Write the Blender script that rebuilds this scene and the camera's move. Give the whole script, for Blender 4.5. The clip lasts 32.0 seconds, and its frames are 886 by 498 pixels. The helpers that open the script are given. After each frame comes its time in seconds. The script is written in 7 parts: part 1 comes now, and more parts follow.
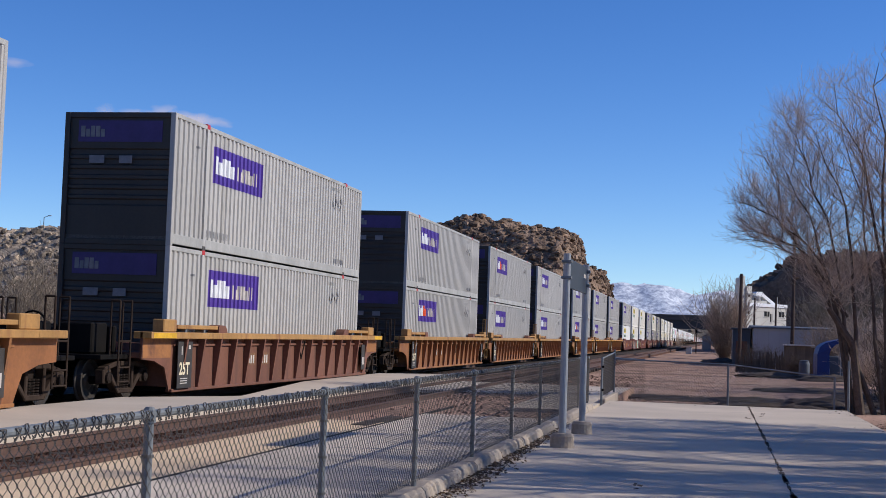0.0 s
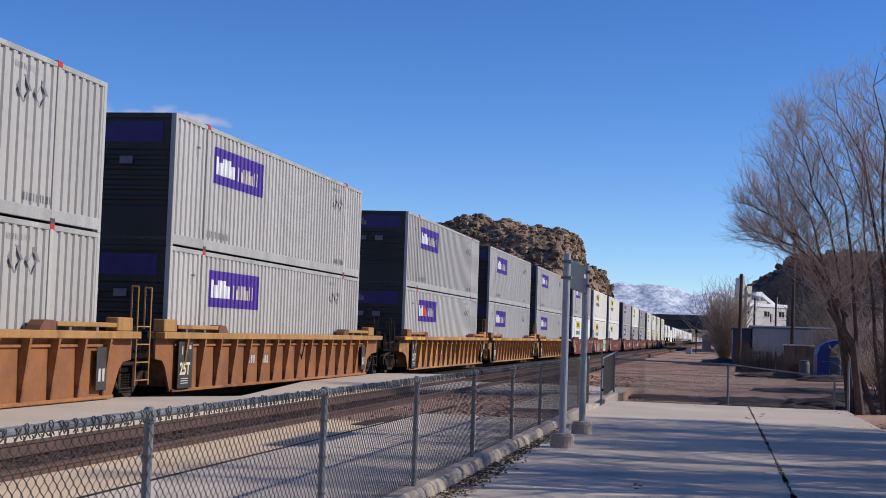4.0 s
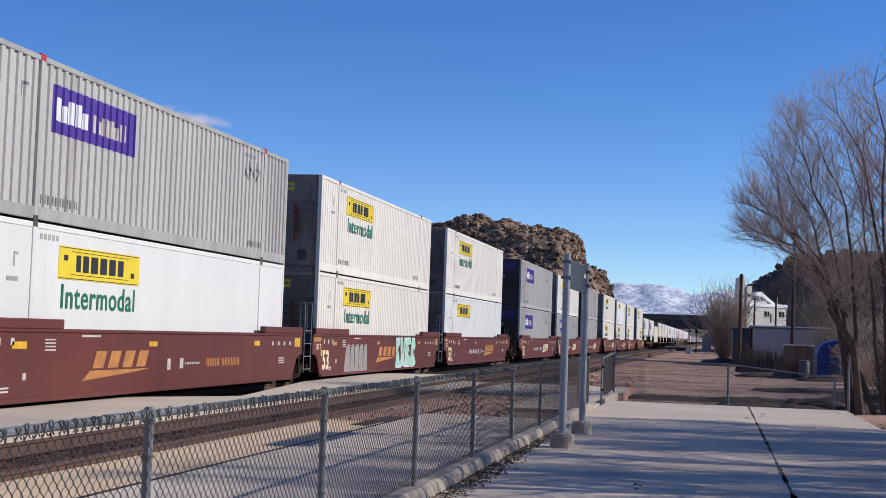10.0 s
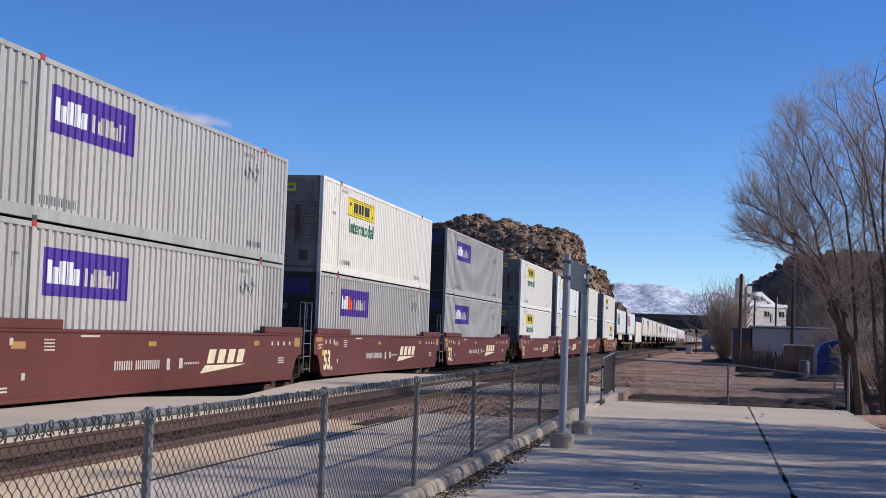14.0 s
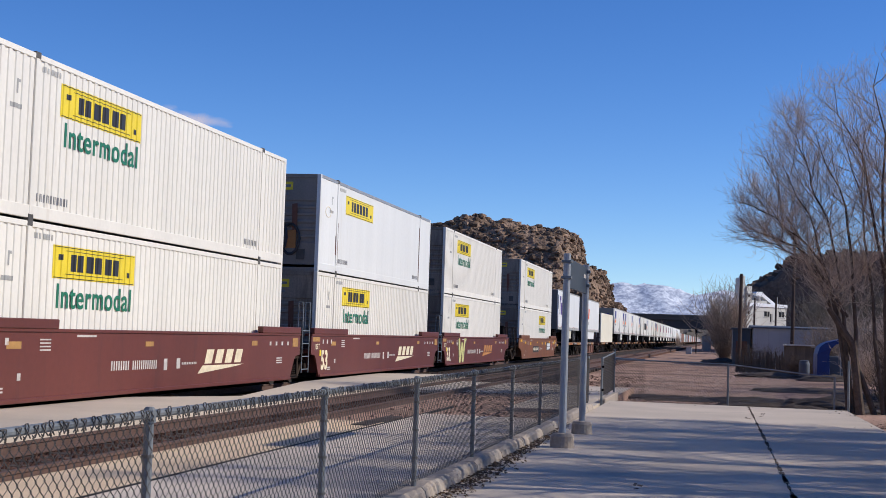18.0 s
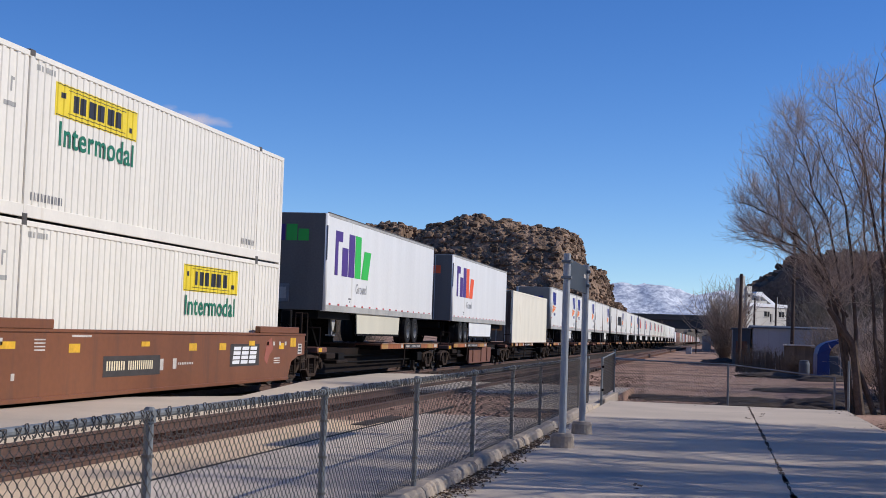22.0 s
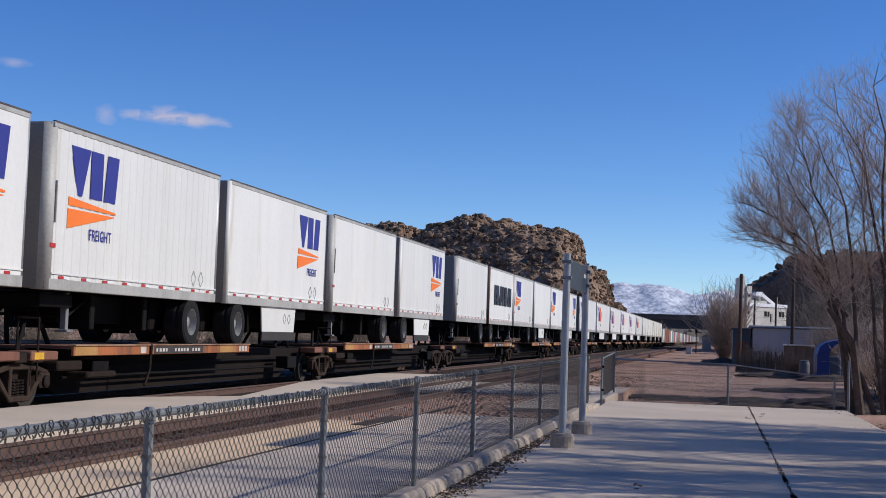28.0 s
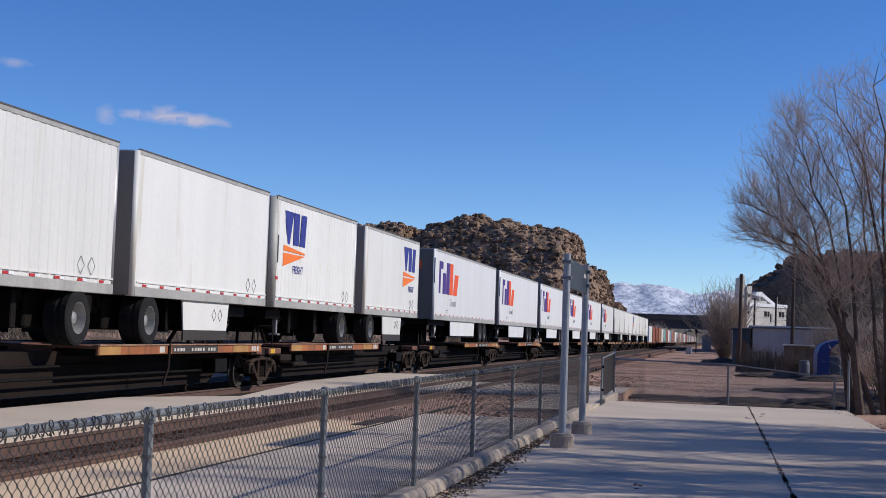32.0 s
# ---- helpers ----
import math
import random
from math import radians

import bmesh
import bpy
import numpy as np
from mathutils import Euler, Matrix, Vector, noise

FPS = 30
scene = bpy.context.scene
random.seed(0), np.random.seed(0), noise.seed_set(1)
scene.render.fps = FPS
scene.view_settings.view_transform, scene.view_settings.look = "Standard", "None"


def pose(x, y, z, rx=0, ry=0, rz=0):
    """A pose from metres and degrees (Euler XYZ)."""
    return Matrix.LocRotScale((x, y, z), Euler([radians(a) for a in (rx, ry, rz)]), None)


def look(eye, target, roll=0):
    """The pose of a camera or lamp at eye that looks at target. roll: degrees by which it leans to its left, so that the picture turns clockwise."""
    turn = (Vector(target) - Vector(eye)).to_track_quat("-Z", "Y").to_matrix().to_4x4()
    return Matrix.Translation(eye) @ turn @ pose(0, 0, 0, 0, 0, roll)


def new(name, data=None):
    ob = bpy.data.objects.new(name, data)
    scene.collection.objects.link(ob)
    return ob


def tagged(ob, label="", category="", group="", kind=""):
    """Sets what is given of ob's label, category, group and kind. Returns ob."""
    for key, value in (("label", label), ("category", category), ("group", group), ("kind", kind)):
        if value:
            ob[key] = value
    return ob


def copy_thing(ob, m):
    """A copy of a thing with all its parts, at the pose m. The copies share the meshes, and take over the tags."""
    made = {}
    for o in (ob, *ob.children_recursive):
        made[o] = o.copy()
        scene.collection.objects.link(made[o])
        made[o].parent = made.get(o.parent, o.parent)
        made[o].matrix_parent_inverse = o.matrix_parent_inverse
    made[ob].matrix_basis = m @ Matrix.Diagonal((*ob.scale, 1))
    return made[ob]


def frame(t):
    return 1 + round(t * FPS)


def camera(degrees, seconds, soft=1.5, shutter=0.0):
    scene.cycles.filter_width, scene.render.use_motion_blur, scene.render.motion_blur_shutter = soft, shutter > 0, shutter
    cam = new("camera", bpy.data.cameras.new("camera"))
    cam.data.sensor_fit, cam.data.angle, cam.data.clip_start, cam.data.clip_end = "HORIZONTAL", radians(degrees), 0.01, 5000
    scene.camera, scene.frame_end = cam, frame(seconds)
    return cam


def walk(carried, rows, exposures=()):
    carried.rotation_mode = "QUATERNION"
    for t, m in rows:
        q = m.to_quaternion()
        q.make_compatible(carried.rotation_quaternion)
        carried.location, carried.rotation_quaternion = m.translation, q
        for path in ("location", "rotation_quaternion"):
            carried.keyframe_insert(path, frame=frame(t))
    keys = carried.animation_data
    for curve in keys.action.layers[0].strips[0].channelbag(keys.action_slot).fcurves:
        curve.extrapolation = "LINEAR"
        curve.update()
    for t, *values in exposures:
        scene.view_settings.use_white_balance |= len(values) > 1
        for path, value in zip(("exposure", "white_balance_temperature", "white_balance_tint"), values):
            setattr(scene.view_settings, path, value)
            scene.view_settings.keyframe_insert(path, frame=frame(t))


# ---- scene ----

# ---- camera: it stands still on the concrete slab beside the fence ----
cam = camera(35.38, 32.0, soft=0.75)
EYE = (0.0, 0.0, 1.589)
VIEW = look(EYE, (-19.412, 97.915, 7.580), 1.948)
walk(cam, [(0.0, VIEW), (32.0, VIEW)], exposures=[(0.0, 0.04, 6500, 10), (20.0, 0.04, 6500, 10), (23.0, -0.06, 6500, 10), (32.0, -0.06, 6500, 10)])

# ---- world and sun ----
SUN_TO = Vector((0.93, 0.2, 0.63)).normalized()
world = bpy.data.worlds.new("world")
scene.world = world
world.use_nodes = True
wn = world.node_tree.nodes
sky = wn.new("ShaderNodeTexSky")
sky.sky_type = 'NISHITA'
sky.sun_disc = False
sky.sun_elevation = math.asin(SUN_TO.z)
sky.sun_rotation = math.atan2(SUN_TO.x, SUN_TO.y)
sky.altitude = 3000
sky.air_density = 1.0
sky.dust_density = 0.0
sky.ozone_density = 1.5
deep = wn.new("ShaderNodeHueSaturation")
deep.inputs["Hue"].default_value = 0.507
deep.inputs["Saturation"].default_value = 1.29
world.node_tree.links.new(sky.outputs[0], deep.inputs["Color"])
tint = wn.new("ShaderNodeMix")
tint.data_type, tint.blend_type = 'RGBA', 'MULTIPLY'
tint.inputs[0].default_value = 1.0
tint.inputs[7].default_value = (0.745, 0.86, 1.04, 1)
world.node_tree.links.new(deep.outputs[0], tint.inputs[6])
world.node_tree.links.new(tint.outputs[2], wn["Background"].inputs[0])
wn["Background"].inputs[1].default_value = 0.133
sun = new("sun", bpy.data.lights.new("sun", 'SUN'))
sun.data.energy = 3.85
sun.data.angle = radians(0.53)
sun.data.color = (1.0, 0.942, 0.85)
sun.matrix_world = look(SUN_TO * 50, (0, 0, 0))


# ---- materials ----
def mat(name, color, rough=0.7, metal=0.0, vary=0.25, scale=1.5, fine=18.0, bump=0.15, streak=False, each=0.0,
        stain=None, stain_at=0.62, stain_scale=0.8, bump_dist=0.01, island=0.0):
    """Procedural surface: broad stains, fine grain and relief in the object's own metres."""
    m = bpy.data.materials.new(name)
    m.use_nodes = True
    nt = m.node_tree
    n, l = nt.nodes, nt.links
    b = n["Principled BSDF"]
    b.inputs["Roughness"].default_value = rough
    b.inputs["Metallic"].default_value = metal
    tc = n.new("ShaderNodeTexCoord")
    src = tc.outputs["Object"]
    if streak:
        mp = n.new("ShaderNodeMapping")
        mp.inputs["Scale"].default_value = (1, 1, 0.12)
        l.new(src, mp.inputs[0])
        src = mp.outputs[0]
    big = n.new("ShaderNodeTexNoise")
    big.inputs["Scale"].default_value = scale
    big.inputs["Detail"].default_value = 6
    l.new(src, big.inputs["Vector"])
    small = n.new("ShaderNodeTexNoise")
    small.inputs["Scale"].default_value = fine
    small.inputs["Detail"].default_value = 5
    l.new(tc.outputs["Object"], small.inputs["Vector"])
    add = n.new("ShaderNodeMath")
    add.operation = 'MULTIPLY_ADD'
    l.new(small.outputs[0], add.inputs[0])
    add.inputs[1].default_value = 0.5
    l.new(big.outputs[0], add.inputs[2])
    ramp = n.new("ShaderNodeMapRange")
    ramp.inputs[1].default_value, ramp.inputs[2].default_value = 0.45, 1.05
    ramp.inputs[3].default_value, ramp.inputs[4].default_value = 1 - vary, 1 + vary * 0.6
    l.new(add.outputs[0], ramp.inputs[0])
    last = ramp.outputs[0]
    if each:
        oi = n.new("ShaderNodeObjectInfo")
        mr = n.new("ShaderNodeMapRange")
        mr.inputs[3].default_value, mr.inputs[4].default_value = 1 - each, 1 + each
        l.new(oi.outputs["Random"], mr.inputs[0])
        mu = n.new("ShaderNodeMath")
        mu.operation = 'MULTIPLY'
        l.new(last, mu.inputs[0])
        l.new(mr.outputs[0], mu.inputs[1])
        last = mu.outputs[0]
    if island:
        ge = n.new("ShaderNodeNewGeometry")
        mr = n.new("ShaderNodeMapRange")
        mr.inputs[3].default_value, mr.inputs[4].default_value = 1 - island, 1 + island
        l.new(ge.outputs["Random Per Island"], mr.inputs[0])
        mu = n.new("ShaderNodeMath")
        mu.operation = 'MULTIPLY'
        l.new(last, mu.inputs[0])
        l.new(mr.outputs[0], mu.inputs[1])
        last = mu.outputs[0]
    mul = n.new("ShaderNodeVectorMath")
    mul.operation = 'SCALE'
    mul.inputs[0].default_value = color
    l.new(last, mul.inputs["Scale"])
    out = mul.outputs[0]
    if stain:
        sn = n.new("ShaderNodeTexNoise")
        sn.inputs["Scale"].default_value = stain_scale
        sn.inputs["Detail"].default_value = 8
        sn.inputs["Roughness"].default_value = 0.65
        l.new(src, sn.inputs["Vector"])
        sr = n.new("ShaderNodeMapRange")
        sr.inputs[1].default_value, sr.inputs[2].default_value = stain_at - 0.06, stain_at + 0.08
        l.new(sn.outputs[0], sr.inputs[0])
        mx = n.new("ShaderNodeMix")
        mx.data_type = 'RGBA'
        l.new(sr.outputs[0], mx.inputs[0])
        l.new(out, mx.inputs[6])
        mx.inputs[7].default_value = (*stain, 1)
        out = mx.outputs[2]
    l.new(out, b.inputs["Base Color"])
    if bump:
        bp = n.new("ShaderNodeBump")
        bp.inputs["Strength"].default_value = bump
        bp.inputs["Distance"].default_value = bump_dist
        l.new(small.outputs[0], bp.inputs["Height"])
        l.new(bp.outputs[0], b.inputs["Normal"])
    return m


M = {}
M["concrete"] = mat("concrete_slab", (0.585, 0.48, 0.38), 0.9, vary=0.22, scale=0.5, fine=25, bump=0.3, stain=(0.43, 0.36, 0.29), stain_at=0.62, stain_scale=0.35)
M["curb"] = mat("curb_concrete", (0.4, 0.325, 0.26), 0.92, vary=0.35, scale=3, fine=30, bump=0.5, stain=(0.22, 0.2, 0.18), stain_at=0.6, stain_scale=3)
M["platform"] = mat("platform_concrete", (0.54, 0.45, 0.36), 0.9, vary=0.15, scale=0.6, fine=20, bump=0.25)
M["tan"] = mat("tan_paving", (0.73, 0.54, 0.355), 0.92, vary=0.2, scale=0.6, fine=25, bump=0.4)
M["asphalt"] = mat("old_pale_paving", (0.64, 0.535, 0.44), 0.92, vary=0.22, scale=0.5, fine=40, bump=0.5, stain=(0.26, 0.245, 0.235), stain_at=0.62, stain_scale=0.4)
M["ground"] = mat("gravel_ground", (0.42, 0.265, 0.195), 0.95, vary=0.7, scale=0.3, fine=7, bump=0.9, bump_dist=0.05, stain=(0.12, 0.085, 0.065), stain_at=0.6, stain_scale=0.12)
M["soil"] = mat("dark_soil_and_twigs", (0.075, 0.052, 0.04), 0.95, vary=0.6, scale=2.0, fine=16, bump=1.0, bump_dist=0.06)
M["amber"] = mat("golden_car_paint", (0.43, 0.2, 0.06), 0.68, vary=0.4, scale=0.8, fine=9, each=0.1, stain=(0.2, 0.082, 0.038), stain_at=0.56, stain_scale=1.1)
M["tagyellow"] = mat("yellow_green_spray_paint", (0.55, 0.5, 0.2), 0.7, vary=0.25, scale=3, bump=0)
# rusty door brown, darkened further for its shaded near face
M["rustend"] = mat("shaded_rusty_door_end", (0.17, 0.135, 0.105), 0.7, vary=0.5, scale=1.4, streak=True, stain=(0.06, 0.03, 0.02), stain_at=0.55, stain_scale=1.5)
# beam brown with black stains, deepened for the shade under the decks
M["beam"] = mat("shade_dark_brown_beam", (0.018, 0.012, 0.01), 0.85, vary=0.6, scale=0.8, fine=10, stain=(0.014, 0.011, 0.01), stain_at=0.55, stain_scale=0.7)
M["truckframe"] = mat("dusty_side_frame", (0.048, 0.032, 0.024), 0.85, 0.0, vary=0.5, scale=4)
M["palerock"] = mat("pale_weathered_rock", (0.37, 0.285, 0.205), 0.95, vary=0.6, scale=0.3, fine=2.2, bump=1.0, bump_dist=0.3, island=0.75, stain=(0.09, 0.07, 0.055), stain_at=0.56, stain_scale=0.4)
M["skirtcream"] = mat("cream_side_skirt", (0.6, 0.565, 0.45), 0.6, vary=0.1, scale=0.8, streak=True, bump=0)
M["pupwhite"] = mat("worn_white_trailer_skin", (0.74, 0.73, 0.69), 0.5, vary=0.1, scale=0.9, fine=10, streak=True, each=0.07, bump=0.02, stain=(0.6, 0.55, 0.45), stain_at=0.65, stain_scale=1.3)
# nose white, darkened for the shade on its near face
M["pupnose"] = mat("shaded_white_nose", (0.24, 0.21, 0.18), 0.6, vary=0.3, scale=1.0, streak=True, bump=0.03)
M["stone"] = mat("reddish_stone", (0.42, 0.3, 0.24), 0.95, vary=0.3, scale=2, bump=0, island=0.55)
# main-track ballast, darkened for the shade under the train
M["oilballast"] = mat("shade_dark_ballast", (0.07, 0.055, 0.047), 0.95, vary=0.5, scale=1.2, fine=14, bump=1.0, bump_dist=0.05)
# long-trailer nose: the gap's shade is put into the grey
M["dirtyend"] = mat("shaded_trailer_nose", (0.155, 0.135, 0.118), 0.6, vary=0.35, scale=1.0, streak=True, bump=0.03)
M["ballast"] = mat("ballast", (0.095, 0.052, 0.04), 0.95, vary=0.5, scale=1.2, fine=14, bump=1.0, bump_dist=0.05, island=0.5)
M["rail"] = mat("rail_rust", (0.11, 0.06, 0.045), 0.8, 0.0, vary=0.4, scale=4)
M["railtop"] = mat("rail_head", (0.17, 0.13, 0.11), 0.55, 0.0, vary=0.2)
M["tie"] = mat("tie_wood", (0.058, 0.04, 0.031), 0.95, vary=0.5, scale=3, each=0.3)
M["galv"] = mat("galvanised_steel", (0.2, 0.215, 0.225), 0.55, 0.3, vary=0.3, scale=6, fine=60, bump=0.1)
M["wire"] = mat("fence_wire", (0.15, 0.138, 0.128), 0.5, 0.4, vary=0.3, scale=9, bump=0)
M["polepaint"] = mat("grey_pole_paint", (0.33, 0.35, 0.385), 0.55, 0.3, vary=0.2, scale=3)
M["limb"] = mat("limb_bark", (0.33, 0.255, 0.2), 0.95, vary=0.45, scale=6, fine=40, bump=0.5)
M["bark"] = mat("bark", (0.12, 0.088, 0.068), 0.95, vary=0.5, scale=5, fine=40, bump=0.8)
M["twig"] = mat("twig", (0.6, 0.46, 0.36), 0.9, vary=0.4, scale=3, bump=0)
M["brush"] = mat("dry_brush", (0.2, 0.16, 0.12), 0.95, vary=0.5, scale=1.0, bump=0, each=0.2)
M["rock"] = mat("desert_rock", (0.265, 0.178, 0.124), 0.95, vary=0.75, scale=0.25, fine=2.2, island=0.65, bump=1.0, bump_dist=0.3, stain=(0.07, 0.05, 0.04), stain_at=0.57, stain_scale=0.4)
M["darkrock"] = mat("dark_basalt", (0.14, 0.1, 0.078), 0.95, vary=0.7, scale=0.3, fine=1.6, bump=1.0, bump_dist=0.4, island=0.6, stain=(0.19, 0.15, 0.12), stain_at=0.66, stain_scale=0.5)
M["wood"] = mat("weathered_wood", (0.13, 0.1, 0.075), 0.9, vary=0.4, scale=2, fine=25, each=0.25)
M["polewood"] = mat("creosote_pole", (0.07, 0.042, 0.03), 0.9, vary=0.35, scale=2, fine=20)
M["stucco"] = mat("white_stucco", (0.56, 0.535, 0.48), 0.9, vary=0.12, scale=0.6, fine=10)
M["shed"] = mat("grey_sheet_metal", (0.36, 0.35, 0.345), 0.6, 0.1, vary=0.2, scale=0.4, streak=True)
M["darkshed"] = mat("dark_sheet_metal", (0.085, 0.095, 0.11), 0.6, 0.1, vary=0.2, scale=0.4)
M["dark"] = mat("dark_opening", (0.02, 0.02, 0.022), 0.8, vary=0.2)
M["tarp"] = mat("blue_tarp", (0.007, 0.027, 0.15), 0.5, vary=0.25, scale=1.5, bump=0.2)
M["bridge"] = mat("bridge_concrete", (0.1, 0.09, 0.082), 0.9, vary=0.3, scale=0.15)
M["bridgesteel"] = mat("bridge_girder_paint", (0.05, 0.048, 0.05), 0.7, vary=0.3, scale=0.2)
M["leaf"] = mat("fallen_leaves", (0.12, 0.075, 0.045), 0.95, vary=0.5, scale=8, each=0.3, bump=0)
M["signblue"] = mat("sign_face_blue", (0.02, 0.05, 0.12), 0.4, vary=0.1)
M["signback"] = mat("sign_back", (0.05, 0.062, 0.078), 0.45, 0.1, vary=0.15)
# rolling stock
M["orange"] = mat("rusty_orange_paint", (0.335, 0.135, 0.041), 0.7, vary=0.35, scale=1.1, fine=14, each=0.12, stain=(0.13, 0.05, 0.026), stain_at=0.575, stain_scale=1.0)
M["orangepanel"] = mat("rusty_orange_panel", (0.285, 0.108, 0.035), 0.75, vary=0.35, scale=1.3, fine=14, stain=(0.2, 0.075, 0.032), stain_at=0.58, stain_scale=1.0)
M["rustorange"] = mat("dull_orange_paint", (0.36, 0.115, 0.035), 0.72, vary=0.35, scale=1.1, fine=14, streak=True, stain=(0.12, 0.048, 0.026), stain_at=0.56, stain_scale=1.4)
M["rust"] = mat("weathered_brown_paint", (0.185, 0.072, 0.042), 0.75, vary=0.4, scale=1.1, fine=14, streak=True, each=0.12, stain=(0.085, 0.04, 0.028), stain_at=0.6, stain_scale=1.4)
M["maroon"] = mat("maroon_car_paint", (0.135, 0.031, 0.02), 0.5, vary=0.22, scale=0.9, fine=10, streak=True, each=0.08, stain=(0.075, 0.024, 0.02), stain_at=0.62, stain_scale=1.2, bump=0.05)
M["brownred"] = mat("brown_red_car_paint", (0.2, 0.07, 0.026), 0.5, vary=0.25, scale=0.9, fine=10, streak=True, stain=(0.11, 0.05, 0.03), stain_at=0.6, stain_scale=1.2, bump=0.05)
M["dustlip"] = mat("dusty_pale_plate", (0.34, 0.21, 0.135), 0.85, vary=0.5, scale=1.5, fine=14, stain=(0.2, 0.09, 0.05), stain_at=0.55, stain_scale=2.0)
M["amberedge"] = mat("golden_chord_paint", (0.42, 0.22, 0.065), 0.65, vary=0.35, scale=1.3, fine=14, streak=True, stain=(0.22, 0.09, 0.035), stain_at=0.6, stain_scale=2.0)
M["yellow"] = mat("yellow_marking", (0.72, 0.4, 0.02), 0.6, vary=0.3, scale=4)
M["brightyellow"] = mat("yellow_sign_vinyl", (0.82, 0.62, 0.03), 0.5, vary=0.1, scale=2, bump=0)
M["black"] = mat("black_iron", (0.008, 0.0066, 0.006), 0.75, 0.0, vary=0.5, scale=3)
M["truck"] = mat("dusty_truck_steel", (0.026, 0.018, 0.0145), 0.85, 0.0, vary=0.5, scale=3)
M["wheel"] = mat("wheel_steel", (0.04, 0.032, 0.027), 0.65, 0.1, vary=0.3, scale=3)
M["tyre"] = mat("tyre_rubber", (0.02, 0.02, 0.021), 0.85, vary=0.4, scale=5)
M["rim"] = mat("wheel_rim_steel", (0.34, 0.335, 0.32), 0.5, 0.4, vary=0.3, scale=6)
M["greybox"] = mat("grey_container_paint", (0.465, 0.445, 0.412), 0.6, vary=0.18, scale=0.8, fine=10, streak=True, each=0.12, bump=0.03, stain=(0.31, 0.285, 0.24), stain_at=0.63, stain_scale=1.0)
# end grey: the shade on the near faces is mixed into this colour
M["darkend"] = mat("shaded_end_grey", (0.04, 0.032, 0.025), 0.6, vary=0.4, scale=1.0, bump=0.05, streak=True)
M["whitebox"] = mat("white_container_paint", (0.745, 0.74, 0.705), 0.55, vary=0.08, scale=0.8, fine=10, streak=True, each=0.05, bump=0.03, stain=(0.58, 0.54, 0.46), stain_at=0.68, stain_scale=1.2)
M["creamwhite"] = mat("cream_white_container_paint", (0.79, 0.745, 0.655), 0.55, vary=0.1, scale=0.8, fine=10, streak=True, each=0.04, bump=0.03, stain=(0.56, 0.48, 0.36), stain_at=0.68, stain_scale=1.2)
M["whitetrailer"] = mat("white_trailer_skin", (0.77, 0.765, 0.745), 0.45, vary=0.1, scale=0.8, fine=10, streak=True, each=0.06, bump=0.02, stain=(0.52, 0.49, 0.42), stain_at=0.66, stain_scale=1.1)
M["creambox"] = mat("cream_container_paint", (0.78, 0.72, 0.585), 0.6, vary=0.14, scale=0.9, streak=True, bump=0.04, stain=(0.42, 0.28, 0.14), stain_at=0.66, stain_scale=1.6)
M["alu"] = mat("aluminium_rail", (0.4, 0.4, 0.4), 0.5, 0.5, vary=0.25, scale=3, streak=True)
M["railgrey"] = mat("grey_rail_paint", (0.42, 0.41, 0.38), 0.6, 0.1, vary=0.3, scale=2, streak=True)
M["darkrail"] = mat("dark_rail_paint", (0.1, 0.09, 0.08), 0.6, 0.2, vary=0.4, scale=2)
M["purple"] = mat("purple_vinyl", (0.085, 0.035, 0.30), 0.5, vary=0.12, scale=2, bump=0)
# nose strip purple, darkened for the shade it sits in
M["duskpurple"] = mat("shade_dark_purple_vinyl", (0.05, 0.028, 0.14), 0.6, vary=0.3, scale=2, bump=0)
# nose white: grime streaks, with the near face's shade in the base colour
M["nosewhite"] = mat("shaded_grimy_white_paint", (0.25, 0.21, 0.17), 0.65, vary=0.45, scale=1.2, each=0.35, streak=True, bump=0.04, stain=(0.1, 0.07, 0.05), stain_at=0.57, stain_scale=1.3)
M["white"] = mat("white_vinyl", (0.8, 0.8, 0.8), 0.5, vary=0.08, scale=2, bump=0)
M["dullwhite"] = mat("faded_white_paint", (0.55, 0.5, 0.45), 0.7, vary=0.3, scale=5, bump=0)
M["redorange"] = mat("orange_red_vinyl", (0.85, 0.1, 0.015), 0.5, vary=0.08, scale=2, bump=0)
M["green"] = mat("green_vinyl", (0.03, 0.48, 0.06), 0.5, vary=0.08, scale=2, bump=0)
M["darkgreen"] = mat("dark_green_vinyl", (0.012, 0.16, 0.085), 0.5, vary=0.12, scale=2, bump=0)
M["ink"] = mat("black_vinyl", (0.025, 0.025, 0.03), 0.5, vary=0.2, scale=4, bump=0)
M["markgrey"] = mat("grey_stencil", (0.2, 0.2, 0.21), 0.7, vary=0.3, scale=6, bump=0)
M["blueink"] = mat("navy_vinyl", (0.03, 0.035, 0.24), 0.5, vary=0.12, scale=2, bump=0)
M["violetink"] = mat("violet_vinyl", (0.07, 0.025, 0.2), 0.5, vary=0.12, scale=2, bump=0)
M["orangevinyl"] = mat("orange_vinyl", (0.92, 0.2, 0.02), 0.5, vary=0.08, scale=2, bump=0)
M["gold"] = mat("faded_gold_paint", (0.48, 0.2, 0.055), 0.7, vary=0.3, scale=4, bump=0)
M["cream"] = mat("cream_paint", (0.78, 0.66, 0.45), 0.7, vary=0.2, scale=4, bump=0)
M["redmark"] = mat("red_reflector", (0.5, 0.03, 0.03), 0.5, vary=0.1)
M["mint"] = mat("mint_spray_paint", (0.42, 0.66, 0.52), 0.7, vary=0.25, scale=3, bump=0)
M["board"] = mat("faded_black_board", (0.045, 0.038, 0.034), 0.7, vary=0.4, scale=3)
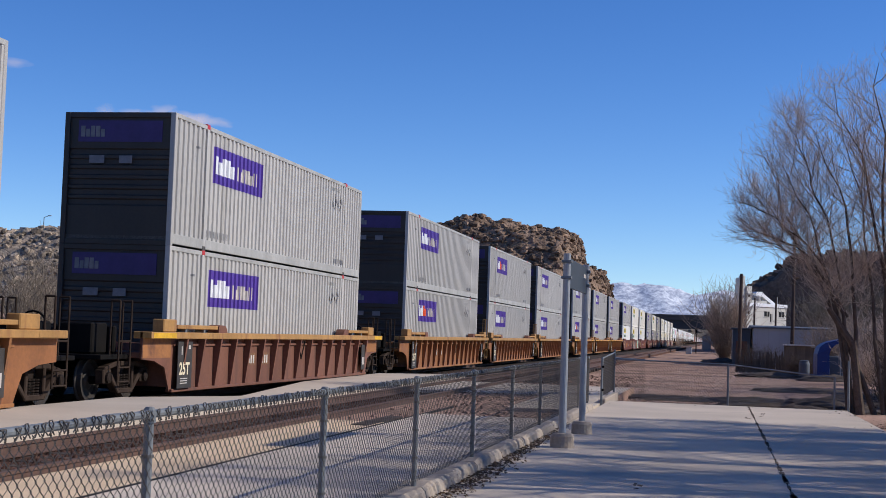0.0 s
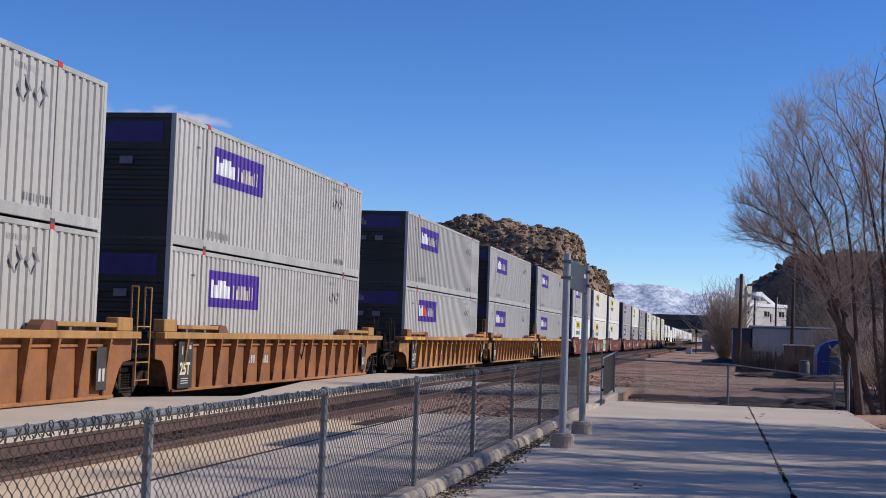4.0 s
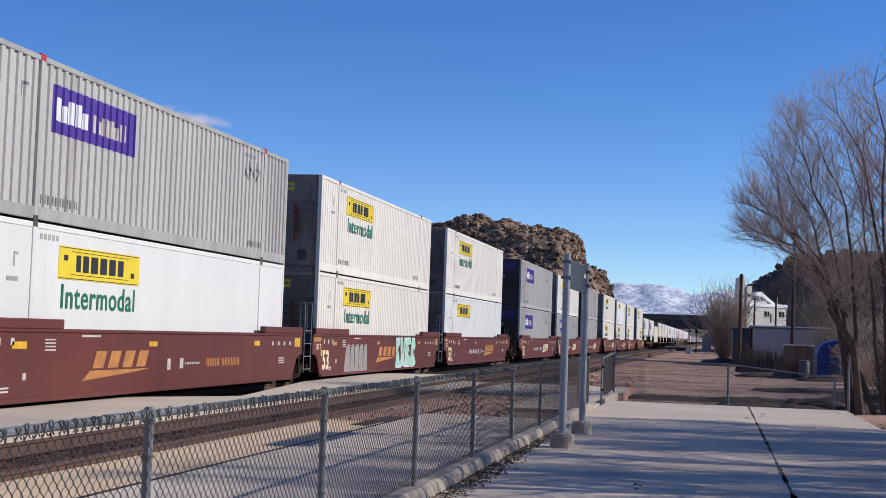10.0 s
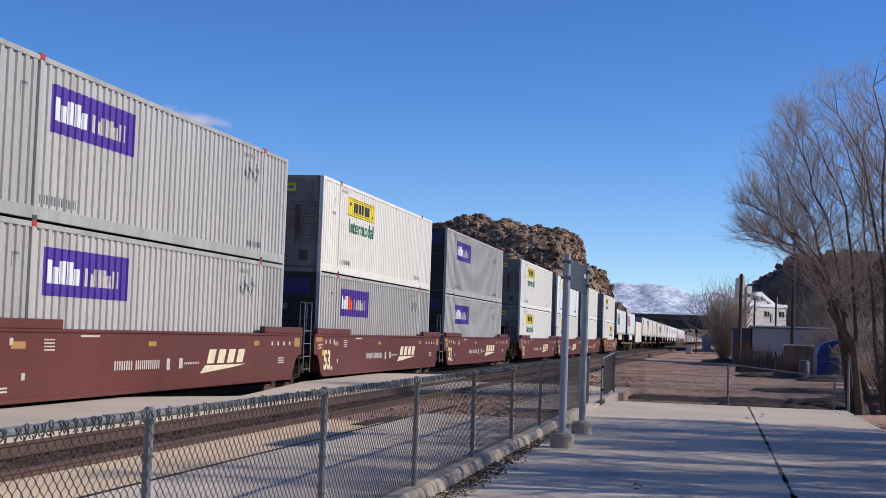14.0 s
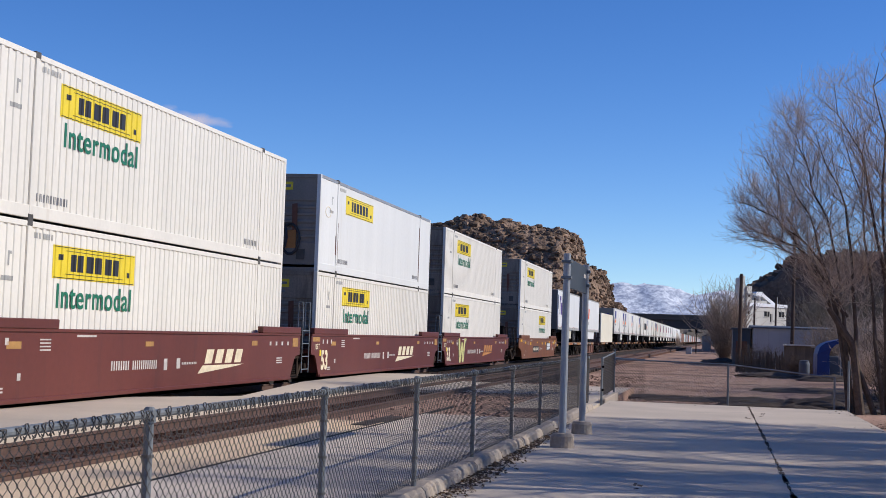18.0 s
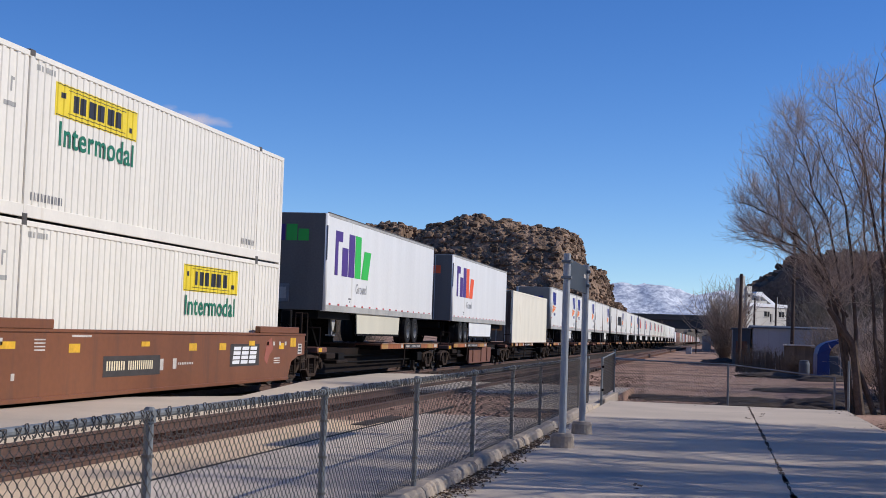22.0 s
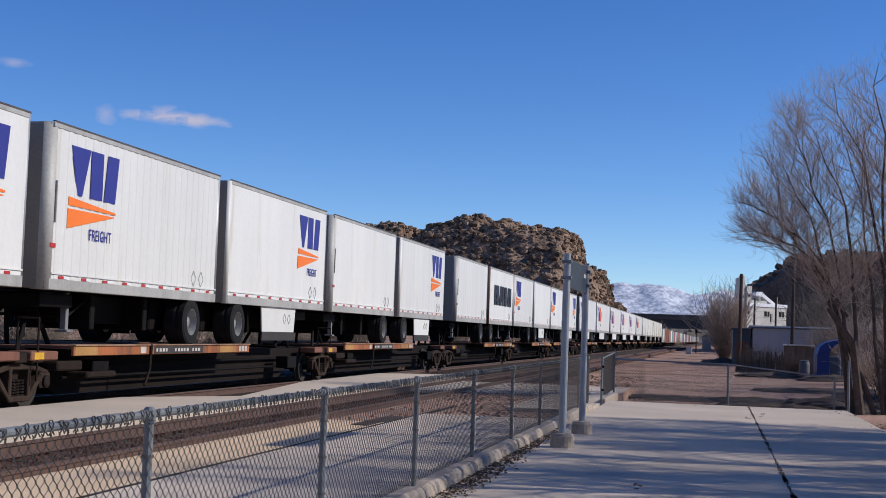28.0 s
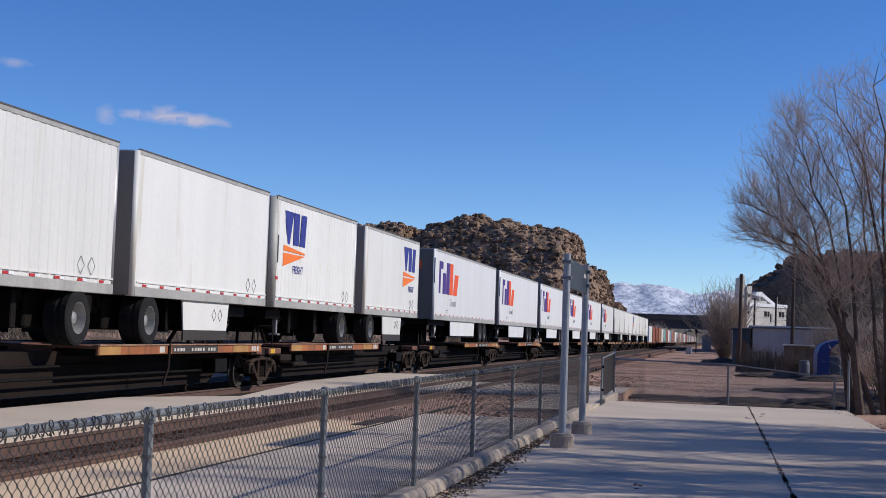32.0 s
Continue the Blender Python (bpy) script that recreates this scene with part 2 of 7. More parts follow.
M["orangestain"] = mat("overpainted_brown_patch", (0.21, 0.1, 0.045), 0.75, vary=0.4, scale=3)
M["tankgrey"] = mat("overspray_grey", (0.3, 0.265, 0.24), 0.7, vary=0.25, scale=3, bump=0)
M["redbox"] = mat("red_container_paint", (0.33, 0.1, 0.065), 0.6, vary=0.2, scale=0.9, streak=True, each=0.2)
M["orangebox"] = mat("orange_container_paint", (0.36, 0.17, 0.09), 0.6, vary=0.2, scale=0.9, streak=True, each=0.2)
M["tealbox"] = mat("teal_container_paint", (0.2, 0.36, 0.36), 0.6, vary=0.2, scale=0.9, streak=True, each=0.2)
M["bluebox"] = mat("blue_grey_container_paint", (0.26, 0.31, 0.4), 0.6, vary=0.2, scale=0.9, streak=True, each=0.2)

for k in ("beam", "truckframe", "black", "truck", "tyre", "wire", "bark", "ballast", "oilballast", "ground", "rock", "darkrock", "dark"):
    M[k].node_tree.nodes["Principled BSDF"].inputs["Specular IOR Level"].default_value = 0.12


# ---- small mesh tools ----
def box(bm, x0, x1, y0, y1, z0, z1):
    v = [bm.verts.new((x, y, z)) for x in (x0, x1) for y in (y0, y1) for z in (z0, z1)]
    for f in ((0, 1, 3, 2), (4, 6, 7, 5), (0, 4, 5, 1), (2, 3, 7, 6), (0, 2, 6, 4), (1, 5, 7, 3)):
        bm.faces.new([v[i] for i in f])
    return bm


def boxes(*dims, bevel=0.0):
    bm = bmesh.new()
    for d in dims:
        box(bm, *d)
    if bevel:
        bmesh.ops.bevel(bm, geom=bm.edges[:], offset=bevel, segments=1, affect='EDGES')
    return bm


def tube(bm, a, b, r0, r1=None, n=8, cap=True):
    """A tapered rod from a to b."""
    a, b = Vector(a), Vector(b)
    r1 = r0 if r1 is None else r1
    d = (b - a).normalized()
    s = d.orthogonal().normalized()
    t = d.cross(s)
    rings = []
    for p, r in ((a, r0), (b, r1)):
        rings.append([bm.verts.new(p + (s * math.cos(k * math.tau / n) + t * math.sin(k * math.tau / n)) * r) for k in range(n)])
    for k in range(n):
        bm.faces.new((rings[0][k], rings[0][(k + 1) % n], rings[1][(k + 1) % n], rings[1][k]))
    if cap:
        bm.faces.new(rings[0][::-1])
        bm.faces.new(rings[1])
    return bm


def tubes(*rods, n=8):
    bm = bmesh.new()
    for r in rods:
        tube(bm, *r, n=n)
    return bm


def prism(outline, x0, x1):
    """Extrudes an outline of (y, z) corners from x0 to x1."""
    bm = bmesh.new()
    a = [bm.verts.new((x0, y, z)) for y, z in outline]
    b = [bm.verts.new((x1, y, z)) for y, z in outline]
    k = len(outline)
    bm.faces.new(a)
    bm.faces.new(b[::-1])
    for i in range(k):
        bm.faces.new((a[i], b[i], b[(i + 1) % k], a[(i + 1) % k]))
    bmesh.ops.recalc_face_normals(bm, faces=bm.faces[:])
    return bm


def lathe(profile, n=24, axis='X', caps=True):
    """Turns a closed profile of (along, radius) round the x or z axis."""
    bm = bmesh.new()
    rings = []
    for s, r in profile:
        ring = []
        for k in range(n):
            c, q = math.cos(k * math.tau / n) * r, math.sin(k * math.tau / n) * r
            ring.append(bm.verts.new((s, c, q) if axis == 'X' else (c, q, s)))
        rings.append(ring)
    for i in range(len(rings) - 1):
        for k in range(n):
            bm.faces.new((rings[i][k], rings[i][(k + 1) % n], rings[i + 1][(k + 1) % n], rings[i + 1][k]))
    if caps:
        bm.faces.new(rings[0])
        bm.faces.new(rings[-1][::-1])
    bmesh.ops.recalc_face_normals(bm, faces=bm.faces[:])
    return bm


def mesh_of(name, bm, material):
    me = bpy.data.meshes.new(name)
    bm.to_mesh(me)
    bm.free()
    for m in (material if isinstance(material, (list, tuple)) else [material]):
        me.materials.append(M[m])
    return me


def part(name, bm, material, parent, label="", at=None):
    """Links a bmesh, or a mesh that is already made, as one mesh object under a thing or a part."""
    me = bm if isinstance(bm, bpy.types.Mesh) else mesh_of(name, bm, material)
    ob = new(name, me)
    ob.parent = parent
    if at is not None:
        ob.matrix_basis = at
    if label:
        ob["label"] = label
    return ob


def pieces(name, dims, material, parent, bevel=0.0, label=""):
    """One part for each box."""
    for d in dims:
        part(name, boxes(d, bevel=bevel), material, parent, label)


def rods(name, items, material, parent, n=6):
    """One part for each rod."""
    for r in items:
        part(name, tubes(r, n=n), material, parent)


def thing(name, label, category, group="", kind="", at=None):
    ob = tagged(new(name), label, category, group, kind)
    if at is not None:
        ob.matrix_basis = at
    return ob


def single(name, bm, material, label, category, group="", kind="", at=None):
    ob = tagged(new(name, mesh_of(name, bm, material)), label, category, group, kind)
    if at is not None:
        ob.matrix_basis = at
    return ob


def smooth(ob):
    for p in ob.data.polygons:
        p.use_smooth = True
    return ob


def lettering(text, size, stretch=1.0, bold=0.018, spacing=1.0):
    """A mesh of words in the built-in font, upright, read from +x with the words running along +y."""
    cu = bpy.data.curves.new("words", 'FONT')
    cu.body = text
    cu.size = size
    cu.extrude = 0.002
    cu.space_character = spacing
    cu.offset = size * bold
    ob = new("words", cu)
    me = bpy.data.meshes.new_from_object(ob.evaluated_get(bpy.context.evaluated_depsgraph_get()))
    bpy.data.objects.remove(ob)
    bpy.data.curves.remove(cu)
    me.transform(Matrix(((0, 0, 1, 0), (stretch, 0, 0, 0), (0, 1, 0, 0), (0, 0, 0, 1))))
    return me


# ---- ground, paving and tracks ----
def sheet(name, x0, x1, y0, y1, z, material, label, thick=0.3, kind="structure", category="ground"):
    return single(name, boxes((x0, x1, y0, y1, z - thick, z)), material, label, category, kind=kind)


bm = bmesh.new()
rng = random.Random(3)
xs = [-3000, -900, -300, -120, -60] + [-40 + 4 * i for i in range(23)] + [60, 120, 300, 900, 3000]
ys = [-900, -200, -60] + [-40 + 6 * i for i in range(60)] + [360, 420, 520, 700, 1000, 1800, 4600]
rows = []
for y in ys:
    row = []
    for x in xs:
        z = -0.32
        if x > 3.5:
            z += 0.1 * noise.noise((x * 0.2, y * 0.2, 0)) + min(0.6, max(0.0, (x - 5) * 0.02))
        if x < -16:
            z += min(2.2, (-16 - x) * 0.09) + 0.25 * noise.noise((x * 0.1, y * 0.1, 3))
        row.append(bm.verts.new((x, y, z)))
    rows.append(row)
for a, b in zip(rows, rows[1:]):
    for i in range(len(xs) - 1):
        bm.faces.new((a[i], a[i + 1], b[i + 1], b[i]))
single("ground", bm, "ground", "brown gravelly desert ground reaching to the horizon", "ground", kind="structure")

SLAB = 0.08
slab = thing("pavement", "pale worn concrete slab with a cracked joint", "pavement", kind="structure")
for i, (a, b) in enumerate(((-40, -22), (-22, -4), (-4, 14.6), (14.6, 33.9))):
    part("slab", boxes((-2.5, 0.785, a + 0.006, b - 0.006, -0.25, SLAB), bevel=0.006), "concrete", slab)
    part("slab", boxes((0.80, 3.04, a + 0.006, b - 0.006, -0.25, SLAB), bevel=0.006), "concrete", slab)
part("joint", boxes((0.75, 0.83, -40, 33.9, -0.2, SLAB - 0.012)), "dark", slab, "dark dirt-filled joint")
# crumbling spots along the joint
bm = bmesh.new()
for i in range(60):
    y = 8 + 26 * rng.random()
    w = rng.uniform(0.01, 0.035)
    box(bm, 0.79 - w, 0.79 + w, y, y + rng.uniform(0.1, 0.6), SLAB - 0.01, SLAB + 0.003)
for x, y in ((-0.76, 14.3), (1.0, 30.5), (0.65, 28.7), (0.95, 29.6)):
    for k in range(5):
        dx, dy = rng.uniform(-0.12, 0.12), rng.uniform(-0.3, 0.3)
        box(bm, x + dx * 0.4, x + dx * 0.4 + rng.uniform(0.01, 0.035), y + dy, y + dy + rng.uniform(0.04, 0.25), SLAB - 0.01, SLAB + 0.004)
part("crumbled_edge", bm, "leaf", slab, "dark dirt in the cracks")

# yard between the fence and the tracks
sheet("paved_yard", -5.62, -2.66, -40, 27.0, -0.02, "asphalt", "worn pale grey paving beside the fence")
sheet("tan_strip", -6.84, -5.625, -40, 24.0, -0.025, "tan", "tan paved strip beside the siding")
sheet("joint_line", -5.645, -5.60, -40, 30.0, -0.012, "dark", "dark joint between two pavings", thick=0.05)
sheet("dark_patch", -6.02, -5.74, 22.9, 25.6, -0.008, "soil", "dark patch on the worn paving", thick=0.05)
sheet("ballast_verge", -6.84, -2.7, 24.0, 48.0, -0.05, "ground", "reddish brown ballast beside the siding")
sheet("ballast_bed", -8.66, -6.845, -60, 1500, -0.12, "ballast", "reddish brown ballast under the siding")
# both main-track beds carry the train's shade in their colour
sheet("ballast_bed", -16.5, -8.665, 48.6, 1500, -0.12, "oilballast", "main-track ballast with the train's shade in its dark colour")
sheet("ballast_bed", -16.5, -8.665, -60, 48.6, -0.16, "oilballast", "main-track ballast with the train's shade in its dark colour")

# platform between the tracks, its edge cut back where the track ballast shows
outline = [(-8.68, -40), (-11.5, -40), (-11.5, 25.9), (-9.85, 28.2), (-11.2, 37.2), (-11.5, 47.2), (-10.1, 48.4), (-8.68, 48.5)]
bm = bmesh.new()
lo = [bm.verts.new((x, y, -0.3)) for x, y in outline]
hi = [bm.verts.new((x, y, 0.10)) for x, y in outline]
bm.faces.new(lo)
bm.faces.new(hi[::-1])
for i in range(len(outline)):
    j = (i + 1) % len(outline)
    bm.faces.new((lo[i], hi[i], hi[j], lo[j]))
bmesh.ops.recalc_face_normals(bm, faces=bm.faces[:])
single("platform", bm, "platform", "pale concrete platform between two tracks", "platform", kind="structure")
sheet("crossing_path", -8.6, -2.75, 38.2, 46.5, -0.03, "platform", "pale concrete walkway crossing the tracks by the gate")
sheet("crossing_path", -4.4, -2.69, 29.75, 38.2, 0.03, "platform", "pale concrete walkway behind the gate")


RAIL_SECTION = [(-0.07, -0.17), (0.07, -0.17), (0.07, -0.155), (0.012, -0.13), (0.012, -0.045), (0.036, -0.035), (0.036, -0.002), (0.028, 0.0), (-0.028, 0.0), (-0.036, -0.002), (-0.036, -0.035), (-0.012, -0.045), (-0.012, -0.13), (-0.07, -0.155)]


def rail_mesh(y0, y1):
    bm = bmesh.new()
    a = [bm.verts.new((x, y0, z)) for x, z in RAIL_SECTION]
    b = [bm.verts.new((x, y1, z)) for x, z in RAIL_SECTION]
    k = len(a)
    for i in range(k):
        f = bm.faces.new((a[i], b[i], b[(i + 1) % k], a[(i + 1) % k]))
        f.material_index = 1 if i in (6, 7, 8) else 0
    bm.faces.new(a)
    bm.faces.new(b[::-1])
    bmesh.ops.recalc_face_normals(bm, faces=bm.faces[:])
    return bm


def track(name, xc, z, label, head):
    t = thing(name, label, "railway track", kind="structure")
    for s in (-1, 1):
        part("rail", mesh_of("rail", rail_mesh(-60, 1500), ["rail", head]), "", t, at=pose(xc + s * 0.7535, 0, z))
    tie = mesh_of("tie", boxes((-1.22, 1.22, -0.11, 0.11, -0.3, -0.165), bevel=0.01), "tie")
    for i in range(128 if z else 80):
        part("tie", tie, "", t, at=pose(xc + rng.uniform(-0.04, 0.04), 10 + i * 0.55, z - (0.018 if z else 0.0), 0, 0, rng.uniform(-1.2, 1.2)))
    return t


track("main_track", -12.88, 0.0, "main railway track with worn bright rail heads", "railtop")
track("siding_track", -7.62, 0.07, "rusty brown siding rails in ballast", "rail")

# loose ballast stones on the near beds
bm = bmesh.new()
for i in range(13000):
    x = rng.uniform(-8.6, -6.9) if i > 5200 else rng.choice((rng.uniform(-8.6, -6.9), rng.uniform(-6.8, -2.9), rng.uniform(-12.0, -8.7)))
    y = rng.uniform(14, 60) if x > -6.84 else rng.uniform(12, 70)
    if x > -6.84 and y < 24.5 or x < -8.66 and y < 48.8:
        continue
    r = rng.uniform(0.02, 0.05)
    base = -0.12 if x < -6.84 else -0.05
    v = [bm.verts.new((x + r * math.cos(a) * rng.uniform(0.7, 1.2), y + r * math.sin(a) * rng.uniform(0.7, 1.2), base - 0.005)) for a in (0, 1.6, 3.1, 4.7)]
    t = bm.verts.new((x + rng.uniform(-r, r) * 0.3, y + rng.uniform(-r, r) * 0.3, base + r * 0.9))
    for k in range(4):
        bm.faces.new((v[k], v[(k + 1) % 4], t))
single("ballast_stones", bm, "ballast", "loose reddish brown ballast stones", "gravel", kind="stuff")

# gravel clumps on the open ground past the slab
bm = bmesh.new()
for i in range(15000):
    y = 34.5 + 80 * rng.random() ** 2.0
    x = rng.uniform(-6.5, 5.5 + y * 0.08)
    if x < -2.4 and y < 47:
        continue
    r = rng.uniform(0.012, 0.035) * (1 + y / 90)
    base = -0.33
    v = [bm.verts.new((x + r * math.cos(a) * rng.uniform(0.7, 1.3), y + r * math.sin(a) * rng.uniform(0.7, 1.3), base)) for a in (0, 1.6, 3.1, 4.7)]
    t = bm.verts.new((x, y, base + r * rng.uniform(0.5, 1.0)))
    for k in range(4):
        bm.faces.new((v[k], v[(k + 1) % 4], t))
single("gravel", bm, "ground", "scattered brown gravel and dirt clods", "gravel", kind="stuff")

# ---- curb ----
CURB_X0, CURB_X1 = -2.82, -2.52
curb = thing("curb", "worn broken concrete curb under the fence", "curb", kind="structure")
y = -6.0
while y < 29.6:
    ln = rng.uniform(0.9, 2.4)
    y1 = min(y + ln, 29.7)
    bm = bmesh.new()
    n = 7
    prev = None
    for i in range(n + 1):
        yy = y + 0.012 + (y1 - y - 0.024) * i / n
        j = 0.012 * noise.noise((yy * 3, 1, 0))
        top = 0.205 + 0.012 * noise.noise((yy * 2.1, 7, 0)) - (0.012 if i in (0, n) else 0)
        ring = [bm.verts.new(q) for q in ((CURB_X0, yy, -0.2), (CURB_X0 + j, yy, top - 0.02), (CURB_X0 + 0.03, yy, top), (CURB_X1 - 0.05 + j, yy, top),
                                          (CURB_X1 - 0.015 + j * 1.5, yy, top - 0.035), (CURB_X1 + 0.02, yy, 0.03), (CURB_X1 + 0.02, yy, -0.2))]
        if prev:
            for k in range(6):
                bm.faces.new((prev[k], prev[k + 1], ring[k + 1], ring[k]))
            if i == n:
                bm.faces.new(ring)
        else:
            bm.faces.new(ring[::-1])
        prev = ring
    bmesh.ops.recalc_face_normals(bm, faces=bm.faces[:])
    part("curb_stone", bm, "curb", curb)
    y = y1
part("curb_stone", boxes((-2.7, -2.56, 33.5, 38.0, -0.2, 0.14), bevel=0.02), "curb", curb)

# leaf litter along the curb
bm = bmesh.new()
for cx, cy, sx, sy, k in ((-2.38, 14.2, 0.09, 1.5, 700), (-2.42, 18.2, 0.06, 1.6, 450), (-2.42, 21.5, 0.05, 1.5, 200), (0.4, 35.6, 2.2, 0.9, 1500), (1.0, 38.6, 2.0, 1.2, 1200), (3.3, 33.0, 0.3, 3.0, 300)):
    for i in range(k):
        x, y = rng.gauss(cx, sx), rng.gauss(cy, sy)
        if cx < 0:
            x = max(x, -2.48)
        r, a, z = rng.uniform(0.01, 0.026), rng.uniform(0, 6.3), (SLAB if y < 33.9 and x < 3.04 else -0.3) + rng.uniform(0.004, 0.035)
        bm.faces.new([bm.verts.new((x + r * math.cos(a + q), y + r * math.sin(a + q) * 0.7, z + rng.uniform(-0.012, 0.012))) for q in (0, 1.57, 3.14, 4.71)])
single("leaf_litter", bm, "leaf", "dry brown leaf litter along the curb", "leaves", kind="stuff")


# ---- chain-link fences ----
def chain_link(length, height, pitch=0.037, r=0.0023):
    """Woven wire in the y-z plane: zigzag wires that hook into one another."""
    verts, faces = [], []
    n = max(2, round(length / pitch))
    m = max(2, round(height / (pitch * 0.97)))
    for i in range(n):
        y0 = (i + 0.5) * length / n
        pts = []
        for j in range(m + 1):
            sgn = 1 if ((j + i) % 2) else -1
            pts.append((0.003 * sgn, y0 + sgn * pitch * 0.53, j * height / m))
        pts.append((0.0, pts[-1][1] - sgn * 0.012, height + 0.012))
        base = len(verts)
        for x, y, z in pts:
            verts.extend(((x + r, y, z), (x - 0.5 * r, y + r, z + r), (x - 0.5 * r, y - r, z - r)))
        for k in range(len(pts) - 1):
            for q in range(3):
                a, b = base + 3 * k + q, base + 3 * k + (q + 1) % 3
                faces.append((a, b, b + 3, a + 3))
    me = bpy.data.meshes.new("wire_mesh")
    me.from_pydata(verts, [], faces)
    me.materials.append(M["wire"])
    return me


FX = -2.655
TOP = 1.15
fence = thing("chain_link_fence", "galvanised chain-link fence with round posts and top rail", "fence")
posts = [0.2 + 3.05 * i for i in range(10)] + [29.75]
POST = mesh_of("post", tubes(((0, 0, 0.1), (0, 0, TOP + 0.0), 0.024), n=10), "galv")
CAP = mesh_of("post_cap", lathe([(TOP - 0.04, 0.032), (TOP + 0.02, 0.032), (TOP + 0.035, 0.02)], 10, axis='Z'), "galv")
BAND = mesh_of("tie_band", lathe([(-0.008, 0.027), (-0.008, 0.031), (0.008, 0.031), (0.008, 0.027)], 10, axis='Z'), "wire")
panel = chain_link(3.0, TOP - 0.27)
for i, y in enumerate(posts):
    p = part("post", POST, "", fence, at=pose(FX, y, 0))
    part("post_cap", CAP, "", p)
    for z in (0.45, 0.7, 0.95):
        part("tie_band", BAND, "", p, at=pose(0, 0, z))
    if i + 1 < len(posts):
        if posts[i + 1] - y > 2.5:
            part("wire_mesh", panel, "", fence, at=pose(FX + 0.03, y + 0.025, 0.24))
        else:
            part("wire_mesh", chain_link(posts[i + 1] - y - 0.05, TOP - 0.27), "", fence, at=pose(FX + 0.03, y + 0.025, 0.24))
for a, b in ((-6.0, 5.9), (5.9, 12.0), (12.0, 18.1), (18.1, 24.2), (24.2, 29.75)):
    part("top_rail", tubes(((FX, a, TOP), (FX, b, TOP), 0.021), n=10), "galv", fence)
    part("rail_sleeve", tubes(((FX, b - 0.1, TOP), (FX, b + 0.06, TOP), 0.025), n=10), "galv", fence)
part("tension_wire", tubes(((FX + 0.03, -3, 0.26), (FX + 0.03, 29.7, 0.26), 0.003), n=5), "wire", fence)
# wire hooks that show over the top rail
bm = bmesh.new()
for i in range(345):
    y = 4.0 + i * 0.074 + rng.uniform(-0.022, 0.022)
    k, q = rng.uniform(-1.4, 0.9), rng.uniform(-0.016, 0.016)
    g = 0.8 + 0.2 * k
    h = rng.uniform(-0.006, 0.01)
    loop = [(FX + 0.026, y - 0.022 + q, TOP - 0.03), (FX + 0.027, y + 0.004, TOP - 0.004), (FX + 0.024, y + 0.021 * g, TOP + 0.014), (FX + 0.02, y + 0.012 * g + q, TOP + 0.02 + h),
            (FX + 0.018, y - 0.014 * g + q, TOP + 0.018 + h), (FX + 0.022, y - 0.021 * g, TOP + 0.012), (FX + 0.027, y - 0.004, TOP - 0.004), (FX + 0.026, y + 0.022 + q, TOP - 0.03)]
    for a, b in zip(loop, loop[1:]):
        tube(bm, a, b, 0.0032, n=4, cap=False)
part("wire_end", bm, "wire", fence)["kind"] = "stuff"

# second fence: from the gate opening, across the ground to the trees
fence2 = thing("chain_link_fence", "low sagging chain-link fence across the gravel ground", "fence")
for x, y, h, z in ((-2.65, 33.4, 1.13, 0), (-2.7, 38.2, 1.28, 0), (0.35, 39.0, 1.0, -0.3), (3.25, 40.0, 0.72, -0.3), (3.06, 33.75, 1.25, -0.2)):
    part("post", tubes(((x, y, z - 0.1), (x, y, h), 0.028), n=10), "galv", fence2)


def fence_span(owner, a, b, z0, h0, h1):
    d = Vector((b[0] - a[0], b[1] - a[1], 0))
    part("wire_mesh", chain_link(d.length, (h0 + h1) / 2 - z0, 0.042, 0.003), "", owner, at=pose(a[0], a[1], z0, 0, 0, math.degrees(math.atan2(d.y, d.x)) - 90))
    part("top_rail", tubes(((a[0], a[1], h0), (b[0], b[1], h1), 0.02), n=8), "galv", owner)


fence_span(fence2, (-2.65, 33.4), (-2.7, 38.2), 0.2, 1.1, 1.2)
fence_span(fence2, (-2.7, 38.2), (0.35, 39.0), -0.2, 1.02, 0.98)
fence_span(fence2, (-2.68, 38.3), (-1.9, 38.75), -0.1, 1.05, 1.02)
fence_span(fence2, (0.35, 39.0), (3.25, 40.0), -0.22, 0.98, 0.7)
rods("gate_hinge", [((-2.62, 33.38, 0.35), (-2.62, 33.3, 0.35), 0.03), ((-2.62, 33.38, 0.9), (-2.62, 33.3, 0.9), 0.03)], "black", fence2, 8)

# ---- station sign on two posts ----
sign = thing("platform_sign", "dark sign board between two grey posts set in concrete", "sign")
for y in (19.05, 21.9):
    p = part("post", tubes(((-2.03, y, 0.1), (-2.03, y, 2.73), 0.052), n=14), "polepaint", sign)
    part("footing", lathe([(SLAB - 0.02, 0.165), (SLAB + 0.15, 0.16), (SLAB + 0.19, 0.135), (SLAB + 0.2, 0.05)], 20, axis='Z'), "curb", sign, "round concrete footing", at=pose(-2.03, y, 0))
    pieces("bolt_clamp", [(-2.1, -1.96, y - 0.07, y + 0.07, 2.38, 2.42), (-2.1, -1.96, y - 0.07, y + 0.07, 2.6, 2.64)], "galv", sign, 0.005)
part("board", boxes((-2.045, -2.015, 19.1, 21.85, 2.27, 2.68), bevel=0.004), "signback", sign)
part("board_face", boxes((-2.052, -2.047, 19.14, 21.8, 2.29, 2.66)), "signblue", sign)
part("lettering_bar", boxes((-2.014, -2.011, 21.35, 21.7, 2.5, 2.56)), "dullwhite", sign)


